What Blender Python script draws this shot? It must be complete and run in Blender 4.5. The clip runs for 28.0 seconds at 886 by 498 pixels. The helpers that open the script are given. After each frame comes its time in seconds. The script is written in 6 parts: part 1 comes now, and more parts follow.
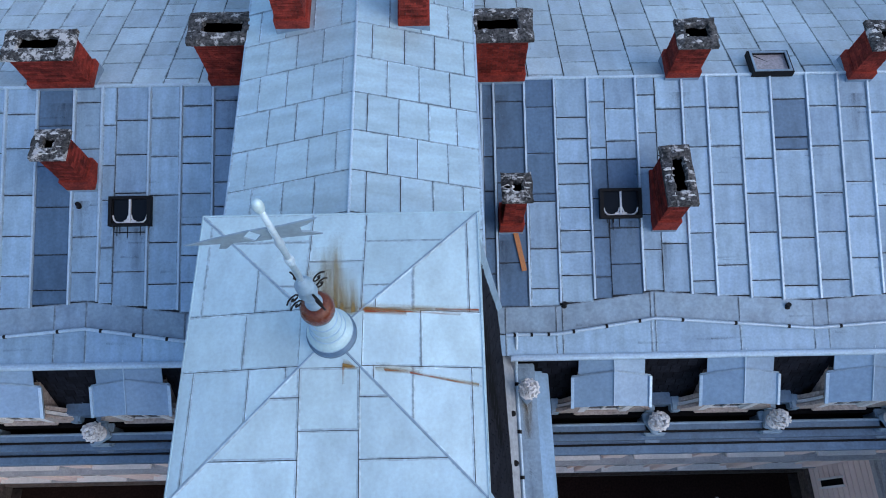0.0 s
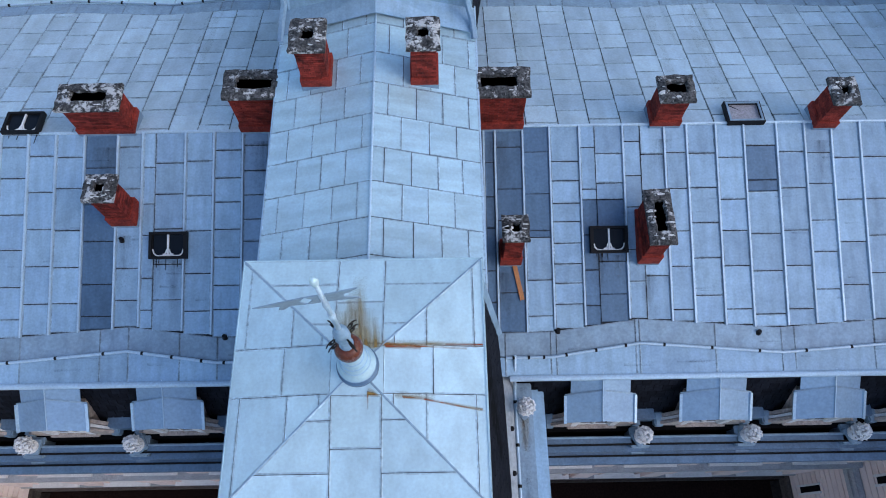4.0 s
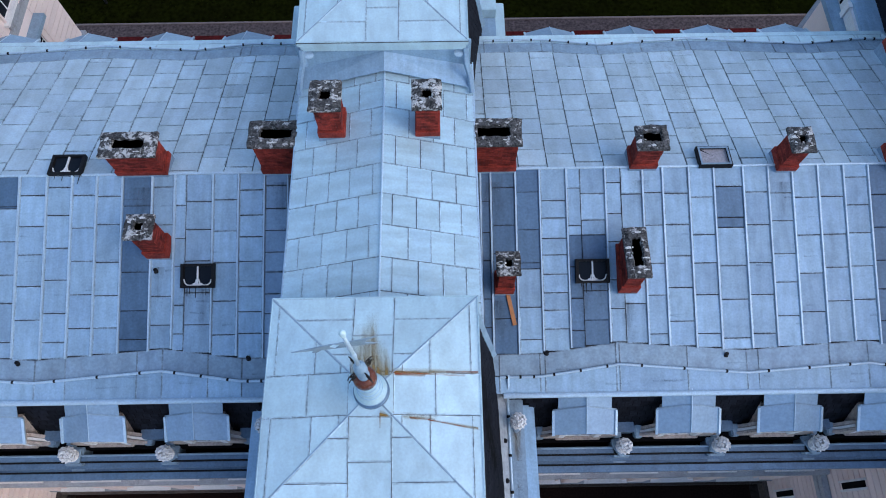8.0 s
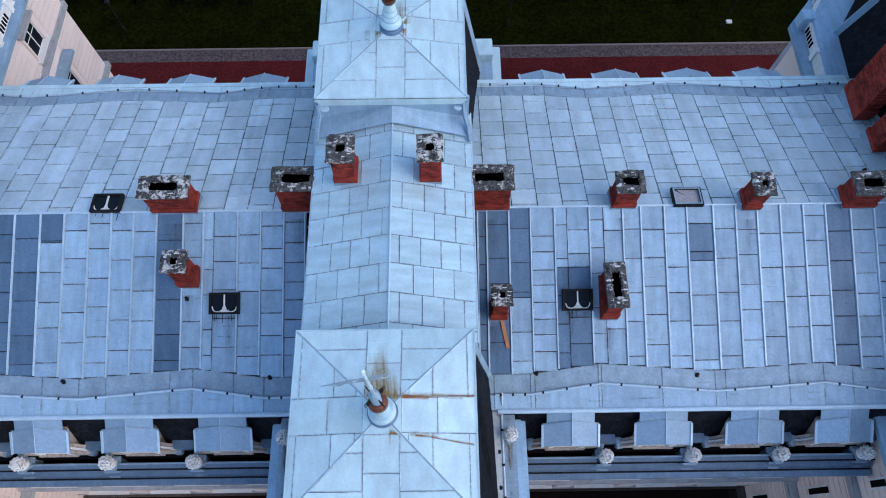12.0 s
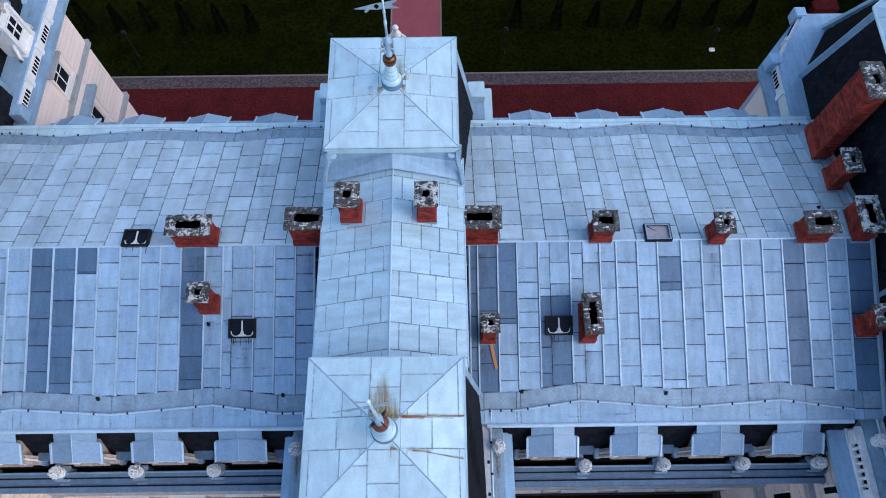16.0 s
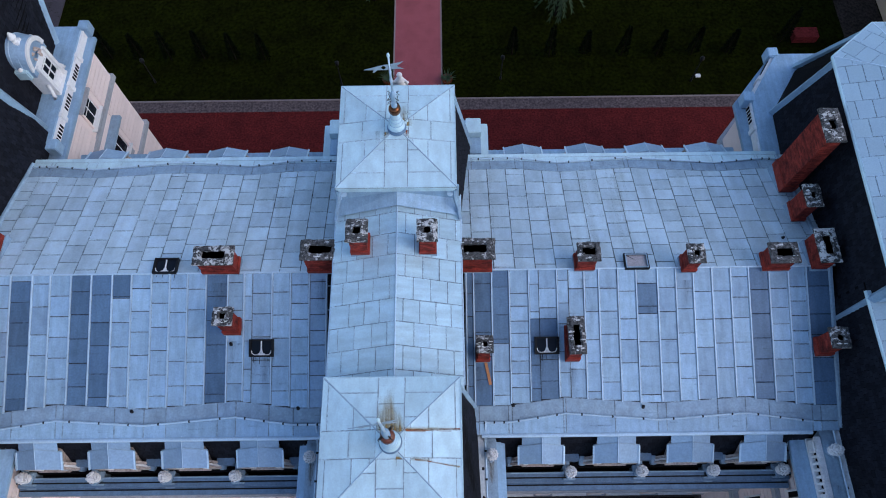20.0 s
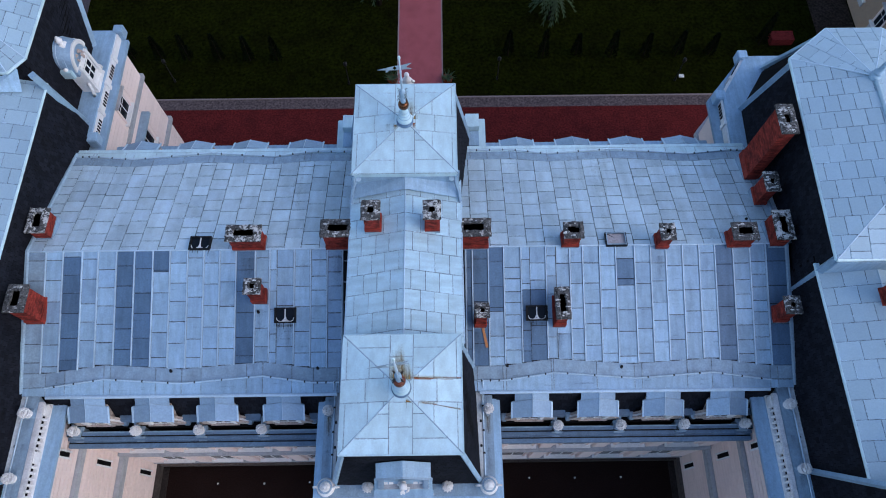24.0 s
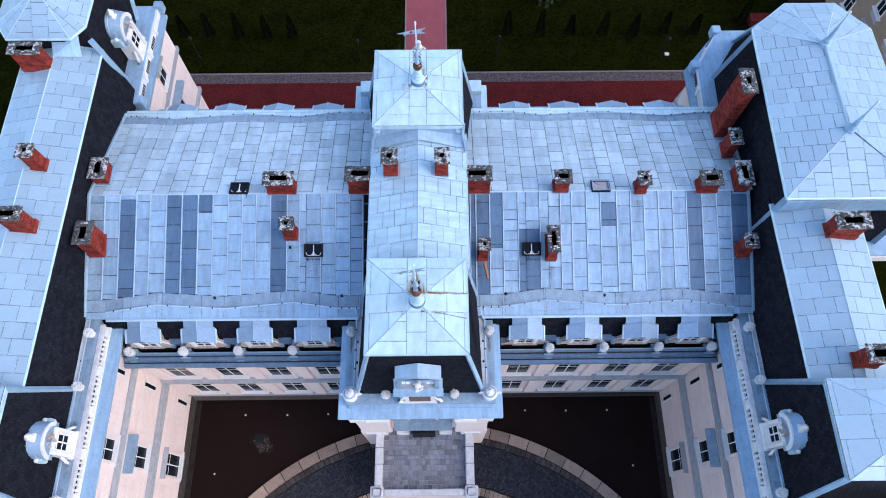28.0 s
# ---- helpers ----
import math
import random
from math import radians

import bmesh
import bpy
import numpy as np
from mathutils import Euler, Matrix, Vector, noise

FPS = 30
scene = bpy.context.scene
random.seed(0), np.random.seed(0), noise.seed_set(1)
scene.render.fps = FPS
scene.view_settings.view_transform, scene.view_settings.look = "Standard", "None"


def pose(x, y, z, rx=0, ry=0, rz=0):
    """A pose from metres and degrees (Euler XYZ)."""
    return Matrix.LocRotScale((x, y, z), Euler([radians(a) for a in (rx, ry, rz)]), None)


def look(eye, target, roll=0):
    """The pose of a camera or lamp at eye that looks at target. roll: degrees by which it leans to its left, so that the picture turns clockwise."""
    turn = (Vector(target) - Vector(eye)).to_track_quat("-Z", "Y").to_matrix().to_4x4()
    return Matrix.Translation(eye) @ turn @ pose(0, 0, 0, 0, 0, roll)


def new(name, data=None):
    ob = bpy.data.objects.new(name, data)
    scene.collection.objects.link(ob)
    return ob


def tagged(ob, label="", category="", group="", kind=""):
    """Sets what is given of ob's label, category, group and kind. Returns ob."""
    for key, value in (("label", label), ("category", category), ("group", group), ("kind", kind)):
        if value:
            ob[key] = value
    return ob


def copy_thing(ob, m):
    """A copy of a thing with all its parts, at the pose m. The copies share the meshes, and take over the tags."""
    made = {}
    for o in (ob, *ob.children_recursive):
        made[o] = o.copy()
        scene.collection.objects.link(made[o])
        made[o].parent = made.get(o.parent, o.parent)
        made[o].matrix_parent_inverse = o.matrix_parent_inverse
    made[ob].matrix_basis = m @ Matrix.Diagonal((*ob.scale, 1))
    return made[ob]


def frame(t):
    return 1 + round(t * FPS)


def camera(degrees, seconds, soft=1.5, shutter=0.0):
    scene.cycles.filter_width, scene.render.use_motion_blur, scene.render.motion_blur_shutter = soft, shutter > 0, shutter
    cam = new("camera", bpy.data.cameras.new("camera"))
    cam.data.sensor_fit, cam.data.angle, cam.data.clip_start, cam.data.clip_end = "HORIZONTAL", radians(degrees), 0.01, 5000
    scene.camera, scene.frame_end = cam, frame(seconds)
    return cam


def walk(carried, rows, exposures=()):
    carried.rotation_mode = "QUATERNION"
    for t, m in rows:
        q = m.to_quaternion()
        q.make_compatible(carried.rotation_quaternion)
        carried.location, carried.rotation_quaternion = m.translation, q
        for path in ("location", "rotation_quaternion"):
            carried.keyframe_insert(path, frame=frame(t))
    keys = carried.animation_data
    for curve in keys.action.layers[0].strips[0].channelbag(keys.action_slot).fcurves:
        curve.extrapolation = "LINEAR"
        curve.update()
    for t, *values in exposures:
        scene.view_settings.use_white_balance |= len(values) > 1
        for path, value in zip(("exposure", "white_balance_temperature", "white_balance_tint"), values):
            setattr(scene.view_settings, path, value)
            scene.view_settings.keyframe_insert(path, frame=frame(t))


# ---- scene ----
cam = camera(67.33, 28.0, soft=1.0)
# seconds, eye x y z, yaw, pitch, roll
ROWS = [
    (0, 1.723, -2.305, 29.504, -0.23, -66.92, -0.87),
    (1, 1.719, -2.290, 29.918, -0.22, -66.86, -0.87),
    (2, 1.696, -2.289, 30.400, -0.26, -66.82, -0.82),
    (3, 1.624, -2.296, 30.901, -0.29, -66.75, -0.75),
    (3.5, 1.585, -2.291, 31.181, -0.30, -66.75, -0.69),
    (5.5, 1.514, -2.314, 32.301, -0.37, -66.67, -0.53),
    (6, 1.504, -2.313, 32.575, -0.41, -66.62, -0.48),
    (7, 1.513, -2.284, 33.123, -0.36, -66.66, -0.54),
    (8, 1.535, -2.314, 33.708, -0.35, -66.64, -0.53),
    (9, 1.514, -2.305, 34.313, -0.39, -66.53, -0.47),
    (10, 1.516, -2.326, 34.971, -0.31, -66.56, -0.54),
    (11, 1.517, -2.345, 35.607, -0.34, -66.57, -0.49),
    (12, 1.515, -2.302, 36.239, -0.33, -66.62, -0.44),
    (12.5, 1.555, -2.313, 36.564, -0.37, -66.60, -0.42),
    (14.5, 1.713, -2.231, 37.935, -0.30, -66.62, -0.45),
    (15, 1.724, -2.266, 38.298, -0.28, -66.57, -0.43),
    (16, 1.707, -2.291, 39.017, -0.29, -66.55, -0.44),
    (17, 1.740, -2.279, 39.750, -0.32, -66.56, -0.39),
    (18, 1.752, -2.228, 40.494, -0.29, -66.58, -0.39),
    (19, 1.778, -2.225, 41.221, -0.16, -66.59, -0.50),
    (20, 1.783, -2.389, 41.926, -0.07, -66.42, -0.61),
    (20.5, 1.754, -2.428, 42.321, -0.20, -66.54, -0.47),
    (22.5, 1.717, -3.378, 43.848, -0.27, -66.50, -0.44),
    (23, 1.666, -3.801, 44.196, -0.35, -66.47, -0.34),
    (24, 1.589, -4.779, 44.902, -0.40, -66.38, -0.29),
    (25, 1.503, -5.866, 45.662, -0.38, -66.37, -0.27),
    (26, 1.396, -7.046, 46.418, -0.40, -66.39, -0.19),
    (27, 1.237, -8.250, 47.234, -0.54, -66.44, -0.02),
    (28, 1.035, -9.119, 48.239, -0.86, -66.95, 0.28),
]
walk(cam, [(t, pose(x, y, z, 90 + p, 0, w) @ pose(0, 0, 0, 0, 0, r)) for t, x, y, z, w, p, r in ROWS],
     [(0, 0.0, 6400, 10), (8, 0.12, 6400, 10), (17, 0.27, 6450, 11), (20.5, 0.0, 6350, 12), (23, 0.0, 6350, 12), (25, 0.18, 6400, 13), (28, 0.68, 6500, 14)])
# ---- end of walk ----
# ---- light ----
world = bpy.data.worlds.new("sky")
scene.world = world
world.use_nodes = True
wn = world.node_tree.nodes
sky = wn.new("ShaderNodeTexSky")
sky.sky_type = "NISHITA"
sky.sun_disc = False
sky.sun_elevation = radians(38)
sky.sun_rotation = radians(113)
sky.air_density, sky.dust_density, sky.ozone_density = 1.0, 1.0, 1.6
wn["Background"].inputs["Strength"].default_value = 0.262
world.node_tree.links.new(sky.outputs["Color"], wn["Background"].inputs["Color"])
sun_data = bpy.data.lights.new("sun", "SUN")
sun_data.energy, sun_data.angle, sun_data.color = 0.67, radians(45), (1.0, 0.85, 0.75)
sun = new("sun", sun_data)
sun.matrix_world = look((33, -15, 37), (0, 0, 0))

# ---- materials ----


def material(name, base, rough=0.6, metal=0.0, vary=0.15, stain=0.2, stain_size=0.6, grain=0.1, grain_size=12.0,
             bump=0.15, stain_color=None, specular=0.5, island=False, streak=None, hue=0.0):
    """Procedural surface: per-piece variation, blotches and grain in world metres."""
    m = bpy.data.materials.new(name)
    m.use_nodes = True
    n, l = m.node_tree.nodes, m.node_tree.links
    b = n["Principled BSDF"]
    b.inputs["Roughness"].default_value, b.inputs["Metallic"].default_value = rough, metal
    b.inputs["Specular IOR Level"].default_value = specular
    geo = n.new("ShaderNodeNewGeometry")
    info = n.new("ShaderNodeObjectInfo")
    big = n.new("ShaderNodeTexNoise")
    big.inputs["Scale"].default_value, big.inputs["Detail"].default_value = 1 / stain_size, 6
    big.inputs["Roughness"].default_value = 0.65
    small = n.new("ShaderNodeTexNoise")
    small.inputs["Scale"].default_value, small.inputs["Detail"].default_value = grain_size, 4
    for t in (big, small):
        l.new(geo.outputs["Position"], t.inputs["Vector"])
    ramp = n.new("ShaderNodeMapRange")
    ramp.inputs["From Min"].default_value, ramp.inputs["From Max"].default_value = 0.42, 0.72
    l.new(big.outputs["Fac"], ramp.inputs["Value"])
    dirt = n.new("ShaderNodeMath")
    dirt.operation = "MULTIPLY"
    dirt.inputs[1].default_value = stain
    l.new(ramp.outputs["Result"], dirt.inputs[0])
    mix = n.new("ShaderNodeMix")
    mix.data_type = "RGBA"
    mix.inputs[6].default_value = (*base, 1)
    mix.inputs[7].default_value = (*(stain_color or [c * 0.45 for c in base]), 1)
    l.new(dirt.outputs[0], mix.inputs["Factor"])
    tone = n.new("ShaderNodeMapRange")
    tone.inputs["To Min"].default_value, tone.inputs["To Max"].default_value = 1 - vary, 1 + vary
    l.new(geo.outputs["Random Per Island"] if island else info.outputs["Random"], tone.inputs["Value"])
    fine = n.new("ShaderNodeMapRange")
    fine.inputs["From Min"].default_value, fine.inputs["From Max"].default_value = 0.3, 0.7
    fine.inputs["To Min"].default_value, fine.inputs["To Max"].default_value = 1 - grain, 1 + grain
    l.new(small.outputs["Fac"], fine.inputs["Value"])
    both = n.new("ShaderNodeMath")
    both.operation = "MULTIPLY"
    l.new(tone.outputs["Result"], both.inputs[0])
    l.new(fine.outputs["Result"], both.inputs[1])
    if streak:
        # runs of dirt along the fall of the roof
        warp = n.new("ShaderNodeMapping")
        warp.inputs["Scale"].default_value = streak
        l.new(geo.outputs["Position"], warp.inputs["Vector"])
        runs = n.new("ShaderNodeTexNoise")
        runs.inputs["Scale"].default_value, runs.inputs["Detail"].default_value = 1.0, 5
        l.new(warp.outputs["Vector"], runs.inputs["Vector"])
        span = n.new("ShaderNodeMapRange")
        span.inputs["From Min"].default_value, span.inputs["From Max"].default_value = 0.35, 0.65
        span.inputs["To Min"].default_value, span.inputs["To Max"].default_value = 0.89, 1.08
        l.new(runs.outputs["Fac"], span.inputs["Value"])
        more = n.new("ShaderNodeMath")
        more.operation = "MULTIPLY"
        l.new(both.outputs[0], more.inputs[0])
        l.new(span.outputs["Result"], more.inputs[1])
        both = more
    cast = n.new("ShaderNodeMix")
    cast.data_type = "RGBA"
    cast.blend_type = "MULTIPLY"
    cast.inputs["Factor"].default_value = 1.0
    cast.inputs[7].default_value = (1, 1, 1, 1)
    l.new(mix.outputs[2], cast.inputs[6])
    if hue:
        # each piece leans a little to violet or to green, with cloudy bloom
        wild = n.new("ShaderNodeTexWhiteNoise")
        wild.noise_dimensions = "1D"
        l.new(info.outputs["Random"], wild.inputs["W"])
        cloud = n.new("ShaderNodeTexNoise")
        cloud.inputs["Scale"].default_value, cloud.inputs["Detail"].default_value = 2.6, 8
        cloud.inputs["Roughness"].default_value, cloud.inputs["Distortion"].default_value = 0.7, 0.6
        l.new(geo.outputs["Position"], cloud.inputs["Vector"])
        sway = n.new("ShaderNodeMath")
        sway.operation = "MULTIPLY_ADD"
        sway.inputs[1].default_value = 0.5
        l.new(wild.outputs["Value"], sway.inputs[0])
        half = n.new("ShaderNodeMapRange")
        half.inputs["From Min"].default_value, half.inputs["From Max"].default_value = 0.3, 0.7
        half.inputs["To Max"].default_value = 0.5
        l.new(cloud.outputs["Fac"], half.inputs["Value"])
        l.new(half.outputs["Result"], sway.inputs[2])
        lean = n.new("ShaderNodeMix")
        lean.data_type = "RGBA"
        lean.inputs[6].default_value = (1 - hue, 1 - hue * 0.85, 1 - hue * 0.45, 1)
        lean.inputs[7].default_value = (1 + hue, 1 + hue * 0.85, 1 + hue * 0.5, 1)
        l.new(sway.outputs[0], lean.inputs["Factor"])
        l.new(lean.outputs[2], cast.inputs[7])
    scaled = n.new("ShaderNodeVectorMath")
    scaled.operation = "SCALE"
    l.new(cast.outputs[2], scaled.inputs[0])
    l.new(both.outputs[0], scaled.inputs["Scale"])
    l.new(scaled.outputs["Vector"], b.inputs["Base Color"])
    rr = n.new("ShaderNodeMapRange")
    rr.inputs["To Min"].default_value, rr.inputs["To Max"].default_value = max(rough - 0.12, 0.03), min(rough + 0.12, 1)
    l.new(big.outputs["Fac"], rr.inputs["Value"])
    l.new(rr.outputs["Result"], b.inputs["Roughness"])
    if bump:
        bm_ = n.new("ShaderNodeBump")
        bm_.inputs["Strength"].default_value, bm_.inputs["Distance"].default_value = bump, 0.03
        add = n.new("ShaderNodeMath")
        l.new(big.outputs["Fac"], add.inputs[0])
        l.new(small.outputs["Fac"], add.inputs[1])
        l.new(add.outputs[0], bm_.inputs["Height"])
        l.new(bm_.outputs["Normal"], b.inputs["Normal"])
    return m


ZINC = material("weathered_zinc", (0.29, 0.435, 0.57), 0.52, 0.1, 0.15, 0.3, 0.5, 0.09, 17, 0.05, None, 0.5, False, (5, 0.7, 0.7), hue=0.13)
ZINC_LIGHT = material("pale_zinc", (0.515, 0.685, 0.735), 0.45, 0.2, 0.06, 0.14, 0.9, 0.06, 18, 0.03, (0.40, 0.49, 0.50), 0.5, False, (2.5, 1.2, 0.7), hue=0.08)
ZINC_DARK = material("new_dark_zinc", (0.10, 0.175, 0.27), 0.45, 0.2, 0.12, 0.25, 0.9, 0.12, 14, 0.05, None, 0.4, False, (5, 0.7, 0.7), hue=0.1)
ZINC_GREY = material("grey_lead_sheet", (0.255, 0.36, 0.455), 0.55, 0.15, 0.08, 0.35, 0.6, 0.12, 13, 0.1, (0.16, 0.175, 0.185), 0.4, False, (3, 1.5, 0.7), hue=0.12)
SEAM = material("zinc_seam", (0.48, 0.62, 0.73), 0.42, 0.25, 0.08, 0.25, 0.5, 0.1, 20, 0.05)
SLATE = material("black_slate", (0.010, 0.0115, 0.017), 0.75, 0.0, 0.35, 0.3, 1.2, 0.3, 9, 0.3, (0.018, 0.018, 0.021), 0.08, True)
BRICK = material("red_brick", (0.26, 0.036, 0.024), 0.85, 0.0, 0.35, 0.85, 0.35, 0.3, 25, 0.4, (0.045, 0.011, 0.010), 0.2, True)
BRICK_PIECE = material("red_brick_piece", (0.25, 0.034, 0.023), 0.85, 0.0, 0.4, 0.95, 0.35, 0.3, 25, 0.4, (0.035, 0.010, 0.009), 0.2)
MORTAR = material("dark_mortar", (0.10, 0.03, 0.025), 0.95, 0, 0.05, 0.4, 0.3, 0.2, 30, 0.2)
CONCRETE = material("sooty_concrete", (0.085, 0.083, 0.082), 0.9, 0, 0.25, 1.0, 0.14, 0.7, 20, 0.8, (0.012, 0.014, 0.015), 0.2)
def crusted(m):
    """Pale lime crust in broken patches over the dark cap, more on some caps than on others."""
    n, l = m.node_tree.nodes, m.node_tree.links
    b = n["Principled BSDF"]
    old = b.inputs["Base Color"].links[0].from_socket
    geo, info, tex = n.new("ShaderNodeNewGeometry"), n.new("ShaderNodeObjectInfo"), n.new("ShaderNodeTexNoise")
    tex.inputs["Scale"].default_value, tex.inputs["Detail"].default_value, tex.inputs["Roughness"].default_value = 4.5, 9, 0.72
    l.new(geo.outputs["Position"], tex.inputs["Vector"])
    low = n.new("ShaderNodeMapRange")
    low.inputs["To Min"].default_value, low.inputs["To Max"].default_value = 0.48, 0.57
    l.new(info.outputs["Random"], low.inputs["Value"])
    gap = n.new("ShaderNodeMath")
    gap.operation = "SUBTRACT"
    l.new(tex.outputs["Fac"], gap.inputs[0])
    l.new(low.outputs["Result"], gap.inputs[1])
    span = n.new("ShaderNodeMapRange")
    span.inputs["From Min"].default_value, span.inputs["From Max"].default_value = 0.0, 0.07
    l.new(gap.outputs[0], span.inputs["Value"])
    mix = n.new("ShaderNodeMix")
    mix.data_type = "RGBA"
    mix.inputs[7].default_value = (0.5, 0.5, 0.49, 1)
    l.new(old, mix.inputs[6])
    l.new(span.outputs["Result"], mix.inputs["Factor"])
    l.new(mix.outputs[2], b.inputs["Base Color"])


crusted(CONCRETE)
# Soot in flues, backing under slates, and painted shade in gutters and recesses.
SOOT_SHADE = material("soot_and_shade", (0.006, 0.006, 0.007), 0.95, 0, 0, 0, 1, 0.2, 10, 0.2, None, 0.05)
LIME = material("white_lime_stain", (0.62, 0.62, 0.6), 0.9, 0, 0.1, 0.5, 0.1, 0.3, 30, 0.3)
CREAM = material("cream_stucco", (0.79, 0.655, 0.61), 0.8, 0, 0.04, 0.22, 0.9, 0.05, 20, 0.08, (0.58, 0.475, 0.43), 0.3)
STONE = material("white_painted_stone", (0.74, 0.73, 0.72), 0.75, 0, 0.06, 0.35, 0.25, 0.1, 30, 0.25, (0.45, 0.44, 0.43), 0.3)
GLASS = material("window_glass", (0.010, 0.014, 0.02), 0.2, 0, 0, 0, 1, 0, 5, 0, None, 0.08)
FRAME_W = material("white_window_paint", (0.75, 0.75, 0.74), 0.5, 0, 0.05, 0.2, 0.3, 0.05, 20, 0.05)
BLACK = material("black_metal", (0.008, 0.008, 0.009), 0.6, 0.0, 0.1, 0.3, 0.3, 0.1, 20, 0.1, None, 0.2)
RUST = material("rust", (0.11, 0.022, 0.007), 0.25, 0.0, 0.1, 0.6, 0.08, 0.3, 40, 0.4, (0.12, 0.03, 0.012))
GOLD = material("tarnished_copper_ball", (0.15, 0.062, 0.03), 0.2, 0.9, 0.1, 0.5, 0.15, 0.2, 30, 0.1, (0.12, 0.05, 0.02))
WOOD = material("orange_board", (0.42, 0.17, 0.06), 0.7, 0, 0.1, 0.3, 0.2, 0.2, 30, 0.2)
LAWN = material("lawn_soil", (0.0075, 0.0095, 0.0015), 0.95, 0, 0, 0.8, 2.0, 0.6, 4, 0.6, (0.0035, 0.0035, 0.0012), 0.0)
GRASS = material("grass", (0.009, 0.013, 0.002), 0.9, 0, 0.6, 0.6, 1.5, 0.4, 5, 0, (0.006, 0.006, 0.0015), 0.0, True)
ASPHALT = material("dark_wet_asphalt", (0.0125, 0.0065, 0.0055), 0.8, 0, 0, 0.6, 2.0, 0.4, 12, 0.3, (0.018, 0.011, 0.01), 0.05)
REDPAVE = material("red_brick_paving", (0.095, 0.013, 0.013), 0.85, 0, 0.2, 0.7, 1.3, 0.4, 7, 0.2, (0.045, 0.008, 0.009), 0.05)
PINKPAVE = material("pink_path_paving", (0.30, 0.075, 0.085), 0.85, 0, 0.15, 0.4, 1.2, 0.25, 14, 0.2, None, 0.2)
GREYPAVE = material("grey_paving", (0.20, 0.165, 0.16), 0.85, 0, 0.2, 0.4, 1.0, 0.2, 14, 0.2, None, 0.2)
COBBLE = material("granite_cobble", (0.036, 0.039, 0.052), 0.75, 0, 0.5, 0.5, 0.8, 0.3, 20, 0.3, (0.018, 0.017, 0.02), 0.25, True)
TANSTONE = material("tan_kerb_stone", (0.30, 0.215, 0.16), 0.85, 0, 0.3, 0.4, 0.6, 0.15, 14, 0.2)
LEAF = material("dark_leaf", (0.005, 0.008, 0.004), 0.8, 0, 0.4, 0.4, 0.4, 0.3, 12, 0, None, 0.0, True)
BARK = material("bark", (0.012, 0.010, 0.008), 0.95, 0, 0.2, 0.4, 0.3, 0.3, 20, 0.4, None, 0.0)

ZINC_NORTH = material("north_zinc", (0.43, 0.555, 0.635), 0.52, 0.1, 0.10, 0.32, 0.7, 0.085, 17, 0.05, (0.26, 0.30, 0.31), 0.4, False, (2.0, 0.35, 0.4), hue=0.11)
ZINC_SPINE = material("spine_zinc", (0.45, 0.625, 0.70), 0.45, 0.2, 0.08, 0.22, 0.6, 0.07, 18, 0.04, (0.32, 0.38, 0.38), 0.5, False, (0.8, 4, 0.7), hue=0.1)
TANSHELL = material("stained_carving", (0.45, 0.36, 0.31), 0.85, 0, 0.1, 0.5, 0.15, 0.2, 30, 0.3)
STAINED = material("stained_stone", (0.50, 0.42, 0.37), 0.85, 0, 0.1, 0.7, 0.12, 0.2, 25, 0.3, (0.16, 0.13, 0.12))
LEAD = material("pale_lead", (0.38, 0.42, 0.45), 0.6, 0.1, 0.05, 0.5, 0.2, 0.15, 9, 0.6, (0.2, 0.21, 0.22))
WORNBOARD = material("worn_brown_board", (0.16, 0.105, 0.085), 0.85, 0, 0.1, 0.6, 0.15, 0.3, 20, 0.3, (0.05, 0.035, 0.03))
GLASS_REFLECTION = material("painted_sky_reflection", (0.36, 0.33, 0.34), 0.25, 0, 0.05, 0.4, 0.25, 0.2, 20, 0.05, (0.25, 0.24, 0.25))
COBBLE_BED = material("cobble_bed", (0.011, 0.010, 0.011), 0.9, 0, 0, 0.4, 0.5, 0.3, 15, 0.3)
ASPHALT_STRIP = material("dirty_strip", (0.03, 0.024, 0.022), 0.9, 0, 0, 0.8, 0.5, 0.4, 8, 0.3, (0.015, 0.012, 0.011), 0.1)
LANE = material("lane_asphalt", (0.055, 0.046, 0.052), 0.85, 0, 0, 0.4, 1.2, 0.3, 10, 0.2, (0.035, 0.03, 0.034), 0.1)
RUBBLE = material("rough_brown_stone", (0.075, 0.062, 0.056), 0.9, 0, 0.4, 0.6, 0.3, 0.3, 12, 0.4, (0.03, 0.025, 0.024), 0.2)
PALESTONE = material("pale_parapet_stone", (0.62, 0.61, 0.61), 0.85, 0, 0.08, 0.5, 0.3, 0.15, 18, 0.25, (0.3, 0.28, 0.27))
GREYSTONE = material("weathered_stone", (0.37, 0.385, 0.41), 0.85, 0, 0.08, 0.5, 0.4, 0.15, 18, 0.25, (0.2, 0.19, 0.19))
MORTAR_GREY = material("grey_mortar", (0.15, 0.15, 0.15), 0.95, 0, 0, 0.3, 0.3, 0.2, 20, 0.1)
SLABSTONE = material("slab_stone", (0.205, 0.215, 0.245), 0.7, 0, 0.4, 0.4, 0.4, 0.2, 16, 0.2)
LEAF_GREEN = material("palm_leaf", (0.02, 0.042, 0.014), 0.7, 0, 0.3, 0.4, 0.4, 0.2, 12, 0, None, 0.3, True)
CREAM_TAN = material("tan_stucco", (0.34, 0.24, 0.17), 0.85, 0, 0.05, 0.3, 1.0, 0.1, 14, 0.1)
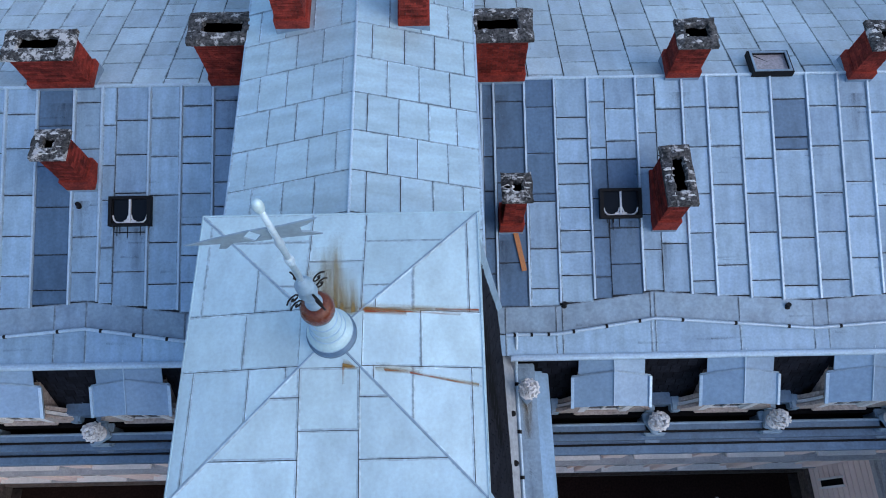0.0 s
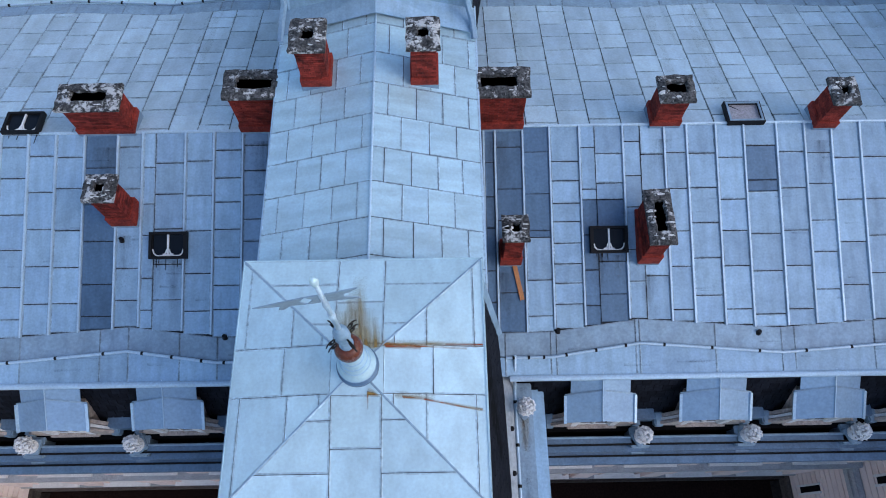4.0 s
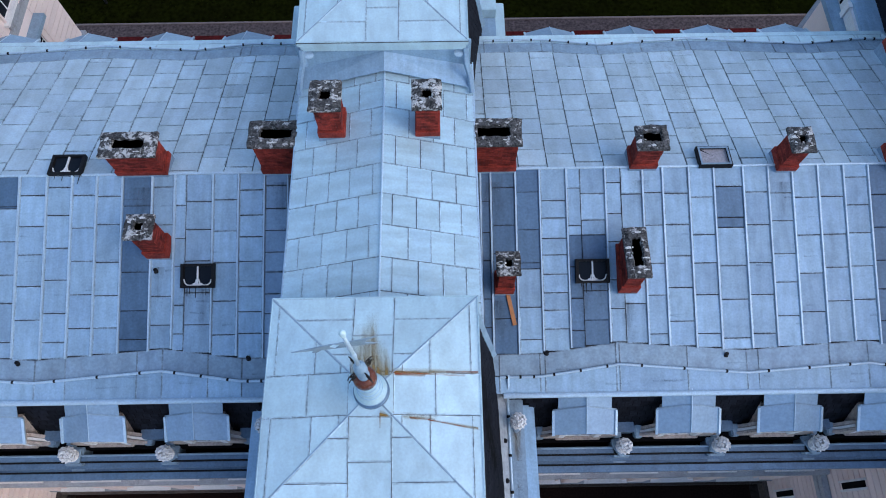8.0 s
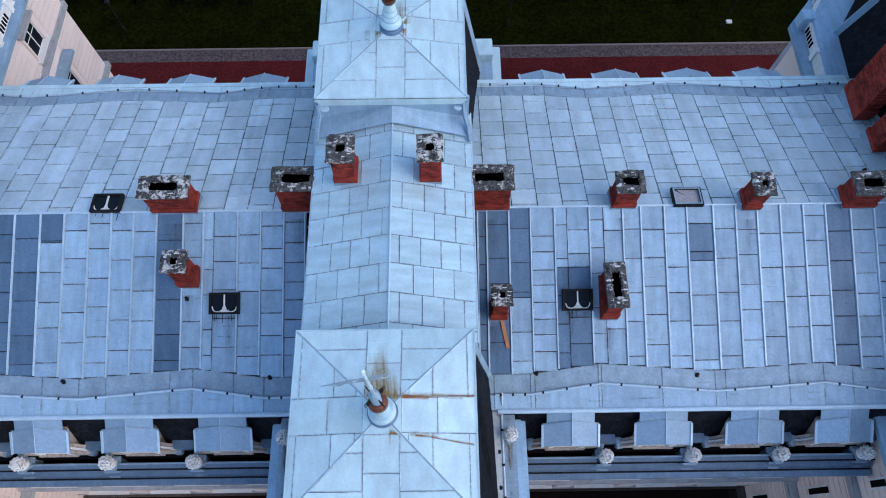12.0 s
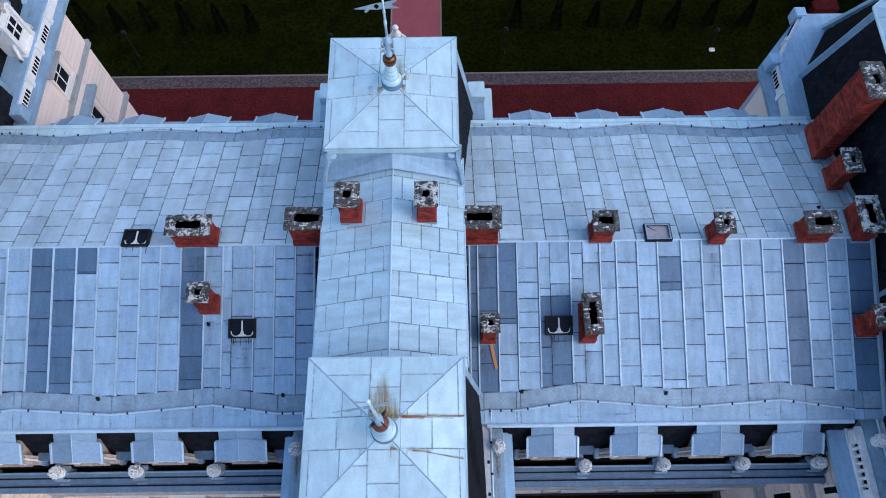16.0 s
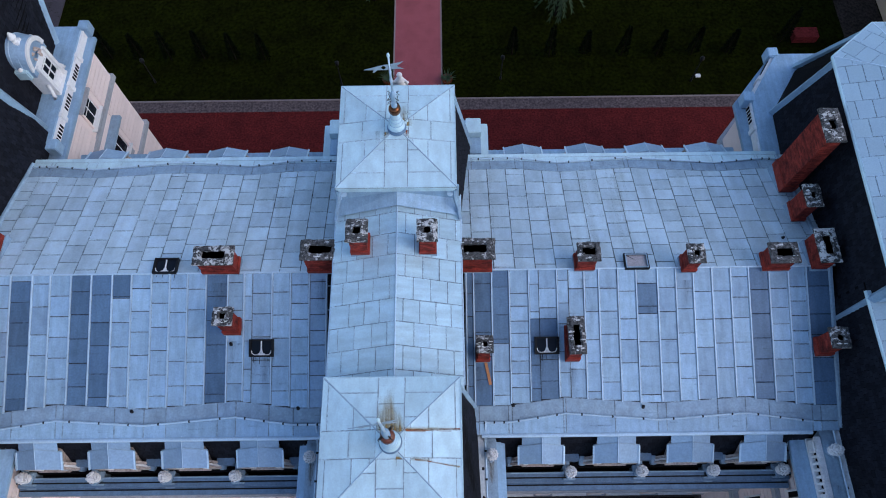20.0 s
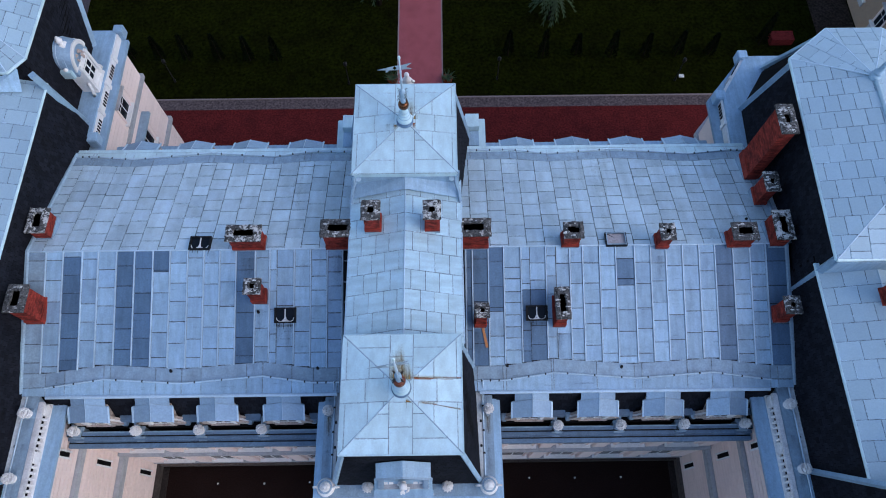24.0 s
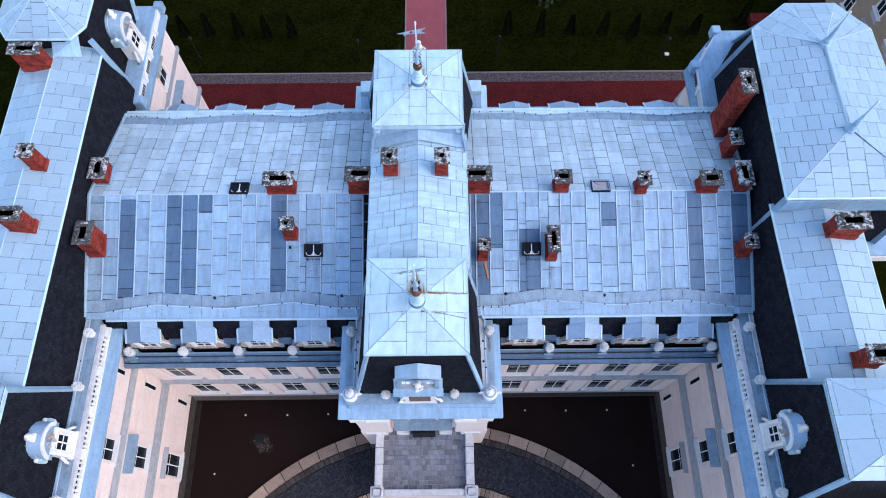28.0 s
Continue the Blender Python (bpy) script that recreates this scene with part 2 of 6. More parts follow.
# Darker copy of the zinc: the low ledges' shade is in its colour.
ZINC_SHADED = material("shaded_ledge_zinc", (0.135, 0.215, 0.31), 0.5, 0.2, 0.1, 0.4, 0.5, 0.12, 14, 0.08, (0.1, 0.12, 0.15), 0.4, False, (3, 1, 1), hue=0.1)
SETT = material("dark_sett_border", (0.085, 0.066, 0.066), 0.85, 0, 0.2, 0.6, 0.6, 0.5, 6, 0.3, (0.035, 0.028, 0.028), 0.05)
ZINC_WING = material("wing_zinc", (0.325, 0.455, 0.54), 0.46, 0.2, 0.07, 0.16, 0.8, 0.06, 18, 0.03, (0.30, 0.37, 0.40), hue=0.08)
ZINC_HOOD = material("hood_zinc", (0.26, 0.38, 0.51), 0.46, 0.2, 0.08, 0.2, 0.5, 0.10, 12, 0.06, hue=0.1)
SOIL = material("brown_soil", (0.035, 0.026, 0.022), 0.95, 0, 0, 0.7, 1.5, 0.5, 5, 0.5, (0.012, 0.012, 0.008), 0.0)

# ---- building helpers ----


def streaky(name, base, cover):
    """A thin see-through stain broken up by grain."""
    m = material(name, base, 0.85, 0.0, 0.1, 0.5, 0.1, 0.3, 40, 0.2)
    n, l = m.node_tree.nodes, m.node_tree.links
    geo, tex, span = n.new("ShaderNodeNewGeometry"), n.new("ShaderNodeTexNoise"), n.new("ShaderNodeMapRange")
    tex.inputs["Scale"].default_value, tex.inputs["Detail"].default_value = 7, 8
    span.inputs["From Min"].default_value, span.inputs["From Max"].default_value = 0.32, 0.72
    span.inputs["To Max"].default_value = cover
    l.new(geo.outputs["Position"], tex.inputs["Vector"])
    l.new(tex.outputs["Fac"], span.inputs["Value"])
    l.new(span.outputs["Result"], n["Principled BSDF"].inputs["Alpha"])
    return m


BROWN_STAIN = streaky("brown_stain", (0.28, 0.22, 0.1), 0.14)


def run_stain(name, core, edge, cover, grain, end=0.25):
    """A stain that fades to its sides and thins out along its run, broken into fine runs."""
    m = material(name, core, 0.8, 0.0, 0.1, 0.3, 0.1, 0.2, 40, 0.1)
    n, l = m.node_tree.nodes, m.node_tree.links

    def math_node(op, a, b=None, c=None):
        q = n.new("ShaderNodeMath")
        q.operation = op
        q.use_clamp = op == "MULTIPLY"
        for i, v in enumerate((a, b, c)):
            if isinstance(v, (int, float)):
                q.inputs[i].default_value = v
            elif v is not None:
                l.new(v, q.inputs[i])
        return q.outputs[0]

    co, sep = n.new("ShaderNodeTexCoord"), n.new("ShaderNodeSeparateXYZ")
    l.new(co.outputs["Generated"], sep.inputs[0])
    side = math_node("SUBTRACT", 1.0, math_node("ABSOLUTE", math_node("MULTIPLY_ADD", sep.outputs["Y"], 2.0, -1.0)))
    fall = n.new("ShaderNodeMapRange")
    fall.inputs["To Min"].default_value, fall.inputs["To Max"].default_value = 1.0, end
    l.new(sep.outputs["X"], fall.inputs["Value"])
    warp, tex, span = n.new("ShaderNodeMapping"), n.new("ShaderNodeTexNoise"), n.new("ShaderNodeMapRange")
    warp.inputs["Scale"].default_value = grain
    l.new(co.outputs["Object"], warp.inputs["Vector"])
    tex.inputs["Scale"].default_value, tex.inputs["Detail"].default_value = 1.0, 6
    l.new(warp.outputs["Vector"], tex.inputs["Vector"])
    span.inputs["From Min"].default_value, span.inputs["From Max"].default_value = 0.3, 0.68
    l.new(tex.outputs["Fac"], span.inputs["Value"])
    body = math_node("MULTIPLY", math_node("MULTIPLY", side, fall.outputs["Result"]), span.outputs["Result"])
    l.new(math_node("MULTIPLY", body, cover), n["Principled BSDF"].inputs["Alpha"])
    mix = n.new("ShaderNodeMix")
    mix.data_type = "RGBA"
    mix.inputs[6].default_value, mix.inputs[7].default_value = (*edge, 1), (*core, 1)
    l.new(math_node("MULTIPLY", body, 2.2), mix.inputs["Factor"])
    l.new(mix.outputs[2], n["Principled BSDF"].inputs["Base Color"])
    return m


RUST_SOFT = run_stain("rust_wash", (0.22, 0.04, 0.008), (0.46, 0.20, 0.05), 1.9, (2.2, 26, 1), 0.3)
OCHRE_SOFT = run_stain("ochre_wash", (0.27, 0.17, 0.04), (0.46, 0.34, 0.15), 1.3, (1.6, 11, 1), 0.1)
DUST_SOFT = run_stain("pale_dust_wash", (0.13, 0.10, 0.085), (0.09, 0.07, 0.06), 0.55, (5, 5, 1), 0.3)
DIRT_SOFT = run_stain("grey_dirt_wash", (0.04, 0.04, 0.042), (0.16, 0.17, 0.18), 0.5, (2.0, 12, 1), 0.05)




def empty(name, label, category, group="", kind="", at=(0, 0, 0)):
    ob = new(name)
    ob.location = at
    ob.empty_display_size = 0.3
    return tagged(ob, label, category, group, kind)


def part(name, bm, mat, parent=None, label="", smooth=False, at=None):
    bm.normal_update()
    me = bpy.data.meshes.new(name)
    bm.to_mesh(me)
    bm.free()
    me.materials.append(mat)
    if smooth:
        for p in me.polygons:
            p.use_smooth = True
    ob = new(name, me)
    if parent:
        ob.parent = parent
    if at:
        ob.location = at
    if label:
        ob["label"] = label
    return ob


def slab(bm, x0, x1, y0, y1, z0, z1, m=None):
    vs = [bm.verts.new(Vector(p) if m is None else m @ Vector(p)) for p in
          ((x0, y0, z0), (x1, y0, z0), (x1, y1, z0), (x0, y1, z0), (x0, y0, z1), (x1, y0, z1), (x1, y1, z1), (x0, y1, z1))]
    for f in ((3, 2, 1, 0), (4, 5, 6, 7), (0, 1, 5, 4), (1, 2, 6, 5), (2, 3, 7, 6), (3, 0, 4, 7)):
        bm.faces.new([vs[i] for i in f])
    return bm


def boxed(x0, x1, y0, y1, z0, z1, bevel=0.0):
    bm = slab(bmesh.new(), min(x0, x1), max(x0, x1), min(y0, y1), max(y0, y1), z0, z1)
    if bevel:
        bmesh.ops.bevel(bm, geom=bm.edges[:], offset=bevel, segments=2, affect="EDGES")
    return bm


def loft(rings, bm=None, caps=True):
    """Joins closed rings of equal length, each a list of places."""
    bm = bm or bmesh.new()
    vs = [[bm.verts.new(p) for p in ring] for ring in rings]
    n = len(rings[0])
    for a, b in zip(vs, vs[1:]):
        for i in range(n):
            bm.faces.new((a[i], a[(i + 1) % n], b[(i + 1) % n], b[i]))
    if caps:
        bm.faces.new(vs[0][::-1])
        bm.faces.new(vs[-1])
    return bm


def lathe(profile, n=20, at=(0, 0, 0), bm=None):
    """Turned shape: profile is (radius, height) from the bottom up."""
    return loft([[(at[0] + r * math.cos(2 * math.pi * i / n), at[1] + r * math.sin(2 * math.pi * i / n), at[2] + h)
                  for i in range(n)] for r, h in profile], bm)


def tube(points, r=0.05, n=8, bm=None):
    rings = []
    for i, p in enumerate(points):
        a, b = Vector(points[max(i - 1, 0)]), Vector(points[min(i + 1, len(points) - 1)])
        d = (b - a).normalized()
        s = d.cross(Vector((0, 0, 1)) if abs(d.z) < 0.95 else Vector((1, 0, 0))).normalized()
        t = s.cross(d)
        rings.append([Vector(p) + r * (math.cos(2 * math.pi * k / n) * s + math.sin(2 * math.pi * k / n) * t) for k in range(n)])
    return loft(rings, bm)


def face_solid(pts, thick, bm=None):
    """A flat polygon with thickness below it."""
    bm = bm or bmesh.new()
    n = (Vector(pts[1]) - Vector(pts[0])).cross(Vector(pts[2]) - Vector(pts[0])).normalized()
    if n.z < 0:
        pts, n = pts[::-1], -n
    top = [bm.verts.new(p) for p in pts]
    low = [bm.verts.new(Vector(p) - n * thick) for p in pts]
    bm.faces.new(top)
    bm.faces.new(low[::-1])
    k = len(pts)
    for i in range(k):
        bm.faces.new((top[i], low[i], low[(i + 1) % k], top[(i + 1) % k]))
    return bm


def clip(poly, a, b, c):
    """The part of a flat polygon where a*u + b*v <= c."""
    out = []
    for i, p in enumerate(poly):
        q = poly[(i + 1) % len(poly)]
        dp, dq = a * p[0] + b * p[1] - c, a * q[0] + b * q[1] - c
        if dp <= 0:
            out.append(p)
        if dp * dq < 0:
            k = dp / (dp - dq)
            out.append((p[0] + k * (q[0] - p[0]), p[1] + k * (q[1] - p[1])))
    return out


def inside(poly, hull):
    """Clips a polygon to a convex counter-clockwise hull."""
    for i, p in enumerate(hull):
        q = hull[(i + 1) % len(hull)]
        if len(poly) < 3:
            return []
        poly = clip(poly, q[1] - p[1], p[0] - q[0], (q[1] - p[1]) * p[0] + (p[0] - q[0]) * p[1])
    return poly


def area(poly):
    return 0.5 * sum(p[0] * q[1] - q[0] * p[1] for p, q in zip(poly, poly[1:] + poly[:1]))


class Slope:
    """A roof plane: u runs along, v up the slope; place() gives the world point, lifted off the plane."""

    def __init__(self, origin, along, up):
        self.o, self.u = Vector(origin), Vector(along).normalized()
        v = Vector(up)
        self.v = (v - v.dot(self.u) * self.u).normalized()
        self.n = self.u.cross(self.v)

    def place(self, u, v, h=0.0):
        return self.o + self.u * u + self.v * v + self.n * h

    def flat(self, p):
        d = Vector(p) - self.o
        return d.dot(self.u), d.dot(self.v)


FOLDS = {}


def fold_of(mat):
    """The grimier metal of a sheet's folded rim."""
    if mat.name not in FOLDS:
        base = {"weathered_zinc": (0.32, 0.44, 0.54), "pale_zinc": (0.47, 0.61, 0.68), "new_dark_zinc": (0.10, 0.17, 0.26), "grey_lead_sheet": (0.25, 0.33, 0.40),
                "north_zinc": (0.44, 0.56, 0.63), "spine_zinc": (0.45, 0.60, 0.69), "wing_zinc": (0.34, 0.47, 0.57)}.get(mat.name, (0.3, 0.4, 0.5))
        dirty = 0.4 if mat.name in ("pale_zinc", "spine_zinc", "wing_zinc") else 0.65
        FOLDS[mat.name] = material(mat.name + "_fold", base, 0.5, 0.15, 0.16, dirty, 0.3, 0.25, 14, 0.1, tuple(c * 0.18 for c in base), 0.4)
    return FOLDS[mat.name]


def inset(poly, d):
    """A convex counter-clockwise polygon drawn in by d on every side, corner for corner; None where it collapses."""
    out, n = [], len(poly)
    for i, p in enumerate(poly):
        o, q = poly[i - 1], poly[(i + 1) % n]
        e0, e1 = (p[0] - o[0], p[1] - o[1]), (q[0] - p[0], q[1] - p[1])
        l0, l1 = math.hypot(*e0), math.hypot(*e1)
        n0, n1 = (-e0[1] / l0, e0[0] / l0), (-e1[1] / l1, e1[0] / l1)
        k = 1 + n0[0] * n1[0] + n0[1] * n1[1]
        if k < 0.06:
            return None
        out.append((p[0] + d * (n0[0] + n1[0]) / k, p[1] + d * (n0[1] + n1[1]) / k))
    for i in range(n):
        a, b, c, e = poly[i], poly[(i + 1) % n], out[i], out[(i + 1) % n]
        if (b[0] - a[0]) * (e[0] - c[0]) + (b[1] - a[1]) * (e[1] - c[1]) <= 0:
            return None
    return out


def sheet(slope, poly, parent, mat, gap=0.013, rise=0.016, name="zinc_sheet"):
    """One folded zinc sheet: a narrow raised fold all round, its lower edge proud over the next one down; seams stay open as fine grooves."""
    if len(poly) < 3:
        return None
    a = area(poly)
    if abs(a) < 0.01:
        return None
    if a < 0:
        poly = poly[::-1]
    hull = []
    for i, p in enumerate(poly):
        q = poly[(i + 1) % len(poly)]
        if math.hypot(q[0] - p[0], q[1] - p[1]) > 1e-3:
            hull.append(p)
    if len(hull) < 3:
        return None
    inner = inset(hull, gap * random.uniform(0.6, 1.25))
    if inner is None:
        inner = hull
    core = inset(inner, random.uniform(0.018, 0.03))
    v0, v1 = min(p[1] for p in inner), max(p[1] for p in inner)
    lean, twist = random.uniform(-0.002, 0.002), random.uniform(-0.004, 0.004)
    um = sum(p[0] for p in inner) / len(inner)

    def high(u, v):
        return 0.012 + rise * (v1 - v) / max(v1 - v0, 0.01) + lean + twist * (u - um)

    bm = bmesh.new()
    top = [bm.verts.new(slope.place(u, v, high(u, v) + (0.006 if core else 0))) for u, v in inner]
    low = [bm.verts.new(slope.place(u, v, 0.0)) for u, v in inner]
    k = len(inner)
    if core:
        mid = [bm.verts.new(slope.place(u, v, high(u, v))) for u, v in core]
        bm.faces.new(mid)
        for i in range(k):
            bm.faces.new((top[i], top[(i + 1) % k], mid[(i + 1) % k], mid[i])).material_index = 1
    else:
        bm.faces.new(top)
    for i in range(k):
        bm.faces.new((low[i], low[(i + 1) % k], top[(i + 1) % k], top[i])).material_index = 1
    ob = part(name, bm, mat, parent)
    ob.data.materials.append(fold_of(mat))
    return ob


def deck(slope, poly, parent, mat, thick=0.06, name="roof_deck"):
    return part(name, face_solid([slope.place(u, v) for u, v in poly], thick), mat, parent, "dark seams under the sheets")


def rect(u0, u1, v0, v1):
    return [(u0, v0), (u1, v0), (u1, v1), (u0, v1)]


DECK = material("seam_shadow_lead", (0.012, 0.016, 0.023), 0.8, 0.0, 0, 0.3, 0.5, 0.1, 10, 0)

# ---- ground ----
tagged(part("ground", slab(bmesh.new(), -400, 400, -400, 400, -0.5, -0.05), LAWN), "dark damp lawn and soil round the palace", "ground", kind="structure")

SLOPE_S, SLOPE_N, RIDGE_Y, RIDGE_Z = 0.32, 0.292, 7.9, 16.1


def south_z(y):
    return RIDGE_Z - SLOPE_S * (RIDGE_Y - y)


def north_z(y):
    return RIDGE_Z - SLOPE_N * (y - RIDGE_Y)


def slates(parent, p00, p10, p11, p01, row=0.26, wide=0.24):
    """Rows of lapped slates over a four-cornered wall face, joined; p0x is the foot, from left to right seen from outside."""
    p00, p10, p11, p01 = (Vector(p) for p in (p00, p10, p11, p01))
    n = (p10 - p00).cross(p01 - p00).normalized()
    high = ((p01 + p11) / 2 - (p00 + p10) / 2).length
    verts, faces = [], []
    rows = int(high / row)
    for r in range(rows):
        a, b = r / rows, min((r + 1.15) / rows, 1)
        l0, r0, l1, r1 = p00.lerp(p01, a), p10.lerp(p11, a), p00.lerp(p01, b), p10.lerp(p11, b)
        k = max(int((r0 - l0).length / wide), 1)
        for i in range(k):
            u, v = (i + 0.5 * (r % 2)) / k, min((i + 0.93 + 0.5 * (r % 2)) / k, 1)
            if u >= 1:
                continue
            h = 0.025 + random.uniform(0, 0.012)
            c = len(verts)
            verts += [l0.lerp(r0, u) + n * h, l0.lerp(r0, v) + n * h, l1.lerp(r1, v) + n * 0.006, l1.lerp(r1, u) + n * 0.006,
                      l0.lerp(r0, u), l0.lerp(r0, v)]
            faces += [(c, c + 1, c + 2, c + 3), (c + 4, c + 5, c + 1, c)]
    me = bpy.data.meshes.new("slate_cladding")
    me.from_pydata(verts, [], faces)
    me.materials.append(SLATE)
    ob = new("slate_cladding", me)
    ob.parent = parent
    return tagged(ob, "lapped black slates", kind="stuff")


def window(parent, m, w, h, out=0.28, name="window"):
    """Casement set into a wall: m places it, with the wall face in its x-z plane and y going in."""
    win = empty(name, "", "")
    for key in ("label", "category"):
        if key in win:
            del win[key]
    win.parent = parent
    win.matrix_basis = m
    bm = bmesh.new()
    for x0, x1, z0, z1 in ((-w / 2, -w / 2 + 0.05, 0, h), (w / 2 - 0.05, w / 2, 0, h), (-w / 2, w / 2, 0, 0.05), (-w / 2, w / 2, h - 0.05, h), (-0.03, 0.03, 0, h), (-w / 2, w / 2, h * 0.66, h * 0.66 + 0.04)):
        slab(bm, x0, x1, -0.012, 0.05, z0, z1)
    part("frame", bm, FRAME_W, win, "white painted frame")
    part("pane", slab(bmesh.new(), -w / 2, w / 2, 0.0, 0.02, 0, h), GLASS, win, "dark window glass")
    bm = bmesh.new()
    for x0, x1, z0, z1 in ((-w / 2 - 0.12, -w / 2, -0.05, h + 0.1), (w / 2, w / 2 + 0.12, -0.05, h + 0.1), (-w / 2, w / 2, h, h + 0.1)):
        slab(bm, x0, x1, -0.07, 0.02, z0, z1)
    part("surround", bm, CREAM, win, "moulded stucco surround")
    part("sill", slab(bmesh.new(), -w / 2 - 0.25, w / 2 + 0.25, -0.2, 0.02, -0.17, -0.05), STONE, win)
    part("hood", slab(bmesh.new(), -w / 2 - 0.25, w / 2 + 0.25, -out, 0.02, h + 0.2, h + 0.32), GREYSTONE, win, "moulded hood")
    part("apron_panel", slab(bmesh.new(), -w / 2 - 0.1, w / 2 + 0.1, -0.09, 0.02, -0.75, -0.2), GREYSTONE, win, "grey panel under the sill")
    return win


def facing(x, y, z, turn):
    return pose(x, y, z, 0, 0, turn)


# ---- main block ----
for side in (-1, 1):
    block = empty("palace_range", "cream stucco three-storey palace range with grey string courses", "building", "palace ranges")
    part("wall", boxed(side * 3.6, side * 17.2, 0.0, 16.0, -0.05, 11.3), CREAM, block)
    part("cornice", boxed(side * 4.3, side * 16.55, -0.52, 0.0, 11.3, 11.62, 0.03), ZINC_SHADED, block, "zinc-covered cornice")
    part("cornice_ledge", boxed(side * 4.3, side * 16.55, -0.02, 0.17, 11.3, 12.02, 0.02), ZINC_SHADED, block)
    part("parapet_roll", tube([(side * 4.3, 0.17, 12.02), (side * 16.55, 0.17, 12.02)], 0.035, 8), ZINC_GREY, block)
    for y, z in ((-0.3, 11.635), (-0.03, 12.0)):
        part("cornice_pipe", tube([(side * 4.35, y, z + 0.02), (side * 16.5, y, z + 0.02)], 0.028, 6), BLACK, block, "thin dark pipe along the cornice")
    part("ledge_step", boxed(side * 4.3, side * 16.55, -0.2, -0.02, 11.62, 11.8, 0.02), ZINC_SHADED, block)
    # Near-black here paints the deep shade in the trough behind the parapet.
    part("gutter_floor", boxed(side * 4.3, side * 16.55, 0.15, 0.9, 11.36, 11.44), SOOT_SHADE, block, "gutter floor blackened for the shade behind the parapet")
    part("mansard_foot", boxed(side * 4.3, side * 16.55, 0.36, 0.8, 11.4, 11.93), SOOT_SHADE, block)
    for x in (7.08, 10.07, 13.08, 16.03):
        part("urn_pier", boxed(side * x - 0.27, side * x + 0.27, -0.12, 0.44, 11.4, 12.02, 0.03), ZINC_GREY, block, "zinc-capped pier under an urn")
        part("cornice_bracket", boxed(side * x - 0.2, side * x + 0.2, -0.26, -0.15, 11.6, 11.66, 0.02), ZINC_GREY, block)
    part("frieze", boxed(side * 4.3, side * 16.55, -0.22, 0.0, 10.7, 11.3, 0.03), ZINC_SHADED, block)
    part("string_course", boxed(side * 4.3, side * 16.55, -0.32, 0.0, 5.95, 6.45, 0.04), GREYSTONE, block)
    part("string_course", boxed(side * 4.3, side * 16.55, -0.2, 0.0, 1.3, 1.55, 0.04), GREYSTONE, block)
    # Dark plinth course; the shadow at the wall's foot is painted in too.
    part("plinth", boxed(side * 4.3, side * 16.55, -0.25, 0.0, -0.05, 0.6, 0.03), RUBBLE, block, "dark stone plinth with the wall-foot shadow in its colour")
    for x in (5.75, 8.72, 11.7, 14.65):
        window(block, facing(side * x, -0.04, 7.2, 0), 1.35, 2.3, 0.12)
        window(block, facing(side * x, -0.04, 2.3, 0), 1.4, 2.9, 0.12)
    for x in (4.6, 7.23, 10.2, 13.2, 16.1):
        part("pilaster", boxed(side * x - 0.35, side * x + 0.35, -0.14, 0.0, 6.45, 10.7, 0.03), CREAM, block)
        part("pilaster", boxed(side * x - 0.4, side * x + 0.4, -0.16, 0.0, 1.55, 5.95, 0.03), CREAM, block)
    prof = [(0.75, 11.9), (1.62, south_z(1.5) - 0.1), (RIDGE_Y, RIDGE_Z - 0.12), (14.5, north_z(14.5) - 0.1), (15.6, 11.9)]
    part("mansard", loft([[(side * 2.4, y, z) for y, z in prof], [(side * 18.1, y, z) for y, z in prof]]), SOOT_SHADE, block, "steep black slate slope")
    a, b = sorted((side * 4.0, side * 16.9))
    slates(block, (a, 0.73, 11.92), (b, 0.73, 11.92), (b, 1.58, 13.9), (a, 1.58, 13.9))
    part("parapet", boxed(side * 4.2, side * 17.0, 15.6, 16.2, 11.3, 12.2, 0.03), ZINC, block, "zinc-covered parapet")

WAVE = [(3.2, 0.0), (4.4, 0.0), (6.75, 0.3), (10.5, 0.03), (14.1, 0.24), (16.8, -0.1), (18.0, -0.12)]


# the garden slope's pipe: distance from the middle, y
NORTH_WAVE = [(3.2, 14.38), (5.3, 14.43), (7.3, 14.09), (10.7, 14.39), (14.8, 13.97), (17.0, 14.22), (18.0, 14.17)]


def north_edge(x):
    """Where the garden slope's sheets end and its wavy grey apron begins."""
    return 13.66 + 0.7 * (float(np.interp(abs(x), [a for a, _ in NORTH_WAVE], [b for _, b in NORTH_WAVE])) - 14.3)


def wave(x):
    return float(np.interp(abs(x), [a for a, _ in WAVE], [b for _, b in WAVE]))


EAST = [2.46, 2.74, 3.05, 3.8, 4.53, 5.34, 5.76, 6.52, 6.99, 7.65, 8.26, 9.06, 9.82, 10.71, 11.47, 12.2, 12.98, 13.76, 14.51, 15.36, 16.16, 16.92, 17.95]
WEST = [2.46, 2.7, 3.08, 3.79, 4.57, 5.34, 6.15, 6.5, 7.18, 8.08, 8.86, 9.61, 10.37, 11.2, 12.0, 12.87, 13.72, 14.59, 15.34, 16.24, 17.05, 17.95]
# dark newer sheets: from x, to x, from y, to y
NEW = [(2.5, 3.9, 2, 8), (3.85, 4.5, 5.0, 8), (5.3, 6.5, 2, 5.95), (9.85, 10.7, 6.1, 7.3), (14.55, 15.3, 2, 8), (16.95, 18, 2, 8),
       (-8.1, -7.2, 2, 8), (-13.7, -12.9, 2, 8), (-12.85, -12.05, 2, 8), (-11.95, -11.25, 6.95, 8), (-16.2, -15.4, 2, 7.65)]
